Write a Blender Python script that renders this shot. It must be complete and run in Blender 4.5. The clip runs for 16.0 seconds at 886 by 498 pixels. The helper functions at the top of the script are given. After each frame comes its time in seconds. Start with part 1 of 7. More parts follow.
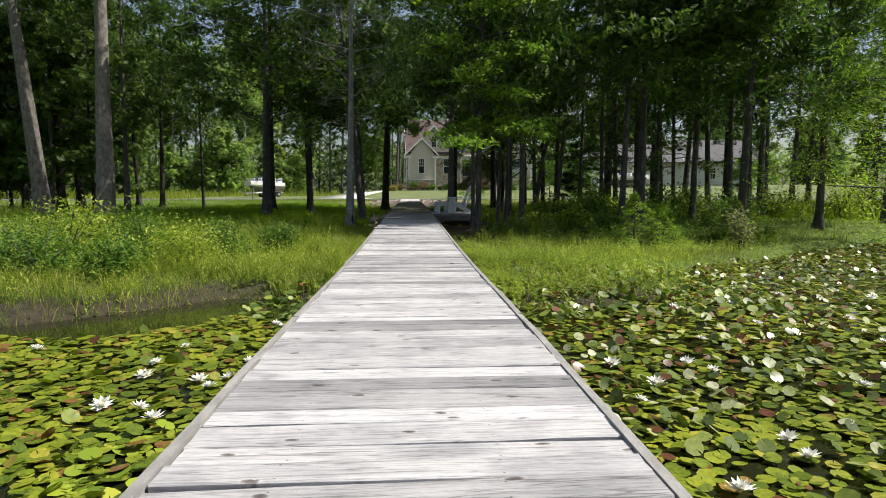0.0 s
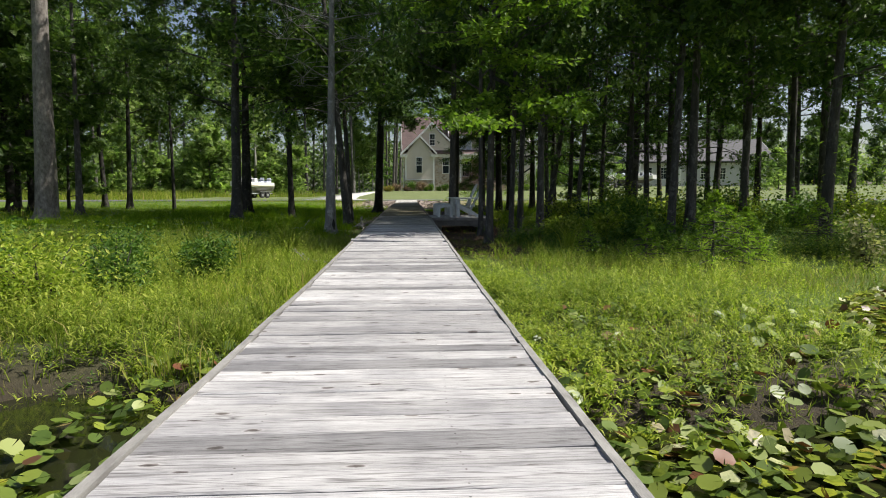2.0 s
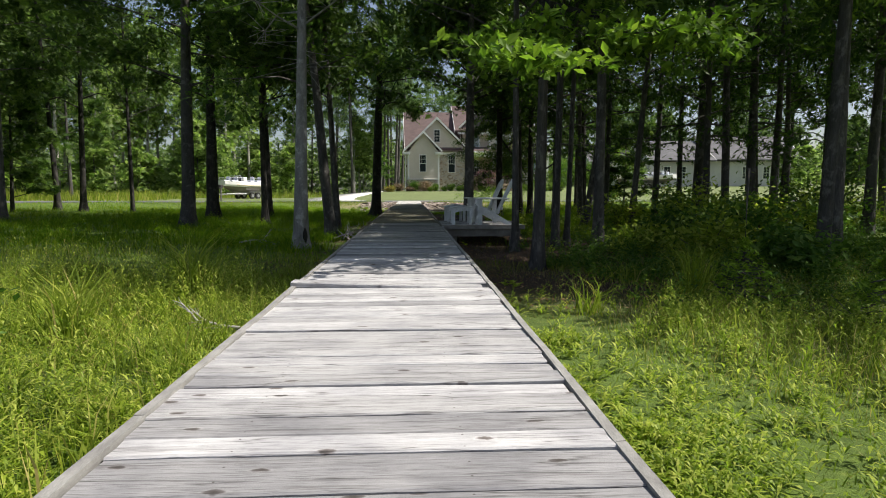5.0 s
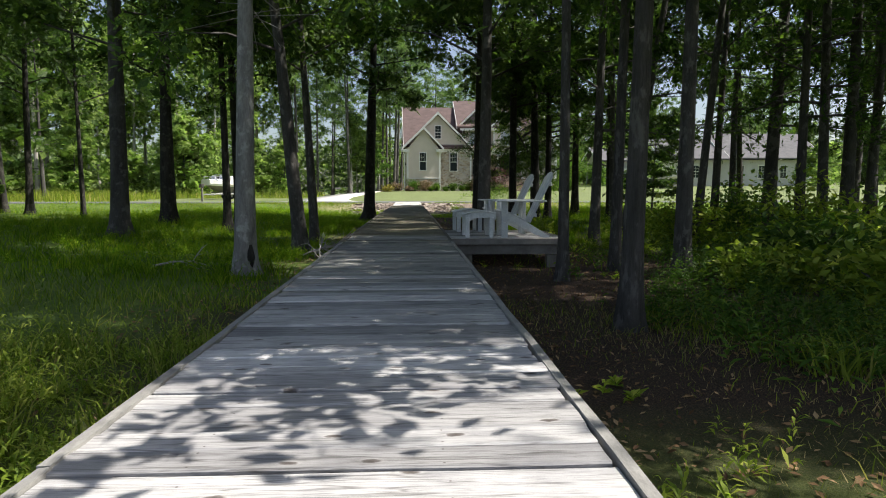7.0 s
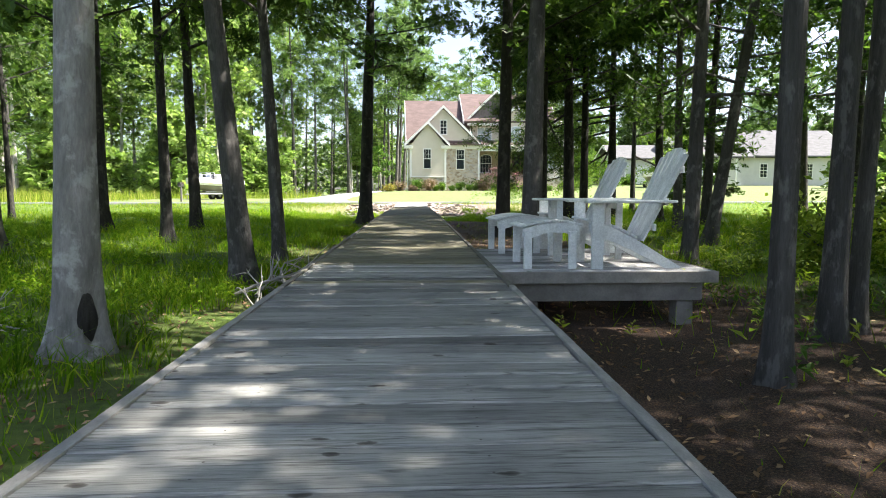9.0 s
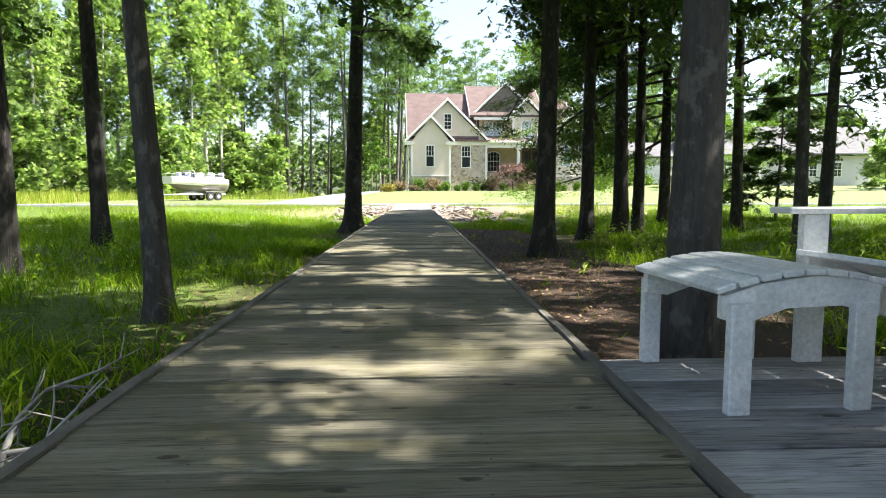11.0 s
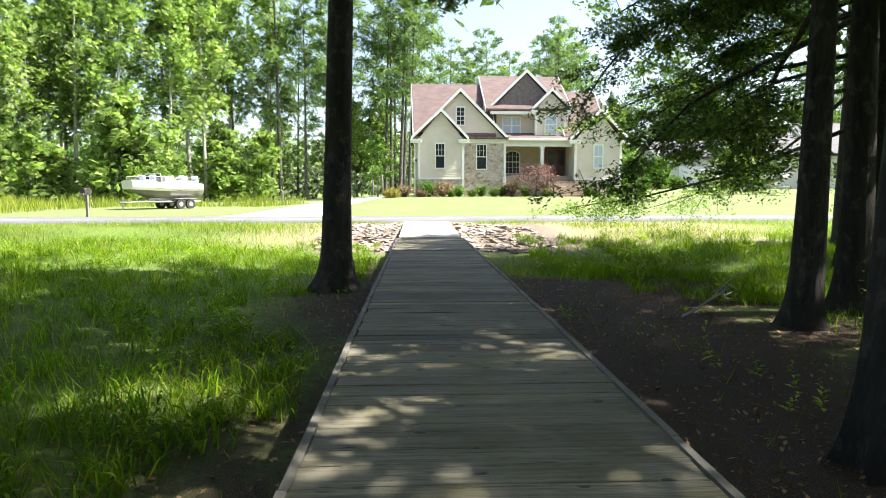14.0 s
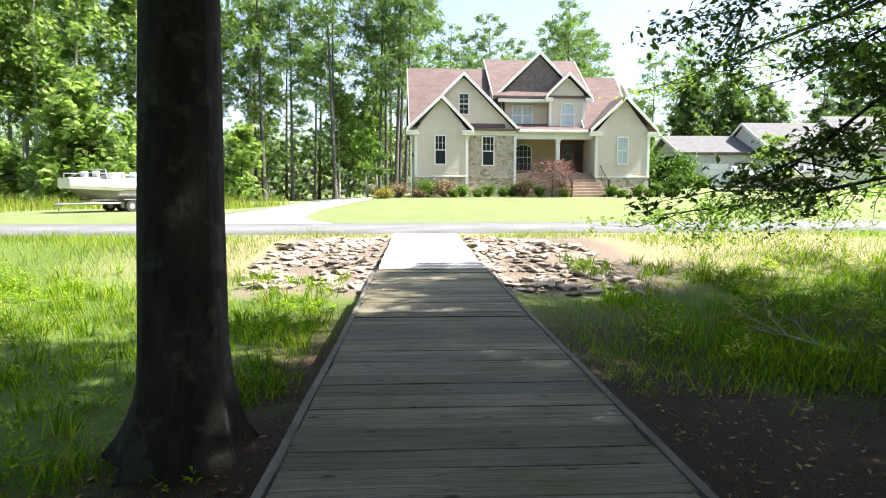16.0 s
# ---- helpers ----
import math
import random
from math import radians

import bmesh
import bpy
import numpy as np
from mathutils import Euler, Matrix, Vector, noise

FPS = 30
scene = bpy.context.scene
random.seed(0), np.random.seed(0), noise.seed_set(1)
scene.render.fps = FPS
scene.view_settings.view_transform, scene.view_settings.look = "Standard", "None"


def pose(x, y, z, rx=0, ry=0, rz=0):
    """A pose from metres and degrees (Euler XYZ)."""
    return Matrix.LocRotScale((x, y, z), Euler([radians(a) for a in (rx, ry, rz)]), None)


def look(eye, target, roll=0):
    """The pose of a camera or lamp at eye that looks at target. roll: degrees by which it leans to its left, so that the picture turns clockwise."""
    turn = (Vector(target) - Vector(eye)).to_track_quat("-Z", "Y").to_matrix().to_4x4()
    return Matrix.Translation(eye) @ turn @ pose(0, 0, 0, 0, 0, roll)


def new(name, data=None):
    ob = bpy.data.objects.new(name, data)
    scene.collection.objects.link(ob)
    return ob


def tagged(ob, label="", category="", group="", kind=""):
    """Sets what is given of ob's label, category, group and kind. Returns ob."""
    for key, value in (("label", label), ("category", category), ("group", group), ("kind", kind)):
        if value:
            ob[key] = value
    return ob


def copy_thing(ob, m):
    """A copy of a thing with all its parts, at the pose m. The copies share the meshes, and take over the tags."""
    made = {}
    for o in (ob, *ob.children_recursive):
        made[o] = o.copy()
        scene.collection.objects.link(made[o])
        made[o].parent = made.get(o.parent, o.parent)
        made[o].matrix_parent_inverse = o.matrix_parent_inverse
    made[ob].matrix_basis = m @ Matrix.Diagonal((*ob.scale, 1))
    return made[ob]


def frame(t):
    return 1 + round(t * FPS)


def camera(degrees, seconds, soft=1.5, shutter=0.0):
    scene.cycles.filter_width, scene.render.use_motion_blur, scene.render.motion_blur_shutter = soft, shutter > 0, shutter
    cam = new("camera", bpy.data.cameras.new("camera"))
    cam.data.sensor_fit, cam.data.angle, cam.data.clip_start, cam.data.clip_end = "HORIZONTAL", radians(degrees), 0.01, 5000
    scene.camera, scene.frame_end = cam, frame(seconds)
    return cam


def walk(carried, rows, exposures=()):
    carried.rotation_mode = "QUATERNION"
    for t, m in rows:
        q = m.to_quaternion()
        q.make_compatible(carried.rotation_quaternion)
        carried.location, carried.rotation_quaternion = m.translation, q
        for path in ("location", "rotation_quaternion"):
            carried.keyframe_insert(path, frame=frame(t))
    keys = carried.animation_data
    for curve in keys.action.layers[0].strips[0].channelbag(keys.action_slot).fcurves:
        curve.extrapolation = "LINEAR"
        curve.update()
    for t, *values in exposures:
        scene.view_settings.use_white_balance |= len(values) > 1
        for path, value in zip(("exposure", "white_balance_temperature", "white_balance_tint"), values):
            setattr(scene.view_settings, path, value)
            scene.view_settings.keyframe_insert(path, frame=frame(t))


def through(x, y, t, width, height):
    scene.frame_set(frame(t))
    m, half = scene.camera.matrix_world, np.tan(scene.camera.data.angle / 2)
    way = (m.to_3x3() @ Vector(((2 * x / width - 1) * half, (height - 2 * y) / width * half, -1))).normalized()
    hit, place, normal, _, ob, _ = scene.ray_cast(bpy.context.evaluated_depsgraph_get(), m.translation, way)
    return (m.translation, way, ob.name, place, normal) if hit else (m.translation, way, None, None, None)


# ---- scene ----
cam = camera(72.0, 16.0, soft=1.0)
# seconds, x, y, z, yaw, pitch
PATH = [
    (0.0, 0.016, -0.000, 0.872, -3.05, -5.51),
    (0.5, 0.033, 0.930, 0.882, -3.12, -5.54),
    (1.0, 0.060, 1.946, 0.876, -3.23, -5.53),
    (1.5, 0.106, 2.979, 0.846, -3.28, -5.48),
    (2.0, 0.141, 3.951, 0.810, -3.23, -5.41),
    (2.5, 0.158, 4.889, 0.790, -3.29, -5.38),
    (3.0, 0.117, 5.756, 0.769, -3.22, -5.34),
    (3.5, 0.079, 6.598, 0.747, -3.13, -5.34),
    (4.0, 0.096, 7.457, 0.726, -3.00, -5.30),
    (6.5, 0.197, 12.213, 0.731, -2.95, -5.31),
    (7.0, 0.202, 13.298, 0.724, -2.97, -5.30),
    (7.5, 0.182, 14.396, 0.697, -3.01, -5.30),
    (8.0, 0.152, 15.481, 0.675, -2.87, -5.29),
    (8.5, 0.129, 16.657, 0.668, -2.77, -5.28),
    (9.0, 0.117, 17.850, 0.659, -2.74, -5.26),
    (11.5, 0.130, 23.951, 0.642, -2.55, -5.20),
    (12.0, 0.115, 25.195, 0.629, -2.52, -5.19),
    (12.5, 0.041, 26.445, 0.634, -2.50, -5.19),
    (13.0, -0.066, 27.667, 0.705, -2.51, -5.25),
    (13.5, -0.218, 28.878, 0.945, -2.49, -5.26),
    (14.0, -0.313, 30.030, 1.090, -2.44, -5.22),
    (14.5, -0.370, 31.239, 1.112, -2.44, -5.24),
    (15.0, -0.388, 32.661, 1.078, -2.37, -5.23),
    (15.5, -0.385, 34.332, 1.077, -2.37, -5.24),
    (16.0, -0.235, 36.181, 1.098, -2.64, -5.24),
]
EXPOSURES = [(0.0, 0.35), (3.0, 0.38), (4.0, 0.41), (6.5, 0.62), (7.0, 0.75), (7.5, 0.98), (8.0, 1.48), (8.5, 1.87), (9.0, 2.02), (11.5, 2.1), (12.0, 2.22), (13.0, 2.07), (14.0, 1.97), (16.0, 1.90)]
walk(cam, [(t, pose(x, y, z, 90 + pitch, 0, yaw)) for t, x, y, z, yaw, pitch in PATH], EXPOSURES)

# ---- daylight ----
SUN_TO = Vector((0.61, -0.03, 0.79)).normalized()
world = bpy.data.worlds.new("sky")
scene.world = world
world.use_nodes = True
sky = world.node_tree.nodes.new("ShaderNodeTexSky")
sky.sky_type, sky.sun_disc = "NISHITA", False
sky.sun_elevation = math.asin(SUN_TO.z)
sky.sun_rotation = math.atan2(SUN_TO.x, SUN_TO.y)
sky.dust_density = 2.0
back = world.node_tree.nodes["Background"]
back.inputs["Strength"].default_value = 0.09
pale = world.node_tree.nodes.new("ShaderNodeHueSaturation")
pale.inputs["Saturation"].default_value = 0.82
world.node_tree.links.new(sky.outputs["Color"], pale.inputs["Color"])
world.node_tree.links.new(pale.outputs["Color"], back.inputs["Color"])
sun = new("sun", bpy.data.lights.new("sun", "SUN"))
sun.data.energy, sun.data.angle, sun.data.color = 5.0, radians(0.6), (1.0, 0.95, 0.86)
sun.matrix_world = look(SUN_TO * 60, (0, 0, 0))

# ---- materials ----
def nodes_of(name):
    m = bpy.data.materials.new(name)
    m.use_nodes = True
    t = m.node_tree
    return m, t, t.nodes["Principled BSDF"], t.nodes["Material Output"]


def ramp(t, fac, stops):
    r = t.nodes.new("ShaderNodeValToRGB")
    els = r.color_ramp.elements
    while len(els) < len(stops):
        els.new(0.5)
    for e, (p, c) in zip(els, stops):
        e.position, e.color = p, (*c, 1)
    t.links.new(fac, r.inputs["Fac"])
    return r.outputs["Color"]


def noise_of(t, vec, scale, detail=4.0, rough=0.6):
    n = t.nodes.new("ShaderNodeTexNoise")
    n.inputs["Scale"].default_value, n.inputs["Detail"].default_value, n.inputs["Roughness"].default_value = scale, detail, rough
    if vec is not None:
        t.links.new(vec, n.inputs["Vector"])
    return n.outputs["Fac"]


def mixed(t, kind, fac, a, b):
    m = t.nodes.new("ShaderNodeMix")
    m.data_type, m.blend_type = "RGBA", kind
    if isinstance(fac, (int, float)):
        m.inputs["Factor"].default_value = fac
    else:
        t.links.new(fac, m.inputs["Factor"])
    for socket, value in ((m.inputs[6], a), (m.inputs[7], b)):
        if isinstance(value, tuple):
            socket.default_value = (*value, 1)
        else:
            t.links.new(value, socket)
    return m.outputs[2]


def coords(t, stretch=(1, 1, 1), shift=False, world_space=False):
    """Coordinates in metres, shifted by each object's own random number if asked."""
    if world_space:
        src = t.nodes.new("ShaderNodeNewGeometry").outputs["Position"]
    else:
        src = t.nodes.new("ShaderNodeTexCoord").outputs["Object"]
    if shift:
        info = t.nodes.new("ShaderNodeObjectInfo")
        add = t.nodes.new("ShaderNodeVectorMath")
        add.operation = "MULTIPLY_ADD"
        t.links.new(info.outputs["Random"], add.inputs[0])
        add.inputs[1].default_value = (37.0, 91.0, 53.0)
        t.links.new(src, add.inputs[2])
        src = add.outputs[0]
    mp = t.nodes.new("ShaderNodeMapping")
    mp.inputs["Scale"].default_value = stretch
    t.links.new(src, mp.inputs["Vector"])
    return mp.outputs["Vector"]


def bumped(t, bsdf, height, strength, distance=0.01):
    b = t.nodes.new("ShaderNodeBump")
    b.inputs["Strength"].default_value, b.inputs["Distance"].default_value = strength, distance
    t.links.new(height, b.inputs["Height"])
    t.links.new(b.outputs["Normal"], bsdf.inputs["Normal"])


def varied(t, colour, amount, island=False):
    """Lighter or darker by object, or by loose piece of the mesh."""
    if island:
        r = t.nodes.new("ShaderNodeNewGeometry").outputs["Random Per Island"]
    else:
        r = t.nodes.new("ShaderNodeObjectInfo").outputs["Random"]
    m = t.nodes.new("ShaderNodeMapRange")
    m.inputs["To Min"].default_value, m.inputs["To Max"].default_value = 1 - amount, 1 + amount
    t.links.new(r, m.inputs["Value"])
    h = t.nodes.new("ShaderNodeHueSaturation")
    t.links.new(m.outputs["Result"], h.inputs["Value"])
    t.links.new(colour, h.inputs["Color"])
    return h.outputs["Color"]


def surf(name, c1, c2, scale=3.0, rough=0.7, bump=0.3, depth=0.006, fine=40.0, stretch=(1, 1, 1), vary=0.0, island=False,
         metal=0.0, grit=0.25, world_space=False, coat=0.0, blotch=None):
    """Two colours in soft patches, fine grain over them, and relief."""
    m, t, b, _ = nodes_of(name)
    v = coords(t, stretch, vary > 0 and not island, world_space)
    big = noise_of(t, v, scale, 5.0)
    small = noise_of(t, v, fine, 6.0, 0.7)
    col = ramp(t, big, [(0.32, c1), (0.68, c2)])
    g = ramp(t, small, [(0.25, (1 - grit,) * 3), (0.75, (1 + grit * 0.4,) * 3)])
    col = mixed(t, "MULTIPLY", 1.0, col, g)
    if blotch:
        spots = noise_of(t, coords(t, (1, 1, 0.8), True), 5.5, 5.0, 0.65)
        col = mixed(t, "MIX", ramp(t, spots, [(0.54, (0, 0, 0)), (0.62, (0.8, 0.8, 0.8))]), col, blotch)
    if vary:
        col = varied(t, col, vary, island)
    t.links.new(col, b.inputs["Base Color"])
    b.inputs["Roughness"].default_value, b.inputs["Metallic"].default_value = rough, metal
    b.inputs["Coat Weight"].default_value = coat
    if bump:
        bumped(t, b, small, bump, depth)
    return m


def leafy(name, stops, through=0.45, gloss=0.25, rough=0.5, holes=0.0, shade=0.35, mottle=0.0):
    """Leaves: each loose leaf has its own colour out of the stops; light comes through them."""
    m, t, b, out = nodes_of(name)
    r = t.nodes.new("ShaderNodeNewGeometry").outputs["Random Per Island"]
    col = ramp(t, r, stops)
    v = coords(t, world_space=True)
    big = ramp(t, noise_of(t, v, 0.35, 3.0), [(0.3, (1 - shade,) * 3), (0.7, (1.25, 1.14, 0.95))])
    col = mixed(t, "MULTIPLY", 1.0, col, big)
    if mottle:
        col = mixed(t, "MULTIPLY", 1.0, col, ramp(t, noise_of(t, v, mottle, 4.0, 0.65), [(0.32, (0.62, 0.66, 0.6)), (0.62, (1.12, 1.1, 1.05))]))
    t.links.new(col, b.inputs["Base Color"])
    b.inputs["Roughness"].default_value = rough
    b.inputs["Specular IOR Level"].default_value = gloss
    tr = t.nodes.new("ShaderNodeBsdfTranslucent")
    t.links.new(mixed(t, "MULTIPLY", 1.0, col, (1.05, 1.22, 0.68)), tr.inputs["Color"])
    mx = t.nodes.new("ShaderNodeMixShader")
    mx.inputs["Fac"].default_value = through
    t.links.new(b.outputs["BSDF"], mx.inputs[1])
    t.links.new(tr.outputs["BSDF"], mx.inputs[2])
    if holes:  # ragged sprigs with gaps between the leaflets
        gap = t.nodes.new("ShaderNodeBsdfTransparent")
        cut = t.nodes.new("ShaderNodeMixShader")
        t.links.new(ramp(t, noise_of(t, v, holes, 2.0), [(0.435, (0, 0, 0)), (0.45, (1, 1, 1))]), cut.inputs["Fac"])
        t.links.new(gap.outputs["BSDF"], cut.inputs[1])
        t.links.new(mx.outputs["Shader"], cut.inputs[2])
        mx = cut
    t.links.new(mx.outputs["Shader"], out.inputs["Surface"])
    return m


def deck_wood(name, tints, knots=True, stain=(0.60, 0.60, 0.62)):
    """Weathered boards that run along x: silver grain, darker damp streaks, knots, checks."""
    m, t, b, _ = nodes_of(name)
    v = coords(t, (1, 1, 1), True)
    mp = t.nodes.new("ShaderNodeMapping")
    mp.inputs["Scale"].default_value = (0.5, 30.0, 8.0)
    t.links.new(v, mp.inputs["Vector"])
    streak = noise_of(t, mp.outputs["Vector"], 1.6, 6.0, 0.62)
    mq = t.nodes.new("ShaderNodeMapping")
    mq.inputs["Scale"].default_value = (7.0, 150.0, 40.0)
    t.links.new(v, mq.inputs["Vector"])
    grain = noise_of(t, mq.outputs["Vector"], 1.5, 4.0, 0.7)
    patch = noise_of(t, v, 2.2, 4.0)
    col = ramp(t, streak, [(0.22, tints[0]), (0.5, tints[1]), (0.78, tints[2])])
    col = mixed(t, "MULTIPLY", 1.0, col, ramp(t, grain, [(0.28, (0.48,) * 3), (0.50, (1.05,) * 3)]))
    col = mixed(t, "MULTIPLY", 0.8, col, ramp(t, patch, [(0.34, stain), (0.58, (1.05, 1.045, 1.03))]))
    col = varied(t, col, 0.26)
    mc = t.nodes.new("ShaderNodeMapping")
    mc.inputs["Scale"].default_value = (0.7, 17.0, 5.0)
    t.links.new(v, mc.inputs["Vector"])
    check = noise_of(t, mc.outputs["Vector"], 1.0, 3.0, 0.5)
    col = mixed(t, "MULTIPLY", 1.0, col, ramp(t, check, [(0.485, (1, 1, 1)), (0.5, (0.42, 0.41, 0.40)), (0.515, (1, 1, 1))]))
    ms = t.nodes.new("ShaderNodeMapping")
    ms.inputs["Scale"].default_value = (1.3, 46.0, 9.0)
    t.links.new(v, ms.inputs["Vector"])
    split = noise_of(t, ms.outputs["Vector"], 1.0, 2.0, 0.45)
    col = mixed(t, "MULTIPLY", 1.0, col, ramp(t, split, [(0.475, (1, 1, 1)), (0.5, (0.62, 0.61, 0.60)), (0.525, (1, 1, 1))]))
    old = t.nodes.new("ShaderNodeObjectInfo").outputs["Random"]
    col = mixed(t, "MULTIPLY", 1.0, col, ramp(t, old, [(0.0, (0.70, 0.70, 0.71)), (0.10, (0.82, 0.82, 0.83)), (0.16, (1, 1, 1)), (1.0, (1.04, 1.04, 1.04))]))
    height = grain
    if knots:
        mk = t.nodes.new("ShaderNodeMapping")
        mk.inputs["Scale"].default_value = (1.8, 4.3, 0.0)
        t.links.new(v, mk.inputs["Vector"])
        vo = t.nodes.new("ShaderNodeTexVoronoi")
        vo.voronoi_dimensions = "2D"
        vo.inputs["Scale"].default_value = 1.0
        wob = t.nodes.new("ShaderNodeVectorMath")
        wob.operation = "MULTIPLY_ADD"
        t.links.new(noise_of(t, v, 26.0, 2.0), wob.inputs[0])
        wob.inputs[1].default_value = (0.05, 0.09, 0.0)
        t.links.new(mk.outputs["Vector"], wob.inputs[2])
        t.links.new(wob.outputs[0], vo.inputs["Vector"])
        rim = ramp(t, vo.outputs["Distance"], [(0.010, (0.22, 0.19, 0.17)), (0.042, (0.42, 0.38, 0.36)), (0.060, (1.10, 1.09, 1.08)), (0.085, (0.92, 0.92, 0.91)), (0.13, (1, 1, 1))])
        col = mixed(t, "MULTIPLY", 1.0, col, rim)
    # nail heads over the stringers
    sep = t.nodes.new("ShaderNodeSeparateXYZ")
    t.links.new(t.nodes.new("ShaderNodeTexCoord").outputs["Object"], sep.inputs["Vector"])

    def calc(kind, a, value=None, other=None):
        k = t.nodes.new("ShaderNodeMath")
        k.operation = kind
        t.links.new(a, k.inputs[0])
        if other is not None:
            t.links.new(other, k.inputs[1])
        elif value is not None:
            k.inputs[1].default_value = value
        return k.outputs[0]

    dx = calc("PINGPONG", calc("ADD", sep.outputs["X"], 6.0), 0.35)
    dy = calc("ABSOLUTE", calc("SUBTRACT", calc("ABSOLUTE", sep.outputs["Y"]), 0.045))
    d2 = calc("ADD", calc("MULTIPLY", dx, other=dx), other=calc("MULTIPLY", dy, other=dy))
    col = mixed(t, "MULTIPLY", 1.0, col, ramp(t, calc("MULTIPLY", d2, 10000.0), [(0.08, (0.35, 0.32, 0.30)), (0.2, (1, 1, 1))]))
    t.links.new(col, b.inputs["Base Color"])
    b.inputs["Roughness"].default_value = 0.78
    bumped(t, b, height, 0.5, 0.004)
    return m


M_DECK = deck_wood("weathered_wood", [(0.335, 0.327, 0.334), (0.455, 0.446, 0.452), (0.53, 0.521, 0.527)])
# Two grove tones: tree shade put into the colour, moss tint in the first
M_DECK_MOSS_SHADE = deck_wood("mossy_shaded_wood", [(0.10, 0.092, 0.066), (0.165, 0.151, 0.112), (0.23, 0.212, 0.16)], True, (0.68, 0.68, 0.42))
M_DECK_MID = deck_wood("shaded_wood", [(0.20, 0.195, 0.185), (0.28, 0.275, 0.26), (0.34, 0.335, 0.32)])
# paler boards for the last stretch before the road
M_DECK_PALE = deck_wood("pale_wood", [(0.50, 0.48, 0.45), (0.64, 0.62, 0.59), (0.74, 0.72, 0.69)])
M_EDGE = surf("edge_wood", (0.22, 0.21, 0.20), (0.36, 0.35, 0.33), 6, 0.85, 0.5, fine=60, stretch=(3, 1, 3), vary=0.15)
# Grove edge strips, the tree shade put into their colour as well
M_EDGE_SHADED = surf("shaded_edge_wood", (0.11, 0.10, 0.085), (0.20, 0.185, 0.16), 6, 0.85, 0.5, fine=60, stretch=(3, 1, 3), vary=0.15)
M_BEAM = surf("beam_wood", (0.16, 0.145, 0.13), (0.27, 0.25, 0.23), 5, 0.85, 0.5, fine=50, vary=0.12)
M_PAINT = surf("worn_white_paint", (0.62, 0.64, 0.65), (0.82, 0.83, 0.83), 7, 0.6, 0.35, fine=55, grit=0.35, vary=0.08)
M_BARK = surf("grey_bark", (0.05, 0.045, 0.041), (0.115, 0.106, 0.098), 2.2, 0.9, 0.9, 0.03, fine=16, stretch=(3.2, 3.2, 0.7), vary=0.2, grit=0.5, blotch=(0.17, 0.16, 0.148))
M_BARK_PINE = surf("pine_bark", (0.12, 0.105, 0.09), (0.29, 0.26, 0.235), 5.0, 0.95, 1.0, 0.04, fine=11, stretch=(2.2, 2.2, 0.8), vary=0.15, grit=0.6)
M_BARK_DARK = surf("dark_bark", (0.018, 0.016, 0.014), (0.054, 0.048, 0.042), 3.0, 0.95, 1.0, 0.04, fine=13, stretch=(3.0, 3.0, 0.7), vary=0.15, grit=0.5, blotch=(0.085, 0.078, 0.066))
M_BARK_PALE = surf("pale_bark", (0.28, 0.26, 0.23), (0.50, 0.48, 0.44), 2.0, 0.9, 0.6, 0.02, fine=14, stretch=(2, 2, 0.6), vary=0.2)
M_TWIG = surf("dry_wood", (0.30, 0.27, 0.24), (0.46, 0.43, 0.40), 6, 0.9, 0.4, fine=40)
M_LEAF = leafy("broad_leaf", [(0.0, (0.033, 0.069, 0.020)), (0.5, (0.068, 0.127, 0.032)), (1.0, (0.135, 0.212, 0.052))], 0.47, holes=16.0)
M_LEAF_CYP = leafy("cypress_leaf", [(0.0, (0.034, 0.076, 0.022)), (0.6, (0.075, 0.145, 0.034)), (1.0, (0.165, 0.265, 0.055))], 0.5, holes=18.0)
M_LEAF_FAR = leafy("poplar_leaf", [(0.0, (0.07, 0.14, 0.035)), (0.5, (0.235, 0.355, 0.115)), (1.0, (0.42, 0.54, 0.225))], 0.6, holes=11.0, shade=0.5)
# needles lightened: haze over the far pines is put into the colour
M_NEEDLE = leafy("pine_needle", [(0.0, (0.07, 0.13, 0.055)), (0.5, (0.16, 0.26, 0.105)), (1.0, (0.27, 0.38, 0.155))], 0.5, holes=8.0)
M_GRASS = leafy("grass_blade", [(0.0, (0.13, 0.195, 0.03)), (0.5, (0.24, 0.33, 0.05)), (0.82, (0.36, 0.43, 0.08)), (1.0, (0.50, 0.43, 0.20))], 0.5, 0.12, 0.6)
M_MEADOW = leafy("meadow_blade", [(0.0, (0.07, 0.155, 0.010)), (0.5, (0.155, 0.29, 0.018)), (0.85, (0.29, 0.41, 0.03)), (1.0, (0.40, 0.44, 0.06))], 0.55, 0.06, 0.7)
M_WEED = leafy("weed_leaf", [(0.0, (0.14, 0.235, 0.028)), (0.6, (0.325, 0.43, 0.052)), (1.0, (0.56, 0.62, 0.15))], 0.5, 0.25)
M_MEADOW_WEED = leafy("meadow_leaf", [(0.0, (0.10, 0.21, 0.012)), (0.6, (0.22, 0.38, 0.02)), (1.0, (0.42, 0.56, 0.05))], 0.55, 0.12)
M_BUSH = leafy("shrub_leaf", [(0.0, (0.05, 0.12, 0.02)), (0.6, (0.11, 0.22, 0.035)), (1.0, (0.20, 0.31, 0.055))], 0.4)
M_BUSH_PINK = leafy("bronze_leaf", [(0.0, (0.10, 0.10, 0.05)), (0.5, (0.24, 0.17, 0.13)), (1.0, (0.36, 0.25, 0.20))], 0.35)
M_CLIPPED = leafy("clipped_leaf", [(0.0, (0.05, 0.12, 0.015)), (0.6, (0.12, 0.23, 0.028)), (1.0, (0.24, 0.36, 0.05))], 0.35)
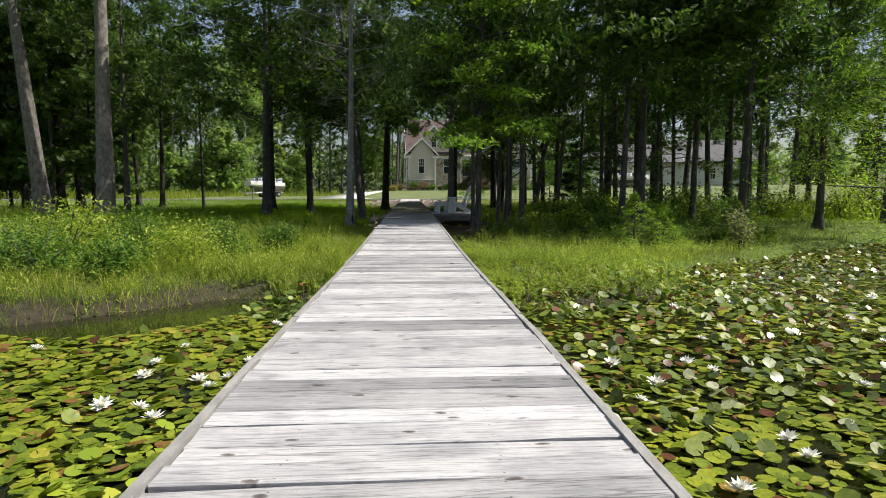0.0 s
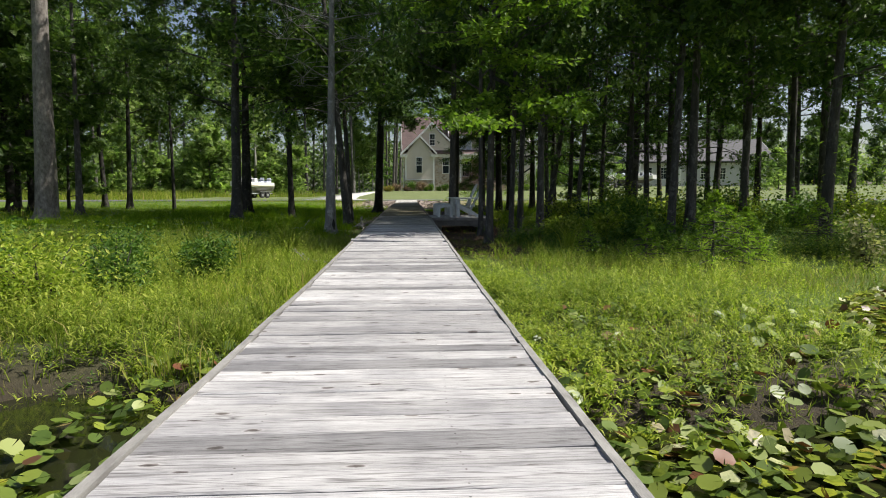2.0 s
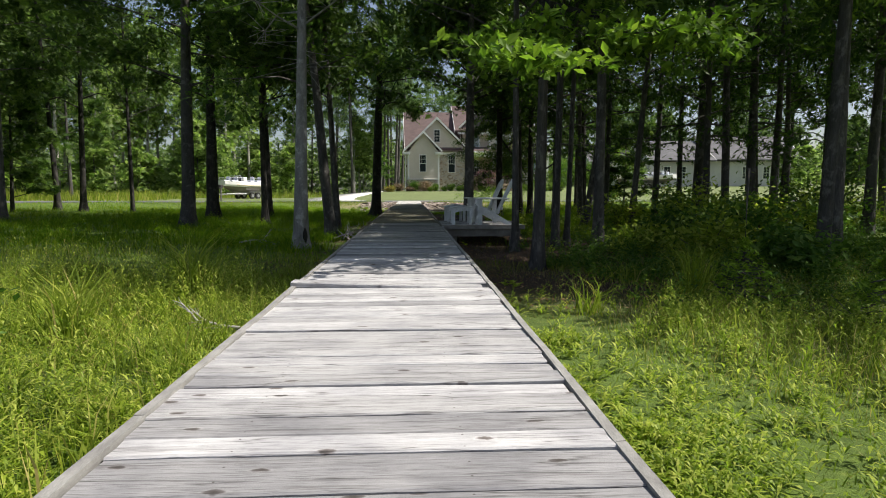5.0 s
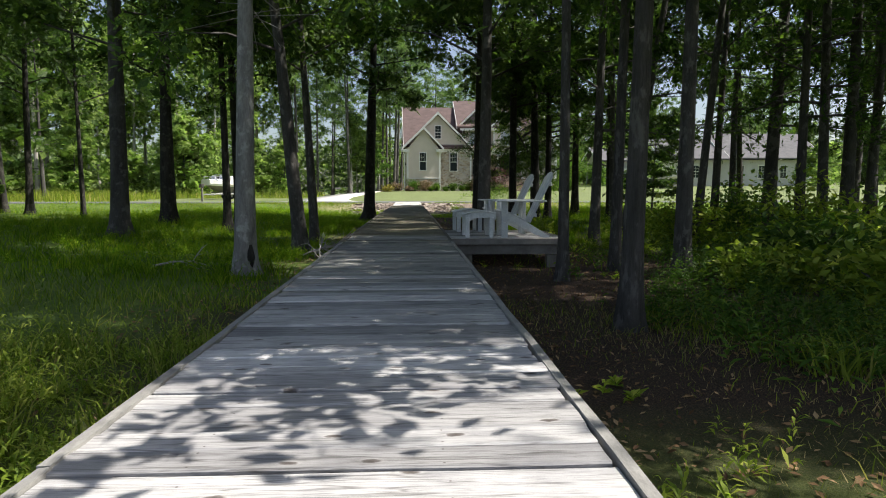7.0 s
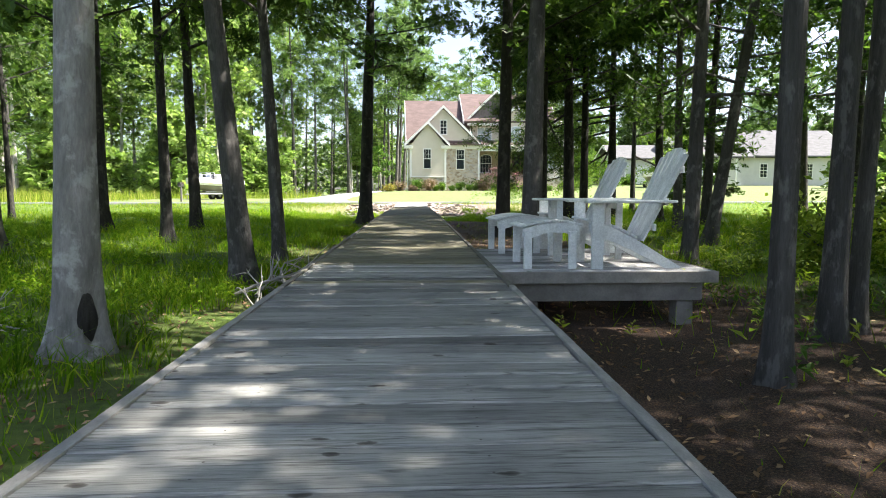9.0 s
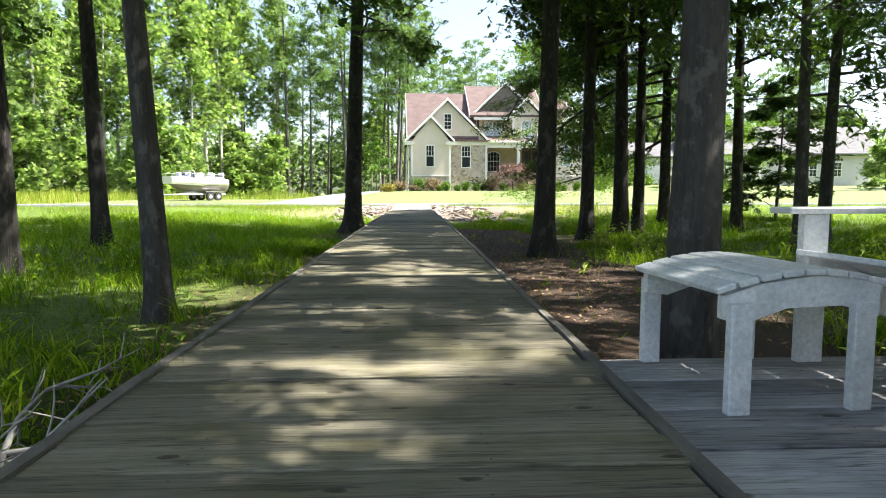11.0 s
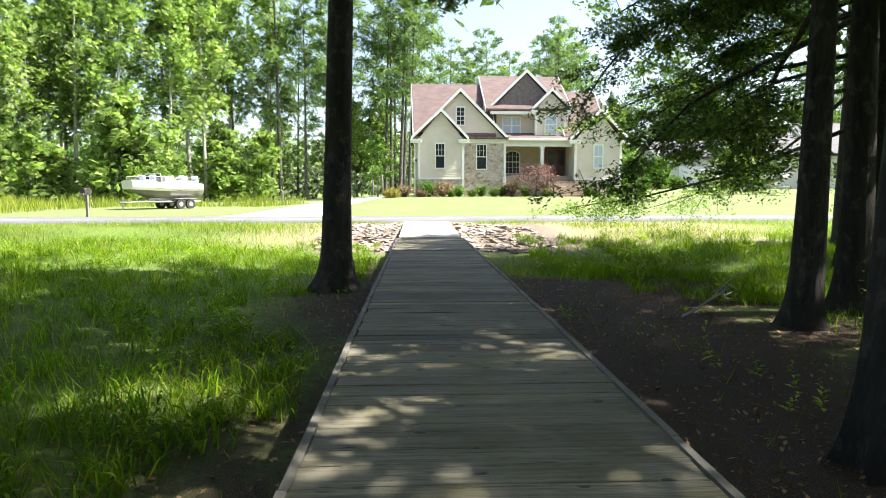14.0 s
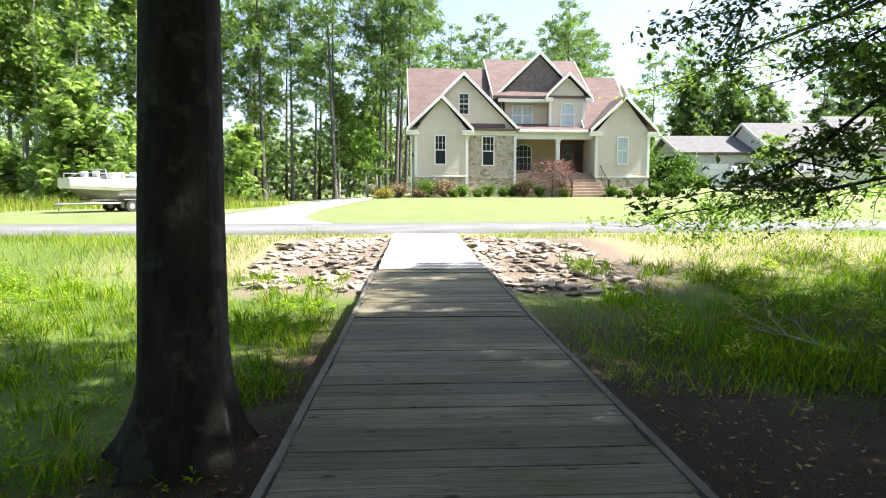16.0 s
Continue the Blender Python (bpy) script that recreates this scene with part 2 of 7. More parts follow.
M_THICKET = leafy("thicket_leaf", [(0.0, (0.04, 0.085, 0.028)), (0.5, (0.10, 0.17, 0.06)), (1.0, (0.20, 0.29, 0.10))], 0.45, holes=11.0, shade=0.45)
M_MAPLE = leafy("maple_leaf", [(0.0, (0.10, 0.04, 0.055)), (0.6, (0.20, 0.095, 0.11)), (1.0, (0.33, 0.20, 0.21))], 0.25)
M_PAD = leafy("lily_pad_leaf", [(0.0, (0.09, 0.145, 0.018)), (0.3, (0.17, 0.24, 0.022)), (0.80, (0.30, 0.355, 0.035)), (0.91, (0.40, 0.38, 0.06)), (0.955, (0.24, 0.13, 0.045)), (1.0, (0.12, 0.045, 0.025))], 0.18, 0.25, 0.45, mottle=35.0)
# the pale stops are pad undersides and glints painted as colour
M_PAD_WET = leafy("wet_lily_pad", [(0.0, (0.06, 0.11, 0.02)), (0.5, (0.13, 0.20, 0.035)), (0.78, (0.24, 0.31, 0.05)), (0.84, (0.30, 0.38, 0.15)), (0.92, (0.30, 0.36, 0.14)), (0.95, (0.22, 0.09, 0.05)), (1.0, (0.12, 0.06, 0.03))], 0.15, 0.4, 0.42)
M_HAY = leafy("dry_grass", [(0.0, (0.10, 0.15, 0.03)), (0.45, (0.22, 0.26, 0.06)), (0.6, (0.34, 0.28, 0.14)), (1.0, (0.55, 0.46, 0.30))], 0.4, 0.2)
for m in (M_PAD, M_PAD_WET):
    m.node_tree.nodes["Principled BSDF"].inputs["Coat Weight"].default_value = 0.06
    m.node_tree.nodes["Principled BSDF"].inputs["Coat Roughness"].default_value = 0.36
M_PETAL = surf("white_petal", (0.80, 0.80, 0.74), (0.86, 0.86, 0.82), 9, 0.5, 0.1, fine=60, grit=0.08)
M_STAMEN = surf("yellow_stamen", (0.75, 0.50, 0.05), (0.82, 0.62, 0.10), 9, 0.6, 0.2)
M_STONE = surf("riprap_stone", (0.25, 0.205, 0.175), (0.42, 0.355, 0.305), 4, 0.85, 0.6, 0.02, fine=22, vary=0.25)
M_ASPHALT = surf("asphalt", (0.13, 0.13, 0.14), (0.19, 0.19, 0.20), 0.8, 0.9, 0.5, 0.006, fine=120, grit=0.3)
M_CONCRETE = surf("concrete", (0.46, 0.45, 0.42), (0.60, 0.58, 0.55), 0.9, 0.85, 0.3, 0.004, fine=90, grit=0.15)
M_PAD_NEAR, t, b, _ = nodes_of("near_lily_pad")
r = t.nodes.new("ShaderNodeObjectInfo").outputs["Random"]
t.links.new(ramp(t, r, [(0.0, (0.09, 0.145, 0.018)), (0.3, (0.17, 0.24, 0.022)), (0.80, (0.30, 0.355, 0.035)), (0.91, (0.40, 0.38, 0.06)), (0.955, (0.24, 0.13, 0.045)), (1.0, (0.12, 0.045, 0.025))]), b.inputs["Base Color"])
b.inputs["Roughness"].default_value = 0.42
b.inputs["Specular IOR Level"].default_value = 0.25
# palest stops: pale undersides, with sun and sky glints painted in
M_PAD_TURNED = leafy("turned_lily_pad", [(0.0, (0.06, 0.10, 0.02)), (0.4, (0.18, 0.25, 0.04)), (0.55, (0.42, 0.48, 0.20)), (0.78, (0.60, 0.63, 0.46)), (0.82, (0.17, 0.075, 0.035)), (1.0, (0.10, 0.05, 0.025))], 0.12, 0.5, 0.3, mottle=35.0)
# brighter copy of the cypress leaf, sunlight put into its colour
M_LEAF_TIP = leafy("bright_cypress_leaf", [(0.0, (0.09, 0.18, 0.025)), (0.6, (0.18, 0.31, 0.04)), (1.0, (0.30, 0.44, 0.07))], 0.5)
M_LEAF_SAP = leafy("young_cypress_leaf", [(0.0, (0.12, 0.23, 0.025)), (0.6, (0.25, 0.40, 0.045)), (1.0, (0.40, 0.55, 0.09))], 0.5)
# brighter still, for the edge cypress: sunlight is in the colour
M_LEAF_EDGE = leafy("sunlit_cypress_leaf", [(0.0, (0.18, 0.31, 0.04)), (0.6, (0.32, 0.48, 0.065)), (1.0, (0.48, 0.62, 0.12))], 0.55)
M_BARK_SNAG = surf("bleached_bark", (0.17, 0.16, 0.15), (0.33, 0.315, 0.30), 2.2, 0.9, 0.9, 0.02, fine=16, stretch=(3.2, 3.2, 0.8), grit=0.4, blotch=(0.42, 0.41, 0.39))

# ---- building helpers ----
def part(name, bm, material, parent=None, label="", smooth=False):
    """Link a bmesh as one mesh object."""
    me = bpy.data.meshes.new(name)
    bm.normal_update()
    bm.to_mesh(me)
    bm.free()
    if smooth:
        me.shade_smooth()
    return mesh_part(name, me, material, parent, label)


def mesh_part(name, me, material, parent=None, label=""):
    if material is not None and not me.materials:
        me.materials.append(material)
    ob = new(name, me)
    ob.parent = parent
    if label:
        ob["label"] = label
    return ob


def thing(name, label, category, m=None, group="", kind=""):
    ob = new(name)
    ob.empty_display_size = 0.2
    if m is not None:
        ob.matrix_basis = m
    return tagged(ob, label, category, group, kind)


def box(bm, x0, x1, y0, y1, z0, z1, m=None, bevel=0.0):
    r = bmesh.ops.create_cube(bm, size=1.0)
    vs = r["verts"]
    for v in vs:
        v.co = Vector(((x0 + x1) / 2 + v.co.x * (x1 - x0), (y0 + y1) / 2 + v.co.y * (y1 - y0), (z0 + z1) / 2 + v.co.z * (z1 - z0)))
    if bevel:
        es = list({e for v in vs for e in v.link_edges})
        r = bmesh.ops.bevel(bm, geom=es, offset=bevel, segments=1, affect="EDGES")
        vs = list({v for f in r["faces"] for v in f.verts} | {v for v in vs if v.is_valid})
    if m is not None:
        bmesh.ops.transform(bm, matrix=m, verts=[v for v in vs if v.is_valid])
    return vs


def boxed(name, x0, x1, y0, y1, z0, z1, material, parent=None, label="", bevel=0.0, m=None):
    bm = bmesh.new()
    box(bm, x0, x1, y0, y1, z0, z1, m, bevel)
    return part(name, bm, material, parent, label)


def prism(bm, outline, y0, y1):
    """An outline of (x, z) drawn out from y0 to y1."""
    a = [bm.verts.new((x, y0, z)) for x, z in outline]
    b = [bm.verts.new((x, y1, z)) for x, z in outline]
    n = len(a)
    bm.faces.new(a)
    bm.faces.new(b[::-1])
    for i in range(n):
        bm.faces.new((a[i], b[i], b[(i + 1) % n], a[(i + 1) % n]))
    bmesh.ops.recalc_face_normals(bm, faces=bm.faces)


def quick_mesh(name, verts, faces, smooth=False):
    """A mesh from arrays; all faces have the same number of corners."""
    verts, faces = np.asarray(verts, np.float32), np.asarray(faces, np.int32)
    me = bpy.data.meshes.new(name)
    me.vertices.add(len(verts))
    me.vertices.foreach_set("co", verts.ravel())
    n, k = faces.shape
    me.loops.add(n * k)
    me.loops.foreach_set("vertex_index", faces.ravel())
    me.polygons.add(n)
    me.polygons.foreach_set("loop_start", np.arange(0, n * k, k, dtype=np.int32))
    me.polygons.foreach_set("use_smooth", np.full(n, smooth))
    me.update(calc_edges=True)
    return me


def tube(points, radii, seg=8, lobes=None):
    """Verts and quads of a tapered tube along points."""
    points = [Vector(p) for p in points]
    vs, fs = [], []
    for i, p in enumerate(points):
        d = (points[min(i + 1, len(points) - 1)] - points[max(i - 1, 0)]).normalized()
        a = d.cross(Vector((0.31, 0.95, 0.1))).normalized()
        b = d.cross(a)
        for k in range(seg):
            an = 2 * math.pi * k / seg
            r = radii[i] * (lobes(i, an) if lobes else 1)
            q = p + (a * math.cos(an) + b * math.sin(an)) * r
            vs.append((q.x, q.y, q.z))
        if i:
            o = (i - 1) * seg
            for k in range(seg):
                fs.append((o + k, o + (k + 1) % seg, o + seg + (k + 1) % seg, o + seg + k))
    return vs, fs


class Wood:
    """Gathers tubes into one mesh."""

    def __init__(self):
        self.v, self.f = [], []

    def add(self, points, radii, seg=6, lobes=None):
        v, f = tube(points, radii, seg, lobes)
        o = len(self.v)
        self.v += v
        self.f += [tuple(i + o for i in q) for q in f]

    def mesh(self, name):
        return quick_mesh(name, self.v, self.f, True)


def leaf_quads(rng, centres, size, slim=0.5, up=0.6, jitter=0.35):
    """Diamond-shaped leaves about the centres, lightly turned upwards."""
    n = len(centres)
    nor = rng.normal(size=(n, 3))
    nor[:, 2] = np.abs(nor[:, 2]) + up
    nor /= np.linalg.norm(nor, axis=1)[:, None]
    a = np.cross(nor, rng.normal(size=(n, 3)))
    a /= np.linalg.norm(a, axis=1)[:, None] + 1e-9
    b = np.cross(nor, a)
    s = (size * (1 + jitter * rng.uniform(-1, 1, n)))[:, None]
    a, b, nor = a * s, b * s * slim, nor * s * 0.12
    v = np.stack([centres - a, centres - b * 1.0 + a * 0.05 + nor, centres + a, centres + b + a * 0.05 + nor], 1).reshape(-1, 3)
    f = np.arange(4 * n).reshape(n, 4)
    return v, f


def blades(rng, base, height, width, lean=0.35, plain=False):
    """Grass: each blade two quads, one above the other, or one alone."""
    n = len(base)
    an = rng.uniform(0, 2 * math.pi, n)
    side = np.stack([np.cos(an), np.sin(an), np.zeros(n)], 1) * (width / 2)[:, None]
    la = rng.uniform(0, 2 * math.pi, n)
    tilt = np.stack([np.cos(la), np.sin(la), np.zeros(n)], 1) * (height * lean * rng.uniform(0.2, 1.2, n))[:, None]
    upv = np.zeros((n, 3))
    upv[:, 2] = height
    if plain:
        tip = base + upv * (1 - 0.2 * lean) + tilt * 0.8
        v = np.stack([base - side, base + side, tip + side * 0.15, tip - side * 0.15], 1).reshape(-1, 3)
        return v, np.arange(4 * n).reshape(n, 4)
    mid = base + upv * 0.55 + tilt * 0.35
    tip = base + upv * (1 - 0.25 * lean) + tilt
    v = np.stack([base - side, base + side, mid + side * 0.8, mid - side * 0.8, tip + side * 0.12, tip - side * 0.12], 1).reshape(-1, 3)
    k = np.arange(n)[:, None] * 6
    f = np.concatenate([k + np.array([0, 1, 2, 3]), k + np.array([3, 2, 4, 5])], 0)
    return v, f

# ---- the lie of the land ----
WATER = -0.55


def smooth_step(a, b, x):
    u = np.clip((np.asarray(x, float) - a) / (b - a), 0, 1)
    return u * u * (3 - 2 * u)


def shore(x):
    """y of the pond's edge at x."""
    x = np.asarray(x, float)
    return np.interp(x, [-60, -10, -6, -4.5, -3.5, -2.3, -1, 0, 1, 2, 3.2, 4, 4.6, 8, 13, 20, 40, 90], [5, 5.5, 5.8, 6.2, 7.2, 8.0, 7.6, 7.2, 7.0, 7.2, 7.2, 8.4, 10.4, 12.6, 15.6, 18.5, 22, 22]) + 0.15 * np.sin(x * 2.3)


def land(x, y):
    x, y = np.asarray(x, float), np.asarray(y, float)
    z = -0.44 + 0.05 * np.sin(x * 0.7 + 1) * np.cos(y * 0.45) + 0.03 * np.sin(x * 2.1) * np.sin(y * 1.7)
    z = z + (0.16 * smooth_step(2.6, 6.5, -x) + 0.06 * smooth_step(5, 12, -x) + 0.22 * smooth_step(3.0, 12.0, x)) * smooth_step(12, 20, y)
    # ditch before the road, then the road's crown
    z = z * (1 - smooth_step(43.5, 49.5, y)) + 0.04 * smooth_step(43.5, 49.5, y)
    z = np.where(y > 51, 0.04 + 0.0 * y, z)
    # front lawn climbs to the house; the far left stays low
    right = smooth_step(-12, -2, x)
    lawn = 0.04 + smooth_step(57.5, 75, y) * (0.10 + 0.72 * right) + smooth_step(76, 100, y) * (0.15 + 0.75 * smooth_step(5, 25, x))
    z = np.where(y > 57.3, lawn, z)
    # pond bed
    d = y - shore(x)
    z = z - (z + 1.15) * (1 - smooth_step(-1.2, 0.5, d))
    return z


def deck_z(y):
    return float(np.interp(y, [-4, 3, 7, 10, 13, 19, 25, 31, 37, 41, 44.5, 50.7], [0, 0, -0.05, -0.055, -0.03, 0.0, 0.03, 0.045, 0.05, 0.02, 0.03, 0.12]))


def axis(stops):
    out = []
    for a, b, step in stops:
        out += list(np.arange(a, b, step))
    return np.array(out + [stops[-1][1]])


def ground_material():
    m, t, b, _ = nodes_of("soil_and_turf")
    v = coords(t, world_space=True)
    sep = t.nodes.new("ShaderNodeSeparateXYZ")
    t.links.new(v, sep.inputs["Vector"])
    big = noise_of(t, v, 0.5, 5.0)
    small = noise_of(t, v, 14.0, 6.0, 0.7)
    fine = noise_of(t, v, 90.0, 4.0, 0.7)
    turf = ramp(t, small, [(0.25, (0.05, 0.092, 0.012)), (0.6, (0.125, 0.19, 0.022)), (0.85, (0.24, 0.27, 0.05))])
    lawn = ramp(t, small, [(0.25, (0.115, 0.15, 0.045)), (0.7, (0.18, 0.215, 0.082))])
    litter = ramp(t, fine, [(0.36, (0.012, 0.008, 0.006)), (0.54, (0.054, 0.030, 0.017)), (0.70, (0.195, 0.12, 0.070))])
    # leaf litter under the trees beside the boardwalk
    def band(lo, hi, soft, axis_name):
        r = t.nodes.new("ShaderNodeMapRange")
        r.inputs["From Min"].default_value, r.inputs["From Max"].default_value = lo, lo + soft
        t.links.new(sep.outputs[axis_name], r.inputs["Value"])
        q = t.nodes.new("ShaderNodeMapRange")
        q.inputs["From Min"].default_value, q.inputs["From Max"].default_value = hi + soft, hi
        t.links.new(sep.outputs[axis_name], q.inputs["Value"])
        k = t.nodes.new("ShaderNodeMath")
        k.operation = "MULTIPLY"
        t.links.new(r.outputs["Result"], k.inputs[0])
        t.links.new(q.outputs["Result"], k.inputs[1])
        return k.outputs[0]
    def times(a, c):
        k = t.nodes.new("ShaderNodeMath")
        k.operation = "MULTIPLY"
        t.links.new(a, k.inputs[0])
        t.links.new(c, k.inputs[1])
        return k.outputs[0]
    wob = ramp(t, big, [(0.36, (0, 0, 0)), (0.5, (1, 1, 1))])
    under = times(band(-2.4, 4.6, 1.2, "X"), band(14.0, 42.0, 3.0, "Y"))
    keep = t.nodes.new("ShaderNodeMath")
    keep.operation = "MAXIMUM"
    t.links.new(times(under, wob), keep.inputs[0])
    t.links.new(times(band(0.0, 3.4, 0.6, "X"), band(14.5, 40.0, 2.0, "Y")), keep.inputs[1])
    foot = t.nodes.new("ShaderNodeMath")
    foot.operation = "MAXIMUM"
    t.links.new(keep.outputs[0], foot.inputs[0])
    t.links.new(times(band(-2.3, 0.0, 0.6, "X"), band(36.6, 40.2, 1.0, "Y")), foot.inputs[1])
    verge = ramp(t, small, [(0.25, (0.16, 0.14, 0.07)), (0.55, (0.30, 0.26, 0.14)), (0.8, (0.34, 0.33, 0.14))])
    turf = mixed(t, "MIX", times(band(45.0, 52.0, 1.5, "Y"), band(-6.5, 9.0, 3.0, "X")), turf, verge)
    rubble = ramp(t, fine, [(0.34, (0.09, 0.065, 0.05)), (0.55, (0.22, 0.17, 0.135)), (0.72, (0.36, 0.30, 0.25))])
    turf = mixed(t, "MIX", times(band(44.6, 50.4, 0.5, "Y"), band(-3.2, 3.6, 0.5, "X")), turf, rubble)
    far = band(57.0, 300.0, 0.6, "Y")
    col = mixed(t, "MIX", far, turf, lawn)
    col = mixed(t, "MIX", foot.outputs[0], col, litter)
    mud = band(-60.0, 8.0, 3.0, "Y")
    col = mixed(t, "MIX", times(mud, band(-60, 3.0, 1.0, "X")), col, ramp(t, small, [(0.3, (0.032, 0.026, 0.015)), (0.7, (0.08, 0.062, 0.036))]))
    col = mixed(t, "MULTIPLY", 0.6, col, ramp(t, big, [(0.3, (0.75,) * 3), (0.7, (1.1,) * 3)]))
    t.links.new(col, b.inputs["Base Color"])
    b.inputs["Roughness"].default_value = 0.95
    bumped(t, b, fine, 0.8, 0.03)
    return m


M_GROUND = ground_material()
gx = axis([(-2500, -400, 300), (-400, -60, 20), (-60, -16, 2), (-16, 16, 0.4), (16, 60, 2), (60, 400, 20), (400, 2500, 300)])
gy = axis([(-600, -60, 60), (-60, -6, 3), (-6, 60, 0.4), (60, 110, 2), (110, 400, 20), (400, 3000, 300)])
X, Y = np.meshgrid(gx, gy)
V = np.stack([X, Y, land(X, Y)], -1).reshape(-1, 3)
I = np.arange(len(gx) * len(gy)).reshape(len(gy), len(gx))
F = np.stack([I[:-1, :-1], I[:-1, 1:], I[1:, 1:], I[1:, :-1]], -1).reshape(-1, 4)
ground = tagged(mesh_part("ground", quick_mesh("ground", V, F, True), M_GROUND), "grassy ground with leaf litter, lawn and pond bed", "ground", kind="structure")

# pond
m_water, t, b, _ = nodes_of("pond_water")
b.inputs["Base Color"].default_value = (0.018, 0.020, 0.008, 1)
b.inputs["Roughness"].default_value = 0.06
bumped(t, b, noise_of(t, coords(t), 5.0, 2.0), 0.05, 0.01)
bm = bmesh.new()
pond_edge = [(-300.0, -400.0), (300.0, -400.0), (300.0, 23.0)] + [(float(x), float(shore(x)) + 0.9) for x in np.arange(90, -61, -1.0)] + [(-300.0, 14.0)]
bm.faces.new([bm.verts.new((x, y, WATER)) for x, y in pond_edge])
pond = tagged(part("water", bm, m_water), "dark still pond water under lily pads", "water", kind="structure")

# road, driveway
def strip(name, left, right, z, thick, material, label):
    """A slab between two lines of (x, y), draped at z above the land."""
    bm = bmesh.new()
    a = [bm.verts.new((x, y, float(land(x, y)) + z)) for x, y in left]
    c = [bm.verts.new((x, y, float(land(x, y)) + z)) for x, y in right]
    a2 = [bm.verts.new((v.co.x, v.co.y, v.co.z - thick)) for v in a]
    c2 = [bm.verts.new((v.co.x, v.co.y, v.co.z - thick)) for v in c]
    for i in range(len(a) - 1):
        bm.faces.new((a[i], c[i], c[i + 1], a[i + 1]))
        bm.faces.new((a[i], a[i + 1], a2[i + 1], a2[i]))
        bm.faces.new((c[i + 1], c[i], c2[i], c2[i + 1]))
    bm.faces.new((a[0], a2[0], c2[0], c[0]))
    bm.faces.new((a[-1], c[-1], c2[-1], a2[-1]))
    bmesh.ops.recalc_face_normals(bm, faces=bm.faces)
    return tagged(part(name, bm, material, None, "", True), label, name, kind="structure")


def road_mid(x):
    return 54.4 + 0.045 * x


xs = list(np.arange(-160, 161, 2.0))
strip("road", [(x, road_mid(x) + 2.4) for x in xs], [(x, road_mid(x) - 2.4) for x in xs], 0.06, 0.3, M_ASPHALT, "grey asphalt country road between lawns")
drive_mid = [(-6.2, 56.6, 3.4), (-6.4, 58.5, 2.5), (-6.8, 61, 2.0), (-6.6, 65, 1.9), (-5.6, 69, 2.0), (-4.6, 73, 2.2), (-4.2, 77, 2.3), (-4.2, 84, 2.3)]
dl, dr = [], []
for i in range(len(drive_mid) - 1):
    for u in np.linspace(0, 1, 5, endpoint=i == len(drive_mid) - 2):
        x, y, w = (a + (c - a) * u for a, c in zip(drive_mid[i], drive_mid[i + 1]))
        dl.append((x - w, y))
        dr.append((x + w, y))
strip("driveway", dl, dr, 0.05, 0.25, M_CONCRETE, "pale concrete driveway curving up to the house")

# ---- boardwalk ----
PITCH, HALF = 0.21, 0.765
boardwalk = thing("boardwalk", "long weathered grey plank boardwalk on low wooden posts", "boardwalk")


def plank_mesh(name, seed, half=HALF, depth=0.2, thick=0.038, worn=0.006):
    """A plank across the walk, with a soft worn top and slightly wavy edges."""
    rng = random.Random(seed)
    bm = bmesh.new()
    rows = []
    n = 7
    cup = rng.uniform(-0.003, 0.004)
    for i in range(n + 1):
        x = -half + 2 * half * i / n
        w = depth / 2 + rng.uniform(-0.004, 0.0015)
        dz = rng.uniform(-0.0015, 0.0015)
        rows.append([bm.verts.new(c) for c in ((x, -w, -thick), (x, -w, -worn + dz + cup), (x, -w + worn, dz + cup), (x, 0, dz),
                                               (x, w - worn, dz + cup), (x, w, -worn + dz + cup), (x, w, -thick))])
    for a, c in zip(rows, rows[1:]):
        for k in range(6):
            bm.faces.new((a[k], c[k], c[k + 1], a[k + 1]))
    bm.faces.new(rows[0])
    bm.faces.new(rows[-1][::-1])
    bmesh.ops.recalc_face_normals(bm, faces=bm.faces)
    me = bpy.data.meshes.new(name)
    bm.to_mesh(me)
    bm.free()
    return me


WIDTHS = (0.14, 0.165, 0.19, 0.235)
planks = {(w, k): plank_mesh("plank", 10 * i + k, HALF, w - 0.005) for i, w in enumerate(WIDTHS) for k in range(3)}
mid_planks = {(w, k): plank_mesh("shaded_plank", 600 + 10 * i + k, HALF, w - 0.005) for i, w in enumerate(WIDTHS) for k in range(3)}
mossy_shaded_planks = {(w, k): plank_mesh("mossy_shaded_plank", 200 + 10 * i + k, HALF, w - 0.001, worn=0.002) for i, w in enumerate(WIDTHS) for k in range(3)}
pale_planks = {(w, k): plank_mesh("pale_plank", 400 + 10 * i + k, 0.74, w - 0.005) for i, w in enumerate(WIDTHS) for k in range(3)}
for group, material in ((planks, M_DECK), (mid_planks, M_DECK_MID), (mossy_shaded_planks, M_DECK_MOSS_SHADE), (pale_planks, M_DECK_PALE)):
    for me in group.values():
        me.materials.append(material)
rng = random.Random(3)
y = -3.0
PLANKS = []
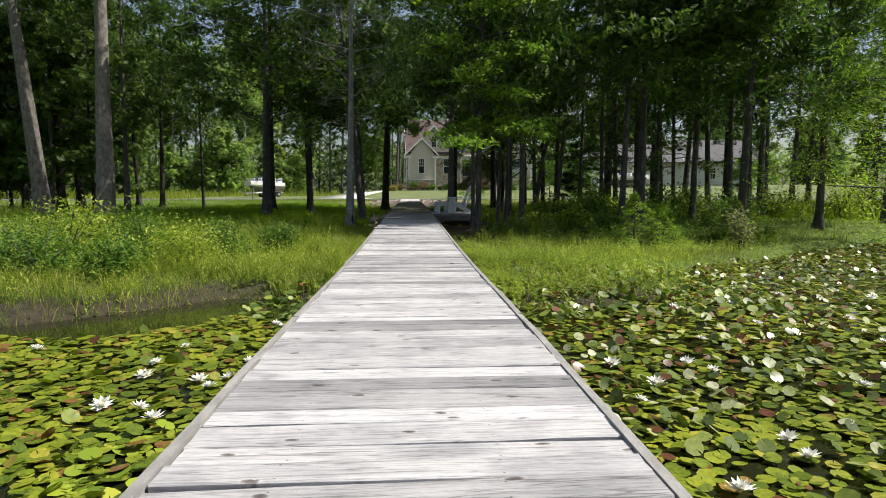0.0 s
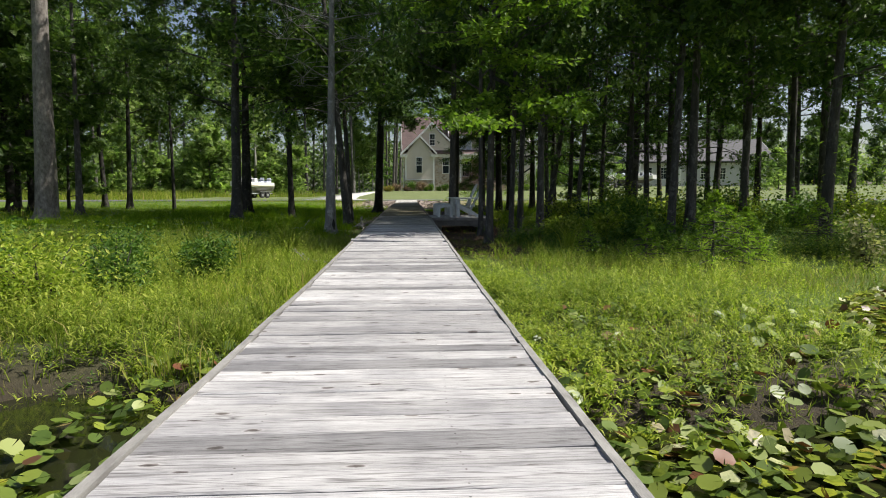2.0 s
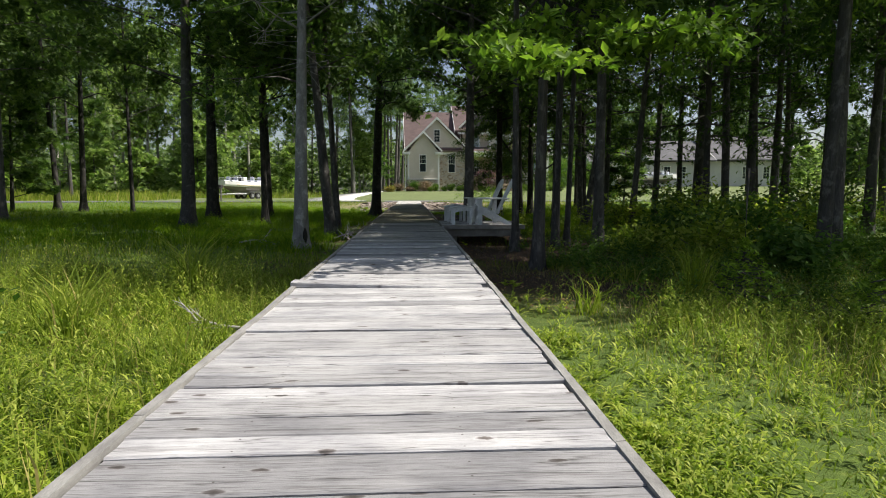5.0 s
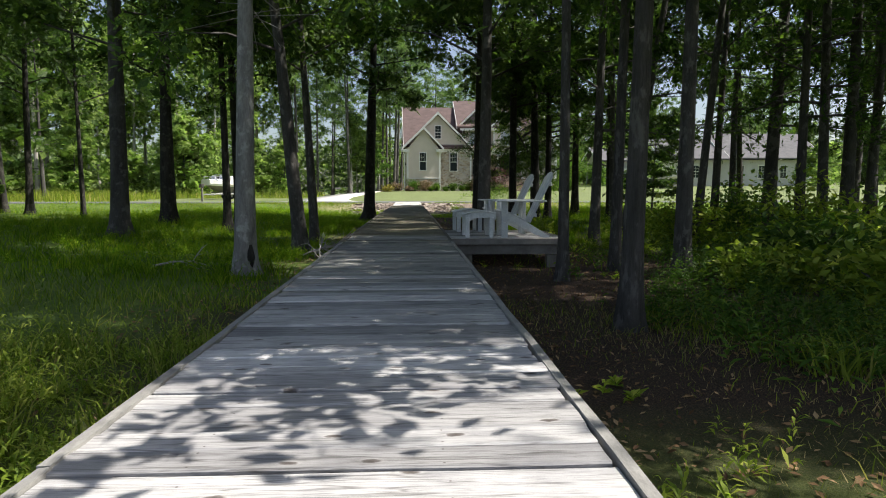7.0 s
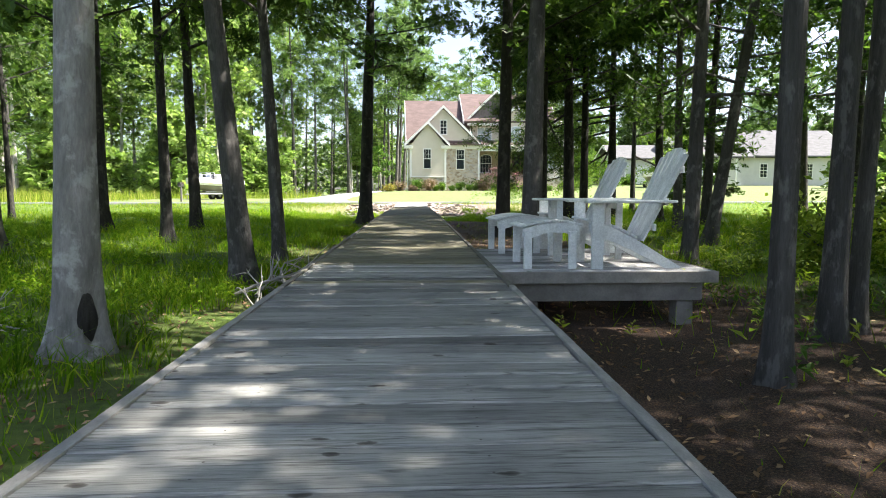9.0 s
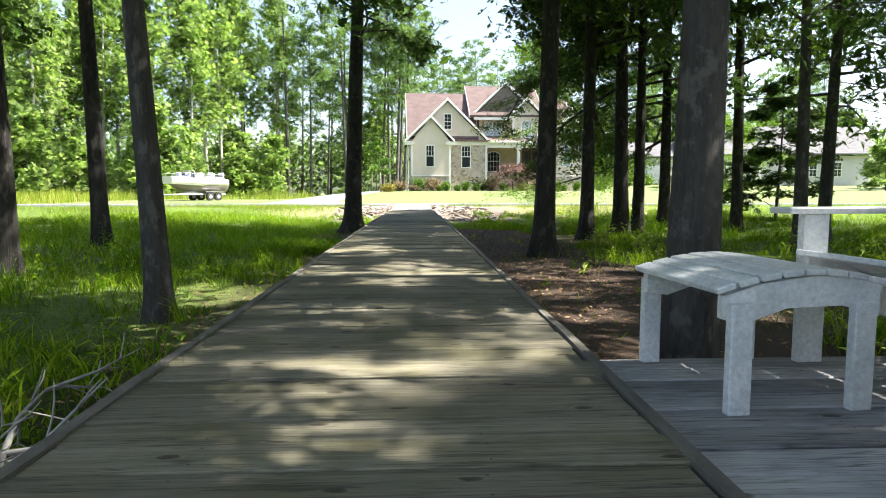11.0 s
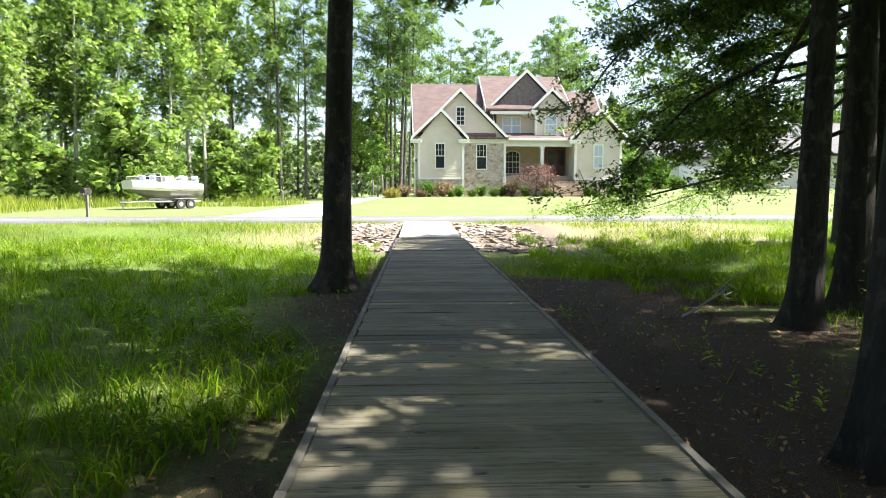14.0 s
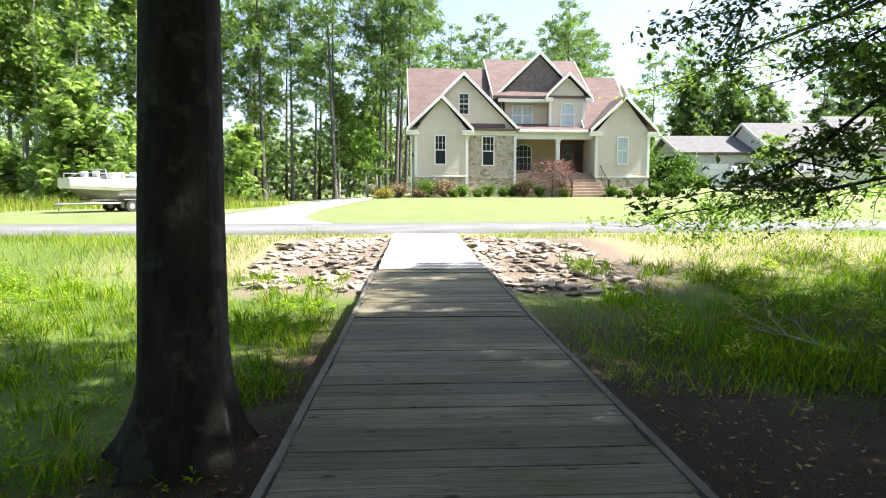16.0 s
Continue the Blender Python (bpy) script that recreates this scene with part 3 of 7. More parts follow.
while y < 50.5:
    w = rng.choices(WIDTHS, (6, 4, 2, 1))[0]
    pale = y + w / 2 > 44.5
    # boards take darker colours in two steps as the grove's shade begins
    so_far = y + rng.uniform(-1.2, 1.2)
    shade_step = not pale and (1 if so_far > 18.6 else 0) + (1 if so_far > 22.8 else 0)
    warp = 2.5 if rng.random() < 0.10 and not shade_step else 1.0
    calm = 0.3 if shade_step == 2 else 1.0
    PLANKS.append((y + w / 2, pale, shade_step, (w, rng.randrange(3)), rng.uniform(-0.005, 0.005) * calm, rng.gauss(0, 0.22) * warp * calm, rng.gauss(0, 0.13) * warp * calm, rng.gauss(0, 0.006)))
    y += w + (0.012 if shade_step == 2 and rng.random() < 0.04 else 0.0)

# rims, stringers and posts
def run(name, material, x0, x1, dz0, dz1, y0, y1, step, parent, wob=0.006, seed=1):
    r = random.Random(seed)
    y = y0
    while y < y1 - 0.2:
        e = min(y + step * r.uniform(0.85, 1.1), y1)
        bm = bmesh.new()
        n = 6
        rows = []
        for i in range(n + 1):
            yy = y + (e - y - 0.006) * i / n
            d, z = r.uniform(-wob, wob), deck_z(yy)
            rows.append([bm.verts.new((x + d, yy, z + dz + r.uniform(-wob, wob) * 0.5)) for x, dz in ((x0, dz0), (x1, dz0), (x1, dz1), (x0, dz1))])
        for a, c in zip(rows, rows[1:]):
            for k in range(4):
                bm.faces.new((a[k], a[(k + 1) % 4], c[(k + 1) % 4], c[k]))
        bm.faces.new(rows[0][::-1])
        bm.faces.new(rows[-1])
        bmesh.ops.recalc_face_normals(bm, faces=bm.faces)
        part(name, bm, material, parent)
        y = e


for s in (-1, 1):
    a, c = sorted((s * 0.769, s * 0.806))
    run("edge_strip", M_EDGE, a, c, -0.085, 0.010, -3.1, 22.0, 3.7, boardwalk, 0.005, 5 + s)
    run("edge_strip", M_EDGE_SHADED, a, c, -0.085, 0.010, 22.006, 44.4, 3.7, boardwalk, 0.005, 15 + s)
    a, c = sorted((s * 0.715, s * 0.76))
    run("stringer", M_BEAM, a, c, -0.27, -0.045, -3.1, 50.4, 4.8, boardwalk, 0.002, 9 + s)
for i in range(19):
    yy = -2.2 + i * 2.75
    for s in (-1, 1):
        boxed("post", s * 0.64 - 0.07, s * 0.64 + 0.07, yy - 0.07, yy + 0.07, -1.2 if yy < 14 else -0.75, deck_z(yy) - 0.05, M_BEAM, boardwalk)

# ---- trees ----
def grow(seed, height, r0, base, spread, branches, leaves, leaf, wood_mat, leaf_mat, style="broad", bend=0.25, slim=0.55, flare=0.45, top=1.0, twigs=4, sides=12, dent=None, clump=0.75, puff=0.12):
    """Meshes of a trunk with limbs and of its crown, built at the origin."""
    rng = np.random.default_rng(seed)
    w = Wood()
    n = 13
    drift = np.cumsum(rng.normal(0, bend / n, (n, 2)), 0)
    drift -= drift[0]
    zs = [-0.25, 0.0, 0.1, 0.2, 0.32, 0.45, 0.65] + list(np.linspace(1.4, height, n - 7))
    pts = [(drift[i][0] * zs[i] / 5, drift[i][1] * zs[i] / 5, zs[i]) for i in range(n)]
    ph = rng.uniform(0, 6, 3)

    def radius(z):
        z0 = max(z, 0)
        return r0 * (1 - 0.86 * (z0 / height) ** 0.9) * (1 + flare * math.exp(-z0 / 0.26))

    def cut(i, an):
        if dent is None or not 0.05 < zs[i] < 0.6:
            return 0.0
        return 0.72 * math.exp(-((an - dent) / 0.5) ** 2 - ((zs[i] - 0.24) / 0.19) ** 2)

    def lobes(i, an):
        k = math.exp(-max(zs[i], 0) / 0.35)
        return 1 + 0.22 * k * math.sin(5 * an + ph[0]) + 0.14 * k * math.sin(3 * an + ph[1]) + 0.05 * math.sin(4 * an + ph[2] + zs[i]) - cut(i, an)

    w.add(pts, [radius(z) for z in zs], sides, lobes)
    tips = []

    def trunk_at(z):
        return np.array([np.interp(z, zs, [p[k] for p in pts]) for k in range(3)])

    for i in range(branches):
        u = (i + rng.uniform(0, 1)) / branches
        z = base + (height - base) * u ** 0.9
        a = i * 2.4 + rng.uniform(-0.5, 0.5)
        if style == "pine":
            ln = spread * (0.45 + 0.55 * math.sin(math.pi * min(1, 0.25 + 0.75 * u))) * rng.uniform(0.7, 1.1)
            rise = rng.uniform(0.0, 0.45)
        elif style == "cone":
            ln = spread * (1.03 - u) * rng.uniform(0.75, 1.1)
            rise = rng.uniform(-0.1, 0.25)
        else:
            ln = spread * (0.55 + 0.45 * math.sin(math.pi * (0.15 + 0.85 * u))) * rng.uniform(0.6, 1.15) * (1 - 0.45 * u * top)
            rise = rng.uniform(0.05, 0.6)
        o = trunk_at(z)
        d = np.array([math.cos(a), math.sin(a), rise])
        p1 = o + d * ln * 0.45 + rng.normal(0, 0.08, 3) * ln * 0.4
        p2 = o + d * ln + np.array([0, 0, -0.12 * ln]) + rng.normal(0, 0.08, 3) * ln
        rb = max(0.012, 0.30 * radius(z))
        w.add([o, p1, p2], [rb, rb * 0.6, 0.008], 4)
        if style == "pine":
            tips += [(p2, 0.5), (p1 * 0.4 + p2 * 0.6, 0.45), (p1 * 0.7 + p2 * 0.3 + rng.normal(0, 0.3, 3), 0.4)]
        for k in range(twigs if style != "pine" else 2):
            s = rng.uniform(0.3, 1.0)
            q = p1 * (1 - s) + p2 * s if s > 0.4 else o * 0.4 + p1 * 0.6
            e = q + rng.normal(0, 0.26, 3) * ln * np.array([1, 1, 0.6]) + np.array([0, 0, 0.02 * ln])
            w.add([q, e], [rb * 0.35, 0.005], 3)
            tips += [(e, 0.22 * ln + puff), ((q + e) / 2, 0.18 * ln + puff * 0.85), (p2, 0.15 * ln + puff * 0.85)]
    c = np.array([t[0] for t in tips])
    s = np.array([t[1] for t in tips])
    k = rng.integers(0, len(c), leaves)
    off = rng.normal(0, 1, (leaves, 3)) * np.array([1, 1, 0.6 if style == "pine" else 0.95 if style == "tall" else 0.5])
    cen = c[k] + off * s[k][:, None] * (0.55 if style == "pine" else 1.05 if style == "tall" else clump)
    v, f = leaf_quads(rng, cen, np.full(leaves, leaf), slim, 0.5)
    trunk = w.mesh("trunk")
    trunk.materials.append(wood_mat)
    crown = quick_mesh("crown", v, f)
    crown.materials.append(leaf_mat)
    return trunk, crown


def plant(kind, x, y, scale, turn, lean, label, category, group="", width=1.0):
    ob = thing("tree", label, category, pose(x, y, float(land(x, y)), lean[0], lean[1], 0) @ pose(0, 0, 0, 0, 0, turn) @ Matrix.Diagonal((scale * width, scale * width, scale, 1)), group)
    mesh_part("trunk", kind[0], None, ob)
    crown = mesh_part("crown", kind[1], None, ob)
    if width * scale < 0.7 or width * scale > 1.05:
        k = min(max(width * scale, 0.7), 1.05) / (width * scale)
        crown.matrix_basis = Matrix.Diagonal((k, k, 1, 1))
    return ob


SHADE = [grow(s, 13.5, 0.165, 3.6, 3.4, 26, 4800, 0.165, M_BARK, M_LEAF, bend=0.35, clump=0.55) for s in (1, 2, 3)]
CYP = [grow(s, 14.0, 0.14, 4.3, 3.2, 30, 4600, 0.165, M_BARK, M_LEAF_CYP, "cone", bend=0.2, slim=0.34, clump=0.55) for s in (4, 5)]
CYP_THIN = [grow(s, 14.0, 0.14, 2.3, 2.3, 34, 2700, 0.13, M_BARK, M_LEAF_CYP, "cone", bend=0.2, slim=0.34, clump=0.45) for s in (33, 34)]
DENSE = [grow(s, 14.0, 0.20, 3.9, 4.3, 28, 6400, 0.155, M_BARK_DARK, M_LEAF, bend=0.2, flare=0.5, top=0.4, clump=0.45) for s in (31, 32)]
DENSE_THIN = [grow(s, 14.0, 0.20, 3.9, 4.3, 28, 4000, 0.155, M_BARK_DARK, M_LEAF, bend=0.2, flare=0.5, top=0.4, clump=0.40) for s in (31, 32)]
SHADE_THIN = grow(1, 13.5, 0.165, 3.6, 3.4, 26, 2600, 0.165, M_BARK, M_LEAF, bend=0.35, clump=0.45)
DENSE_GREY = grow(35, 14.0, 0.165, 3.9, 4.0, 28, 6000, 0.155, M_BARK, M_LEAF, bend=0.25, clump=0.45)
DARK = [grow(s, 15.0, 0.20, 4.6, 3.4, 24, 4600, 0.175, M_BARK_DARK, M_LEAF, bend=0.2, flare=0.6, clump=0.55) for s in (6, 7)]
POND_PINE = grow(8, 22.0, 0.25, 9.5, 3.2, 24, 1700, 0.42, M_BARK_PINE, M_NEEDLE, "pine", sides=9, twigs=1, bend=0.12, slim=0.16, flare=0.35)
PINE = [grow(s, 22.0, 0.20, 9.0, 3.4, 26, 1800, 0.40, M_BARK, M_NEEDLE, "pine", sides=8, twigs=1, bend=0.12, slim=0.24, flare=0.35) for s in (8, 9)]
WIDE = grow(18, 14.0, 0.15, 3.4, 4.6, 32, 7000, 0.175, M_BARK, M_LEAF_CYP, bend=0.2, slim=0.35, top=0.2)
SNAG = grow(17, 11.0, 0.15, 4.0, 2.5, 40, 10, 0.02, M_BARK_SNAG, M_LEAF, bend=0.2, twigs=16, sides=24, dent=1.70)
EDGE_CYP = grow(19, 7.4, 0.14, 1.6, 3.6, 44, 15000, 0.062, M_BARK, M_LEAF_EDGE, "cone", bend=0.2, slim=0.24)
POPLAR = [grow(s, 19.0, 0.20, 6.0, 2.6, 30, 2500, 0.265, M_BARK_PALE, M_LEAF_FAR, "tall", sides=8, twigs=3, bend=0.25, slim=0.75) for s in (10, 11, 12)]
THICKET = [grow(s, 9.0, 0.12, 0.5, 2.6, 18, 1300, 0.40, M_BARK, M_LEAF_FAR, "tall", sides=7, twigs=3, bend=0.3, slim=0.7) for s in (13, 14)]
SCREEN = [grow(s, 9.0, 0.12, 0.5, 2.6, 18, 1500, 0.36, M_BARK, M_THICKET, "tall", sides=7, twigs=3, bend=0.3, slim=0.7) for s in (13, 14)]
FRONT = [grow(s, 13.5, 0.165, 3.4, 3.4, 28, 6000, 0.175, M_BARK, M_LEAF_CYP, bend=0.3, slim=0.4) for s in (27, 28)]
SIDE = [grow(s, 13.5, 0.165, 2.0, 3.6, 20, 1200, 0.46, M_BARK, M_LEAF, bend=0.35, sides=8, twigs=3) for s in (25, 26)]
UNDER = [grow(s, 8.5, 0.12, 0.6, 2.6, 20, 2200, 0.24, M_BARK, M_LEAF, bend=0.3, slim=0.7, sides=7, twigs=3) for s in (29, 30)]

# kind, x, y, trunk scale in width, height scale, lean
rng = random.Random(11)
GROVE = "trees beside the boardwalk"
near = [
    (FRONT[1], -1.98, 25.45, 0.85), (SHADE[2], -2.12, 28.15, 0.66), (DARK[0], -1.60, 39.75, 1.26),
    (DENSE[0], -4.85, 30.4, 0.56), (DENSE[1], -5.5, 33.9, 0.75), (DENSE_GREY, -6.3, 27.3, 1.25), (DENSE[0], -7.3, 32.6, 1.15),
    (SHADE[0], -14.0, 31.1, 0.9), (DARK[0], -15.6, 39.5, 0.75), (DARK[1], -17.9, 41.5, 0.75), (DARK[0], -18.9, 36.2, 1.2), (DARK[1], -19.6, 35.6, 1.1),
    (WIDE, 2.05, 18.3, 0.58), (WIDE, 2.2, 21.2, 0.48), (EDGE_CYP, 12.2, 14.5, 1.0), (FRONT[1], 12.2, 17.6, 0.7), (FRONT[0], 15.4, 19.0, 0.8), (FRONT[0], 7.5, 19.5, 0.8), (FRONT[1], 9.8, 17.6, 0.8), (CYP[0], 6.4, 18.2, 0.75),
    (FRONT[0], 10.9, 23.1, 0.8), (SHADE_THIN, 6.3, 26.1, 0.6), (SHADE_THIN, 1.72, 26.15, 0.88), (FRONT[0], 3.23, 22.2, 0.52), (CYP[1], 3.52, 22.35, 0.46),
    (SHADE_THIN, 3.98, 21.6, 0.7), (CYP_THIN[1], 4.4, 27.1, 0.85), (DENSE_THIN[0], 2.36, 33.25, 0.95), (DENSE_THIN[1], 4.1, 36.7, 0.85),
    (DENSE[0], 5.1, 37.3, 0.95), (DENSE_THIN[1], 5.75, 37.9, 0.75), (DENSE[0], 7.7, 41.0, 0.9), (SHADE[1], 9.6, 44.0, 0.7), (DENSE[1], 8.3, 37.9, 0.75),
    (CYP_THIN[1], 6.1, 29.9, 0.92), (CYP_THIN[0], 8.3, 34.6, 0.9), (CYP[0], 10.5, 32.5, 0.8), (CYP[1], 13.6, 32.6, 1.0), (CYP_THIN[0], 8.1, 28.9, 0.75), (CYP_THIN[1], 9.3, 28.5, 1.25),
    (SHADE[2], 15.3, 33.5, 1.0), (CYP[0], 13.8, 23.4, 1.0), (CYP[1], 15.2, 30.5, 1.1), (CYP_THIN[0], 10.0, 26.6, 1.05), (CYP_THIN[1], 8.0, 25.2, 0.7), (CYP_THIN[0], 8.7, 25.5, 0.8), (CYP_THIN[1], 11.3, 27.6, 0.9),
    (CYP[0], 11.8, 22.0, 0.8), (CYP[1], 17.0, 26.5, 0.9), (CYP[0], 19.5, 24.0, 1.0), (SHADE[0], 17.6, 31.0, 1.0), (CYP[1], 22.0, 28.0, 1.0),
    (SHADE[1], 23.5, 35.0, 1.0), (CYP[0], 25.5, 24.5, 1.1), (SHADE[2], 27.5, 31.0, 1.0), (CYP[1], 30.0, 27.0, 1.1), (SHADE_THIN, 6.8, 33.0, 0.7), (CYP[0], 15.0, 25.2, 1.1),
    (DARK[0], -20.0, 33.0, 1.0), (SHADE[0], -22.0, 40.0, 1.0), (SHADE[2], -25.5, 35.0, 1.0), (SHADE[0], -28.0, 41.0, 1.1),
    (DENSE[1], -16.8, 33.5, 0.5), (DENSE[0], -12.4, 37.5, 0.45), (DENSE[1], -21.5, 31.0, 0.8), (DENSE[0], 16.3, 42.5, 0.8), (DENSE[1], 15.5, 38.5, 0.9), (CYP_THIN[1], 13.0, 29.6, 0.8), (CYP_THIN[0], 16.2, 28.4, 0.8), (DARK[1], 19.5, 37.0, 0.9),
]
LEANS = {(-1.98, 25.45): -3.6, (-2.12, 28.15): -3.3, (5.1, 37.3): 0.0, (5.75, 37.9): 0.0, (4.1, 36.7): 0.0, (6.1, 29.9): 8.0, (6.3, 26.1): 4.0}
for kind, x, y, w in near:
    bark = "dark furrowed bark" if kind in DARK + DENSE + DENSE_THIN else "smooth grey bark"
    leaf = "feathery light green crown" if kind in CYP + CYP_THIN or kind in (WIDE, EDGE_CYP) else "deep green leafy crown"
    h = rng.uniform(0.9, 1.12)
    plant(kind, x, y, h, rng.uniform(0, 360), (rng.gauss(0, 1.2), LEANS.get((x, y), rng.gauss(0, 1.2))), "slender tree with %s and %s" % (bark, leaf), "tree", GROVE, w / h)
for x, y, s, lean in ((-13.2, 27.3, 1.0, (0, 1.0)), (-16.1, 27.8, 0.9, (0, -4.0))):
    plant(POND_PINE, x, y, s, 40 * x, lean, "tall pine with scaly brown bark at the pond's edge", "pine tree", "", 1.55)

snag = thing("bare_tree", "bare grey tree with leafless twigs and a hollow at its foot", "tree", pose(-2.15, 22.0, float(land(-2.15, 22.0)), 0, 4.0, 72))
mesh_part("trunk", SNAG[0], None, snag)
# a solid dark lump gives the shade inside the hollow
bm = bmesh.new()
bmesh.ops.create_icosphere(bm, subdivisions=2, radius=0.5, matrix=Matrix.Diagonal((0.22, 0.22, 0.52, 1)))
hole = random.Random(2)
for v in bm.verts:
    v.co *= hole.uniform(0.8, 1.12)
hollow = part("hollow", bm, M_BARK_DARK, snag, "dark lump for the shade inside the rotten hollow", True)
hollow.matrix_basis = snag.matrix_basis.inverted() @ pose(-2.125, 21.98, float(land(-2.15, 21.9)) + 0.25, 0, 3, 65)

# woods behind the road and round the houses
WOODS = "woods behind the road"
far = []
for i in range(46):
    far.append((rng.choice(POPLAR), rng.uniform(-64, -17), rng.uniform(82, 104), rng.uniform(1.0, 1.4)))
for i in range(17):
    far.append((rng.choice(PINE), rng.uniform(-24, 3), rng.uniform(96, 122), rng.uniform(0.95, 1.3)))
for i in range(14):
    far.append((rng.choice(PINE), rng.uniform(3, 20), rng.uniform(102, 124), rng.uniform(0.8, 1.0)))
for i in range(9):
    far.append((rng.choice(POPLAR), rng.uniform(-22, 0), rng.uniform(104, 120), rng.uniform(0.5, 0.75)))
for i in range(16):
    far.append((rng.choice(PINE), rng.uniform(18, 80), rng.uniform(112, 135), rng.uniform(0.7, 1.0)))
for i in range(26):
    far.append((rng.choice(SCREEN), rng.uniform(14, 95), rng.uniform(108, 125), rng.uniform(1.0, 1.5)))
for i in range(26):
    far.append((rng.choice(THICKET), rng.uniform(-62, -14), rng.uniform(80, 98), rng.uniform(0.5, 1.0)))
for i in range(24):
    far.append((rng.choice(SIDE), rng.uniform(-75, -30), rng.uniform(36, 75), rng.uniform(0.9, 1.3)))
for i in range(22):
    far.append((rng.choice(SIDE), rng.uniform(32, 75), rng.uniform(25, 48), rng.uniform(0.9, 1.3)))
for i in range(24):
    far.append((rng.choice(UNDER), rng.uniform(-34, -17), rng.uniform(30, 44), rng.uniform(0.8, 1.25)))
for x, y, s in ((44, 78, 0.5), (50, 84, 0.6)):
    far.append((rng.choice(THICKET), x, y, s))
far.append((UNDER[0], 11.5, 41.5, 0.5))
for kind, x, y, s in far:
    what = "tall straight pine with a tufted crown" if kind in PINE else "leafy bright green tree with a pale trunk" if kind in POPLAR else "low dense leafy tree of a thicket" if kind in THICKET + SCREEN + UNDER else "grey-barked leafy tree in the woods"
    plant(kind, x, y, s, rng.uniform(0, 360), (rng.gauss(0, 1.5), rng.gauss(0, 1.5)), what, "tree", WOODS)

# ---- pond plants ----
def pad_mesh(seed, r=1.0, n=8):
    """A lily pad with its notch, lightly cupped."""
    rg = random.Random(seed)
    vs = [(0, 0, 0.0)]
    for k in range(n + 1):
        a = 0.08 + (2 * math.pi - 0.16) * k / n
        q = r * (1 + rg.uniform(-0.06, 0.06))
        vs.append((q * math.cos(a), q * math.sin(a), rg.uniform(0.0, 0.10) * r))
    return np.array(vs), [(0, k, k + 1) for k in range(1, n + 1)]


def pad_places(rg, n, x0, x1, y0, y1, keep):
    out = []
    while len(out) < n:
        x, y = rg.uniform(x0, x1, 400), rg.uniform(y0, y1, 400)
        for a, c in zip(x, y):
            if keep(a, c):
                out.append((a, c))
    return out[:n]


def in_pond(x, y):
    if abs(x) < 0.5:
        return False
    edge = float(shore(x))
    if abs(x) > 11 and math.sin(x * 12.9898 + y * 78.233) * 0.5 + 0.5 < (abs(x) - 11) / 30:
        return False
    if y < -1 and math.sin(x * 39.3 + y * 11.1) * 0.5 + 0.5 < (-1 - y) / 9:
        return False
    if x < 0:
        return y < min(edge - 0.2, 6.1 + 0.25 * math.sin(x * 2.3) + (0.5 if x > -2.2 else 0))
    return y < edge + 0.1


rg = np.random.default_rng(21)
far_v, far_f, count = [], [], 0
up_v, up_f, up_count = [], [], 0
pads = [pad_mesh(s) for s in range(6)]
coarse = [pad_mesh(s, 1.0, 5) for s in range(6)]
places = pad_places(rg, 13500, -9, -0.6, -1.0, 7.0, in_pond) + pad_places(rg, 35000, 0.6, 15.0, -1.0, 17.5, in_pond)
places += pad_places(rg, 4200, 13.0, 36.0, -3.0, 22.0, in_pond) + pad_places(rg, 2400, -24, -9, -3.0, 8.0, in_pond)
NEAR_PADS = []
for i, (x, y) in enumerate(places):
    v, f = (pads if y < 6 else coarse)[i % 6]
    r = rg.uniform(0.030, 0.053) * (1.12 if x < 0 else 1.05) * (1 + 0.06 * max(0, abs(x) - 9))
    up = rg.random() < (0.26 if x > 0 and y > 2.5 + 0.5 * x else 0.08)
    m = pose(x, y, WATER + 0.012 + rg.uniform(0, 0.02) + (0.03 if up else 0), rg.normal(0, 26 if up else 6), rg.normal(0, 26 if up else 6), rg.uniform(0, 360)) @ Matrix.Scale(r, 4)
    if 1.2 < y < 3.6 and abs(x) < 1.75 and not (up and x > 0) and len(NEAR_PADS) < 290:
        NEAR_PADS.append((i % 6, m))
        continue
    m = np.array(m)
    if up and x > 0:
        up_v.append(v @ m[:3, :3].T + m[:3, 3])
        up_f.append(np.array(f) + up_count)
        up_count += len(v)
        continue
    far_v.append(v @ m[:3, :3].T + m[:3, 3])
    far_f.append(np.array(f) + count)
    count += len(v)
wet_v, wet_f, so_far = [], [], 0
for x0, x1, y0, y1, n in ((0.85, 1.9, 6.4, 9.2, 260), (1.6, 4.8, 6.4, 10.0, 700), (-1.9, -0.85, 6.4, 9.0, 200)):
    # stranded pads that stand up out of the mud
    for k in range(n):
        x, y = rg.uniform(x0, x1), rg.uniform(y0, y1)
        v, f = pads[k % 6]
        m = np.array(pose(x, y, max(float(land(x, y)), WATER) + rg.uniform(0.02, 0.09), rg.normal(0, 24), rg.normal(-6, 22), rg.uniform(0, 360)) @ Matrix.Scale(rg.uniform(0.036, 0.064), 4))
        wet_v.append(v @ m[:3, :3].T + m[:3, 3])
        wet_f.append(np.array(f) + so_far)
        so_far += len(v)
mesh_part("stranded_pads", quick_mesh("stranded_pads", np.concatenate(wet_v), np.concatenate(wet_f), True), M_PAD_WET, pond, "glossy dark green pads in the mud")
pond.children[-1]["kind"] = "stuff"
mesh_part("turned_pads", quick_mesh("turned_pads", np.concatenate(up_v), np.concatenate(up_f), True), M_PAD_TURNED, pond, "upturned rusty and pale green lily pads")
pond.children[-1]["kind"] = "stuff"
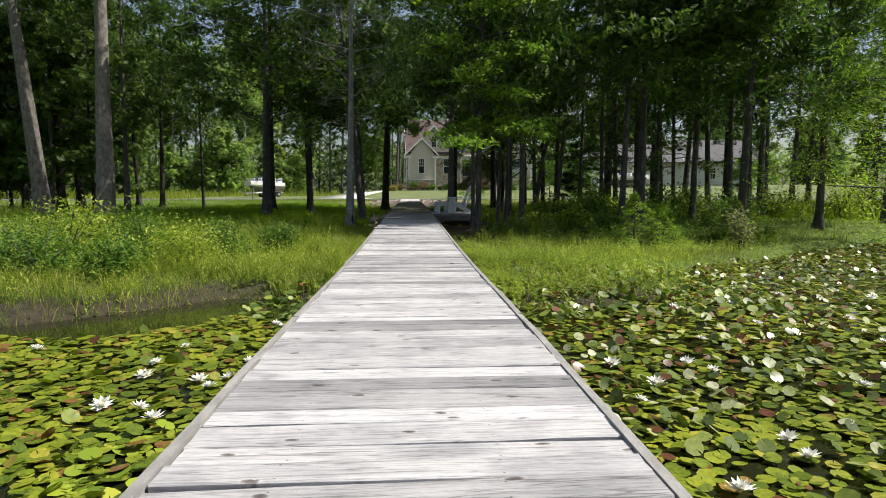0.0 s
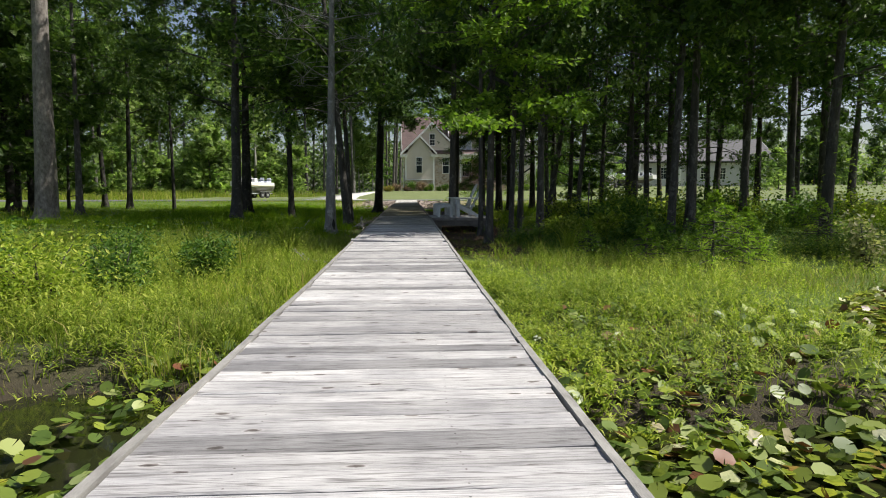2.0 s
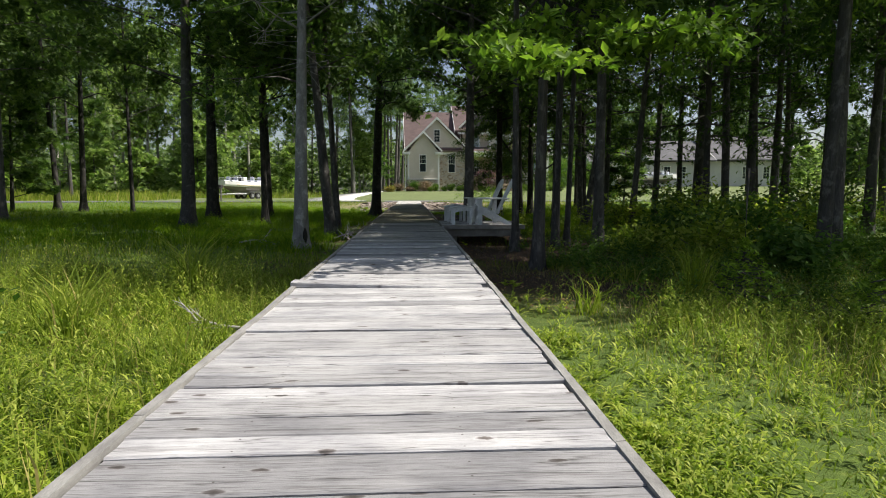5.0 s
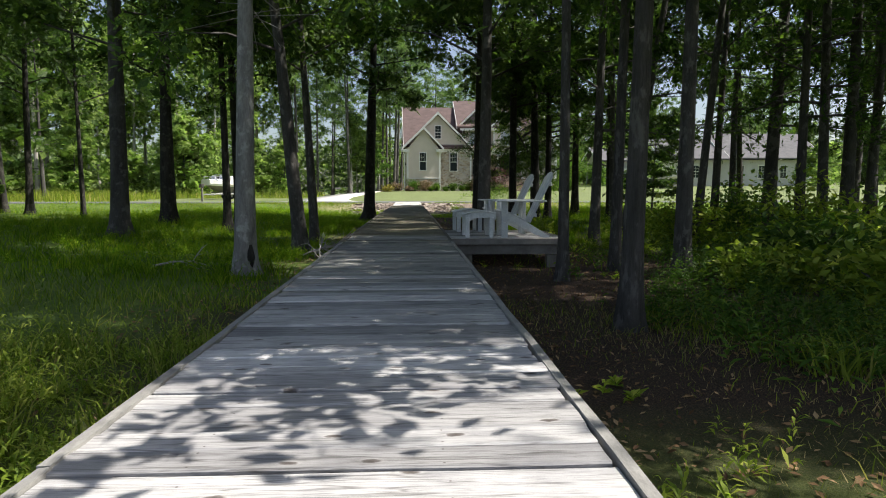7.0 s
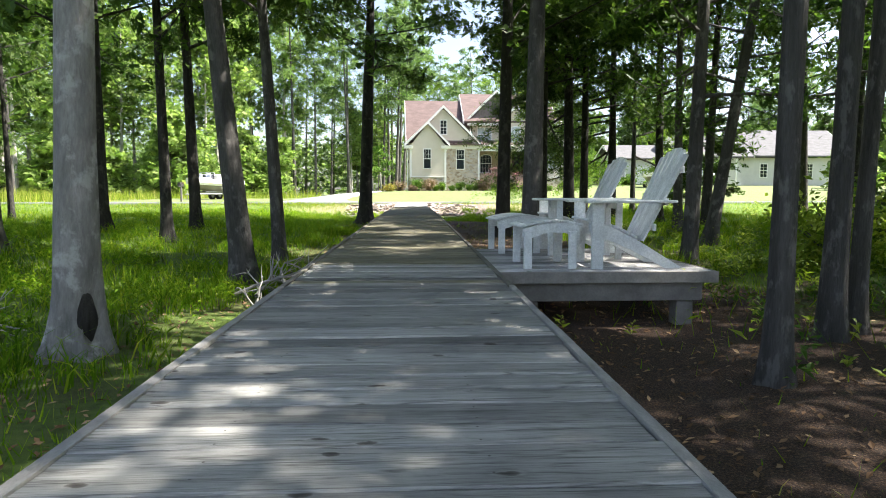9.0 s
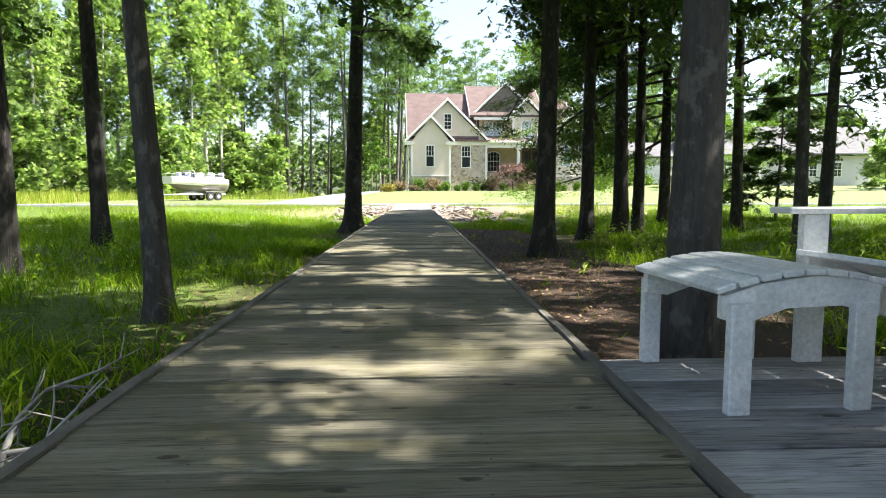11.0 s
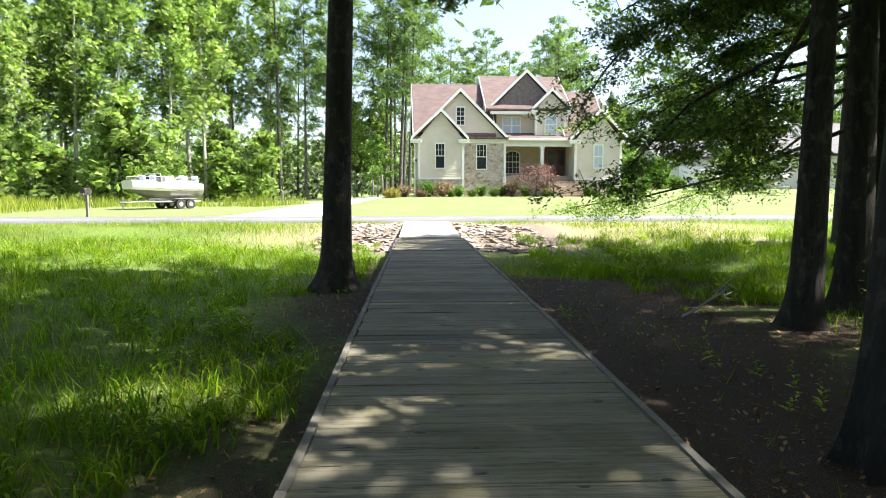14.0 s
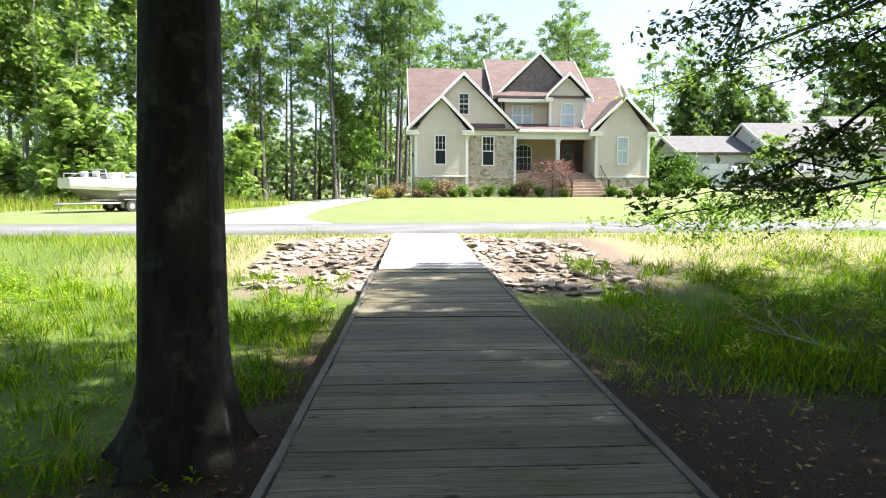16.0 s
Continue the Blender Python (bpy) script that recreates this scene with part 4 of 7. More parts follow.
mesh_part("lily_pads", quick_mesh("lily_pads", np.concatenate(far_v), np.concatenate(far_f), True), M_PAD, pond, "crowded green and rusty lily pads")
pond.children[-1]["kind"] = "stuff"


def lily(seed, size):
    """A water lily: pointed petals in three rings about yellow stamens."""
    rg = random.Random(seed)
    fl = thing("water_lily", "open white water lily flower among pads", "flower", None, "water lilies on the pond")
    bm = bmesh.new()
    for ring, (n, ln, rise) in enumerate(((9, 1.0, 18), (8, 0.85, 38), (6, 0.65, 58))):
        for k in range(n):
            a = 360 * (k + 0.5 * ring) / n + rg.uniform(-6, 6)
            m = pose(0, 0, 0.02 * size, 0, 0, a) @ pose(0, 0, 0, 0, -rise + rg.uniform(-6, 6), 0)
            w = 0.17 * size
            pts = [(0.05 * size, 0, 0), (0.5 * ln * size, -w, 0.02 * size), (ln * size, 0, 0.05 * size), (0.5 * ln * size, w, 0.02 * size), (0.5 * ln * size, 0, -0.02 * size)]
            q = [bm.verts.new(m @ Vector(p)) for p in pts]
            for t3 in ((0, 1, 4), (1, 2, 4), (2, 3, 4), (3, 0, 4)):
                bm.faces.new([q[j] for j in t3])
    part("petals", bm, M_PETAL, fl)
    bm = bmesh.new()
    for k in range(14):
        a = k * 2.4
        box(bm, -0.03 * size, 0.03 * size, -0.03 * size, 0.03 * size, 0.02 * size, 0.34 * size, pose(0.12 * size * math.cos(a), 0.12 * size * math.sin(a), 0, 12 * math.sin(a), -12 * math.cos(a), 0))
    part("stamens", bm, M_STAMEN, fl)
    return fl


LILIES = [(-3.22, 5.35), (-2.02, 4.89), (-1.96, 4.52), (-1.33, 4.46), (-1.52, 4.4), (-1.4, 4.25), (-1.96, 3.9), (-1.71, 3.86), (-1.54, 3.66),
          (-1.28, 4.88), (-1.35, 6.21), (-1.96, 5.37), (1.61, 4.66), (1.52, 3.81), (1.53, 2.61), (2.08, 2.94), (3.2, 4.01), (2.11, 3.17),
          (1.76, 4.15), (2.32, 4.43), (2.22, 4.66), (4.73, 6.24), (4.84, 7.64), (4.75, 8.6), (7.28, 10.4), (3.6, 6.03), (5.9, 7.4), (6.8, 8.9), (5.4, 9.4), (8.3, 11.2), (3.9, 7.1), (4.3, 5.2), (6.3, 6.3), (7.6, 8.1), (9.2, 10.2), (2.7, 5.4), (3.1, 6.9), (-3.9, 4.6), (-2.8, 3.4)]
flowers = [lily(1, 0.082), lily(2, 0.066)]
rng = random.Random(5)
for i, (x, y) in enumerate(LILIES):
    m = pose(x, y, WATER + 0.045, rng.gauss(0, 9), rng.gauss(0, 9), rng.uniform(0, 360))
    if i < 2:
        flowers[i].matrix_basis = m
    else:
        copy_thing(flowers[i % 2], m)

# ---- grass and weeds ----
def scatter(rg, n, x0, x1, y0, y1, crowd=1.0):
    """Places between x0 and x1 from the walk outwards, denser near it."""
    u = rg.uniform(0, 1, n) ** crowd
    return x0 + (x1 - x0) * u, rg.uniform(y0, y1, n)


def lumpy(x, y, s=0.6):
    """A slow wave from 0 to 1, for taller and barer patches."""
    return 0.5 + 0.25 * (np.sin(x * s * 1.7 + 1.3) * np.cos(y * s * 1.1) + np.sin(y * s * 2.3 + x * s * 0.9))


def litter_patch(x, y):
    """Bare leaf-strewn ground under the trees."""
    e = np.where(x > 0, np.interp(y, [14, 18, 21], [2.1, 2.5, 3.6]) + 0.6 * np.sin(y * 0.9), -1.45 + 0.4 * np.sin(y * 1.3) - 1.2 * np.exp(-((y - 29.4) / 0.7) ** 2) - 1.1 * np.exp(-((y - 38.7) / 1.9) ** 2))
    return np.where(x > 0, x < e, x > e) & (y > np.where(x > 0, 14.2 + 0.6 * np.sin(x * 3), 18.5)) & (y < 40.5)


def grass(name, seed, n, x0, x1, y0, y1, h, w, lean, label, crowd=1.0, thin=0.0, plain=False, material=None):
    rg = np.random.default_rng(seed)
    x, y = scatter(rg, n, x0, x1, y0, y1, crowd)
    k = lumpy(x, y)
    ok = (y > shore(x) - 0.15) & (rg.uniform(0, 1, n) < 0.35 + 0.9 * k) & ((y < 51.6 + 0.045 * x) | (y > 57.4 + 0.045 * x))
    ok &= ~((x < -8) & (x > -21) & (y > 57) & (y < 73))
    bare = litter_patch(x, y)
    ok &= ~bare | (rg.uniform(0, 1, n) < thin)
    ok &= ~((y > 44.3) & (y < 50.2) & (x > -3.2) & (x < 4.4)) | (rg.uniform(0, 1, n) < 0.06)
    x, y, k = x[ok], y[ok], k[ok]
    base = np.stack([x, y, land(x, y) - 0.02], 1)
    hh = rg.uniform(h[0], h[1], len(x)) * (0.35 + 1.1 * k) * np.clip((np.abs(x) - 0.5) / 2.2, 0.32, 1)
    v, f = blades(rg, base, hh, rg.uniform(w[0], w[1], len(x)), lean, plain)
    ob = mesh_part(name, quick_mesh(name, v, f), material or M_GRASS)
    return tagged(ob, label, "grass", kind="stuff")


grass("bank_grass", 31, 40000, -0.85, -15, 6.3, 20, (0.09, 0.34), (0.005, 0.011), 0.7, "tall sunlit grass on the pond bank", 1.7)
grass("bank_grass", 32, 26000, 0.85, 15, 7.0, 20, (0.10, 0.30), (0.005, 0.011), 0.7, "bright green grass on the pond bank", 1.7, 0.16)
grass("meadow_grass", 33, 95000, -0.9, -24, 19, 51.5, (0.10, 0.30), (0.007, 0.014), 0.8, "lush green grass under the trees", 1.6, 0.12, True, M_MEADOW)
grass("meadow_grass", 34, 70000, 0.9, 24, 19, 52, (0.10, 0.30), (0.007, 0.014), 0.8, "lush green grass beneath the grove", 1.6, 0.10, True, M_MEADOW)
grass("lean_grass", 39, 34000, 0.85, 7, 11.5, 20, (0.06, 0.17), (0.004, 0.008), 0.9, "thin dry grass at the edge of the shade", 1.5, 0.75, True, M_HAY)
grass("turf", 140, 18000, 0.85, 6, 7.0, 13, (0.05, 0.13), (0.006, 0.012), 0.9, "low green turf under the weeds", 1.3, 1.0, True)
grass("turf", 47, 26000, -0.85, -5, 7.4, 18, (0.04, 0.11), (0.006, 0.012), 0.9, "low yellowish turf beside the boardwalk", 1.3, 1.0, True)
grass("verge_grass", 35, 22000, -14, 14, 43, 52, (0.06, 0.16), (0.008, 0.014), 0.6, "short sunlit grass beside the road", 1.0, 1.0, True, leafy("verge_blade", [(0, (0.16, 0.19, 0.03)), (0.5, (0.30, 0.33, 0.06)), (1, (0.50, 0.43, 0.18))], 0.5, 0.2))
grass("meadow_grass", 48, 15000, 0.95, 11, 40.5, 47.5, (0.10, 0.28), (0.008, 0.015), 0.8, "bright grass at the edge of the grove", 1.1, 0.5, True, M_MEADOW)
grass("far_grass", 36, 24000, -9, -60, 58, 80, (0.35, 0.95), (0.03, 0.06), 0.4, "tall rough grass at the edge of the woods", 1.0, 1.0, True)
grass("bank_grass", 37, 9000, -15, -40, 8, 30, (0.3, 0.8), (0.02, 0.04), 0.5, "rough grass far along the bank", 1.0)
grass("bank_grass", 38, 9000, 15, 40, 15, 34, (0.3, 0.8), (0.02, 0.04), 0.5, "rough grass along the shaded bank", 1.0)


def clumps(name, seed, n, per, x0, x1, y0, y1, h, w, material, label):
    """Tufts of grass with bare gaps between them."""
    rg = np.random.default_rng(seed)
    cx, cy = scatter(rg, n, x0, x1, y0, y1, 1.3)
    ok = (rg.uniform(0, 1, n) < 0.25 + lumpy(cx, cy, 1.1)) & ~litter_patch(cx, cy)
    cx, cy = cx[ok], cy[ok]
    size = rg.uniform(h[0], h[1], len(cx))
    x = np.repeat(cx, per) + rg.normal(0, 0.07, per * len(cx))
    y = np.repeat(cy, per) + rg.normal(0, 0.07, per * len(cy))
    hh = np.repeat(size, per) * rg.uniform(0.55, 1.1, len(x))
    v, f = blades(rg, np.stack([x, y, land(x, y) - 0.02], 1), hh, rg.uniform(w[0], w[1], len(x)), 0.85)
    return tagged(mesh_part(name, quick_mesh(name, v, f), material), label, "grass", kind="stuff")


clumps("meadow_tufts", 143, 2000, 22, -1.3, -12, 21, 46, (0.12, 0.36), (0.008, 0.016), M_MEADOW, "thick tufts of lush grass under the trees")
clumps("grove_tufts", 144, 1500, 24, 2.4, 12, 26, 47, (0.12, 0.38), (0.008, 0.016), M_MEADOW, "arching tufts of grass between the trees")
clumps("bank_tufts", 145, 1100, 22, -1.2, -10, 8, 18, (0.14, 0.45), (0.006, 0.012), M_GRASS, "tufts of tall grass on the sunny bank")


def weeds(name, seed, n, x0, x1, y0, y1, h, leaf, material, label, crowd=1.5, slim=0.17, per=11):
    """Stems with pairs of leaves up them."""
    rg = np.random.default_rng(seed)
    x, y = scatter(rg, n // 14 + 1, x0, x1, y0, y1, crowd)
    tall = np.repeat(rg.uniform(0.55, 1.35, len(x)), 14)[:n]
    x, y = (np.repeat(x, 14) + rg.normal(0, 0.10, 14 * len(x)))[:n], (np.repeat(y, 14) + rg.normal(0, 0.10, 14 * len(y)))[:n]
    x = np.where(np.abs(x) < 0.82, np.sign(x0) * 0.84, x)
    ok = (rg.uniform(0, 1, len(x)) < (y - shore(x) + 0.4) / 1.9) & (~litter_patch(x, y) | (rg.uniform(0, 1, n) < 0.10)) & (rg.uniform(0, 1, n) < 0.2 + lumpy(x + 3, y + 5, 0.8))
    x, y = x[ok], y[ok]
    n = len(x)
    hh = tall[ok] * rg.uniform(h[0], h[1], n) * (0.6 + 0.7 * lumpy(x + 3, y + 5, 0.8)) * np.clip((np.abs(x) - 0.4) / 1.8, 0.35, 1)
    z = np.maximum(land(x, y), WATER)
    lx, ly = rg.normal(0, 0.16, n) * hh, rg.normal(0, 0.16, n) * hh
    vs, fs, o = [], [], 0
    for k in range(per):
        u = (k + 0.6) / per
        c = np.stack([x + lx * u, y + ly * u, z + hh * u], 1)
        a = rg.uniform(0, 2 * math.pi, n)
        d = np.stack([np.cos(a), np.sin(a), rg.uniform(0.05, 0.85, n)], 1)
        s = leaf * rg.uniform(0.6, 1.2, n) * (1.15 - 0.6 * u)
        side = np.stack([-np.sin(a), np.cos(a), np.zeros(n)], 1) * (s * slim)[:, None]
        tip = c + d * s[:, None] * 1.6
        mid = c + d * s[:, None] * 0.7 + np.array([0, 0, 0.2 * leaf])
        v = np.stack([c, mid - side, tip - np.array([0, 0, 0.15 * leaf]), mid + side], 1).reshape(-1, 3)
        vs.append(v)
        fs.append(np.arange(4 * n).reshape(n, 4) + o)
        o += 4 * n
    return tagged(mesh_part(name, quick_mesh(name, np.concatenate(vs), np.concatenate(fs)), material), label, "weeds", kind="stuff")


weeds("bank_weeds", 41, 12500, -0.85, -13, 6.6, 18, (0.14, 0.58), 0.056, M_WEED, "leafy green weeds on the pond bank")
weeds("bank_weeds", 42, 13500, 0.82, 9, 6.6, 16.0, (0.12, 0.34), 0.052, M_WEED, "bright leafy weeds beside the boardwalk", 1.4)
weeds("ground_cover", 43, 9000, -0.82, -4.0, 6.9, 17, (0.03, 0.15), 0.026, M_WEED, "low leafy ground cover at the bank", 1.2, 0.26, 5)
weeds("shore_plants", 141, 5200, -0.9, -11, 5.4, 8.4, (0.04, 0.16), 0.03, M_BUSH, "small dark plants on the muddy shore", 1.2, 0.3, 6)
weeds("grove_weeds", 44, 3000, 2.2, 20, 19, 47, (0.15, 0.6), 0.08, M_WEED, "leafy undergrowth between the trees", 1.2, 0.3, 6)
weeds("grove_undergrowth", 49, 5200, 2.3, 10, 14.6, 24, (0.16, 0.5), 0.06, M_BUSH, "dark leafy undergrowth in the shade of the grove", 1.2, 0.32, 8)
weeds("meadow_weeds", 45, 6500, -1.5, -13, 22, 46, (0.10, 0.36), 0.055, M_MEADOW_WEED, "leafy weeds in the meadow grass", 1.3, 0.28, 6)
weeds("litter_seedlings", 46, 700, 0.9, 4.5, 14, 40, (0.05, 0.22), 0.05, M_WEED, "small seedlings in the leaf litter", 1.0, 0.4)


# fallen leaves and needles beside the walk
rg = np.random.default_rng(51)
n = 9000
x = np.concatenate([rg.uniform(0.85, 4.2, n), rg.uniform(-2.6, -0.85, n // 2)])
y = rg.uniform(15.0, 41, len(x))
c = np.stack([x, y, land(x, y) + 0.012], 1)
v, f = leaf_quads(rg, c, np.full(len(x), 0.024), 0.45, 2.5)
M_DRY = leafy("dry_leaf", [(0.0, (0.10, 0.06, 0.035)), (0.6, (0.24, 0.15, 0.09)), (1.0, (0.42, 0.31, 0.20))], 0.1, 0.2, 0.8)
tagged(mesh_part("leaf_litter", quick_mesh("leaf_litter", v, f), M_DRY), "brown fallen leaves under the trees", "leaf litter", kind="stuff")


# ---- shrubs ----
def shrub(name, x, y, r, h, leaves, leaf, material, label, seed, slim=0.5, stems=7, group="", z=None, upright=False, low=0.1):
    rg = np.random.default_rng(seed)
    sh = thing(name, label, "shrub", pose(x, y, float(land(x, y)) if z is None else z), group)
    w, tips, sizes = Wood(), [], []
    for k in range(stems):
        a, q = rg.uniform(0, 6.28), r * math.sqrt(rg.uniform(0, 1)) * 0.75
        top = np.array([q * math.cos(a), q * math.sin(a), h * rg.uniform(0.55, 1.0) * (1 - 0.4 * (q / r) ** 2)])
        mid = top * np.array([0.35, 0.35, 0.5])
        w.add([(0.1 * top[0], 0.1 * top[1], -0.08), mid, top], [0.012 + 0.01 * h, 0.009 + 0.005 * h, 0.004], 5)
        for u in np.linspace(low, 1, 7):
            tips.append(top * np.array([u, u, 0]) + np.array([0, 0, top[2] * (u ** 0.85)]))
            sizes.append(r * 0.34 * (1.1 - 0.7 * u if upright else 1.0))
    mesh_part("woody_stem", w.mesh("woody_stem"), M_BARK, sh)
    k = rg.integers(0, len(tips), leaves)
    cen = np.array(tips)[k] + rg.normal(0, 1, (leaves, 3)) * np.array(sizes)[k][:, None] * np.array([0.8, 0.8, 0.5])
    cen[:, 2] = np.maximum(cen[:, 2], 0.03)
    v, f = leaf_quads(rg, cen, np.full(leaves, leaf), slim, 0.5)
    mesh_part("foliage", quick_mesh("foliage", v, f), material, sh)
    return sh


SAP = "young cypresses on the bank"
for i, (x, y, r, h, n) in enumerate(((4.15, 14.0, 0.42, 0.86, 1900), (5.05, 13.5, 0.66, 1.30, 3600), (6.2, 14.6, 0.5, 1.0, 2200), (3.5, 15.2, 0.34, 0.7, 1000), (5.8, 13.9, 0.5, 1.0, 2000), (9.4, 17.2, 0.5, 1.0, 1200))):
    sap = thing("cypress_sapling", "feathery bright green young cypress on the pond bank", "sapling", pose(x, y, float(land(x, y)), 0, 0, 70 * i), SAP)
    tm, cm = grow(60 + i, h, 0.03, 0.12, r, 40, n, 0.036, M_BARK, M_LEAF_SAP, "cone", 0.05, 0.24, 0.2, clump=0.45, puff=0.015)
    mesh_part("trunk", tm, None, sap)
    mesh_part("crown", cm, None, sap)
shrub("pale_shrub", 7.4, 13.2, 0.42, 0.95, 900, 0.04, leafy("pale_leaf", [(0, (0.10, 0.14, 0.06)), (0.6, (0.24, 0.27, 0.13)), (1, (0.45, 0.43, 0.28))]), "pale variegated shrub at the water's edge", 71)
for i, (x, y, r, h) in enumerate(((-3.6, 10.3, 0.7, 0.75), (-4.9, 11.5, 0.8, 0.8), (-6.6, 9.6, 0.9, 0.9), (-7.6, 11.4, 0.9, 0.7), (-2.7, 12.7, 0.5, 0.6), (-9.8, 12.0, 1.2, 0.8), (-8.3, 8.3, 0.7, 0.6), (-5.4, 9.2, 0.8, 0.85), (-4.3, 8.9, 0.5, 0.55), (-6.0, 11.0, 0.9, 0.95), (-3.4, 11.6, 0.55, 0.6), (-4.2, 13.2, 0.7, 0.7), (-7.0, 13.0, 1.0, 0.8))):
    shrub("weed_shrub", x, y, r, h * 1.15, 2600, 0.036, M_WEED if i % 3 == 0 else M_BUSH, "bushy green weed on the pond bank", 80 + i, 0.4, 12, "bushy weeds on the bank")
rng = random.Random(8)
# alternate shrubs have brighter leaves, in place of sun the canopy blocks
for i, (x, y, r, h) in enumerate(((5.0, 19.0, 0.8, 0.7), (6.0, 19.6, 0.9, 0.95), (7.0, 20.6, 1.0, 1.0), (5.4, 21.0, 0.8, 0.8), (4.4, 20.2, 0.6, 0.5), (5.6, 17.4, 0.7, 0.6), (6.8, 22.3, 1.0, 0.7), (8.6, 22.0, 1.2, 0.8), (7.4, 24.0, 1.2, 1.3), (9.9, 23.6, 1.4, 1.5), (6.0, 26.0, 1.0, 1.0), (11.5, 21.5, 1.4, 0.9), (14.0, 23.0, 1.5, 1.0), (8.6, 28.5, 1.2, 1.1), (16.5, 22.5, 1.7, 1.6), (19.0, 24.5, 1.8, 1.6), (12.5, 26.5, 1.4, 1.2))):
    shrub("undergrowth_shrub", x, y, r, h, 1900, 0.06, M_BUSH if i % 2 else M_WEED, "leafy shrub in the shade of the grove", 100 + i, 0.5, 14, "shrubs in the grove")
# arching tufts beside the walk
for i, (x, y, h, n) in enumerate(((1.8, 14.8, 0.52, 46), (3.33, 29.5, 0.6, 90), (2.9, 16.9, 0.4, 40), (-2.2, 15.9, 0.9, 140), (-3.0, 13.2, 1.0, 160), (-2.6, 14.2, 0.8, 120), (3.4, 16.0, 0.8, 140), (-5.6, 13.6, 0.9, 160))):
    rg = np.random.default_rng(130 + i)
    base = np.stack([rg.normal(0, 0.08, n), rg.normal(0, 0.08, n), np.full(n, -0.03)], 1)
    v, f = blades(rg, base, rg.uniform(0.5, 1.1, n) * h, rg.uniform(0.010, 0.018, n), 0.75)
    tuft = tagged(mesh_part("grass_tuft", quick_mesh("grass_tuft", v, f), M_MEADOW if y > 20 else M_GRASS), "arching tuft of long green grass", "grass", "grass tufts by the walk")
    tuft.matrix_basis = pose(x, y, float(land(x, y)))

# ---- houses ----
def stone_wall_material():
    m, t, b, _ = nodes_of("field_stone")
    v = coords(t, (1, 1, 1.5))
    vo = t.nodes.new("ShaderNodeTexVoronoi")
    vo.inputs["Scale"].default_value = 4.2
    t.links.new(v, vo.inputs["Vector"])
    ed = t.nodes.new("ShaderNodeTexVoronoi")
    ed.feature = "DISTANCE_TO_EDGE"
    ed.inputs["Scale"].default_value = 4.2
    t.links.new(v, ed.inputs["Vector"])
    sep = t.nodes.new("ShaderNodeSeparateColor")
    t.links.new(vo.outputs["Color"], sep.inputs["Color"])
    col = ramp(t, sep.outputs["Red"], [(0.0, (0.30, 0.23, 0.17)), (0.4, (0.48, 0.40, 0.31)), (0.7, (0.58, 0.52, 0.44)), (1.0, (0.40, 0.36, 0.33))])
    col = mixed(t, "MIX", ramp(t, ed.outputs["Distance"], [(0.02, (1, 1, 1)), (0.05, (0, 0, 0))]), col, (0.52, 0.49, 0.44))
    col = mixed(t, "MULTIPLY", 0.6, col, ramp(t, noise_of(t, v, 30, 5), [(0.3, (0.75,) * 3), (0.7, (1.1,) * 3)]))
    t.links.new(col, b.inputs["Base Color"])
    b.inputs["Roughness"].default_value = 0.9
    bumped(t, b, ramp(t, ed.outputs["Distance"], [(0.0, (0, 0, 0)), (0.12, (1, 1, 1))]), 0.8, 0.03)
    return m


M_WALLSTONE = stone_wall_material()
M_SIDING = surf("tan_siding", (0.62, 0.56, 0.47), (0.68, 0.62, 0.53), 1.2, 0.7, 0.15, fine=70, grit=0.1)
M_SIDING_GREY = surf("grey_siding", (0.52, 0.52, 0.50), (0.58, 0.58, 0.55), 1.2, 0.7, 0.15, fine=70, grit=0.1)
M_SHAKE = surf("dark_shakes", (0.14, 0.115, 0.115), (0.24, 0.20, 0.20), 4, 0.85, 0.6, 0.02, fine=24, grit=0.4)
M_ROOF = surf("brown_shingles", (0.10, 0.070, 0.066), (0.155, 0.106, 0.10), 1.4, 0.9, 0.5, 0.01, fine=26, grit=0.35, stretch=(1, 2, 2))
M_ROOF_GREY = surf("grey_shingles", (0.095, 0.093, 0.098), (0.15, 0.147, 0.155), 1.4, 0.9, 0.5, 0.01, fine=26, grit=0.3, stretch=(1, 2, 2))
M_TRIM = surf("white_trim", (0.74, 0.74, 0.72), (0.82, 0.82, 0.80), 2, 0.5, 0.08, fine=60, grit=0.06)
M_DOOR = surf("mahogany_door", (0.07, 0.025, 0.018), (0.13, 0.05, 0.035), 4, 0.4, 0.2, fine=40, stretch=(6, 6, 1))
M_IRON = surf("dark_iron", (0.03, 0.028, 0.026), (0.06, 0.055, 0.05), 8, 0.5, 0.2)
M_BRICK = surf("porch_brick", (0.30, 0.22, 0.165), (0.46, 0.37, 0.29), 9, 0.9, 0.4, fine=30, grit=0.4)
M_SHADE_GLASS, t, b, _ = nodes_of("window_glass")
b.inputs["Base Color"].default_value = (0.025, 0.032, 0.038, 1)
b.inputs["Roughness"].default_value = 0.05
b.inputs["Specular IOR Level"].default_value = 0.8
M_BLIND = surf("window_blind", (0.42, 0.50, 0.56), (0.52, 0.60, 0.66), 3, 0.35, 0.1, stretch=(1, 1, 12), coat=0.6)


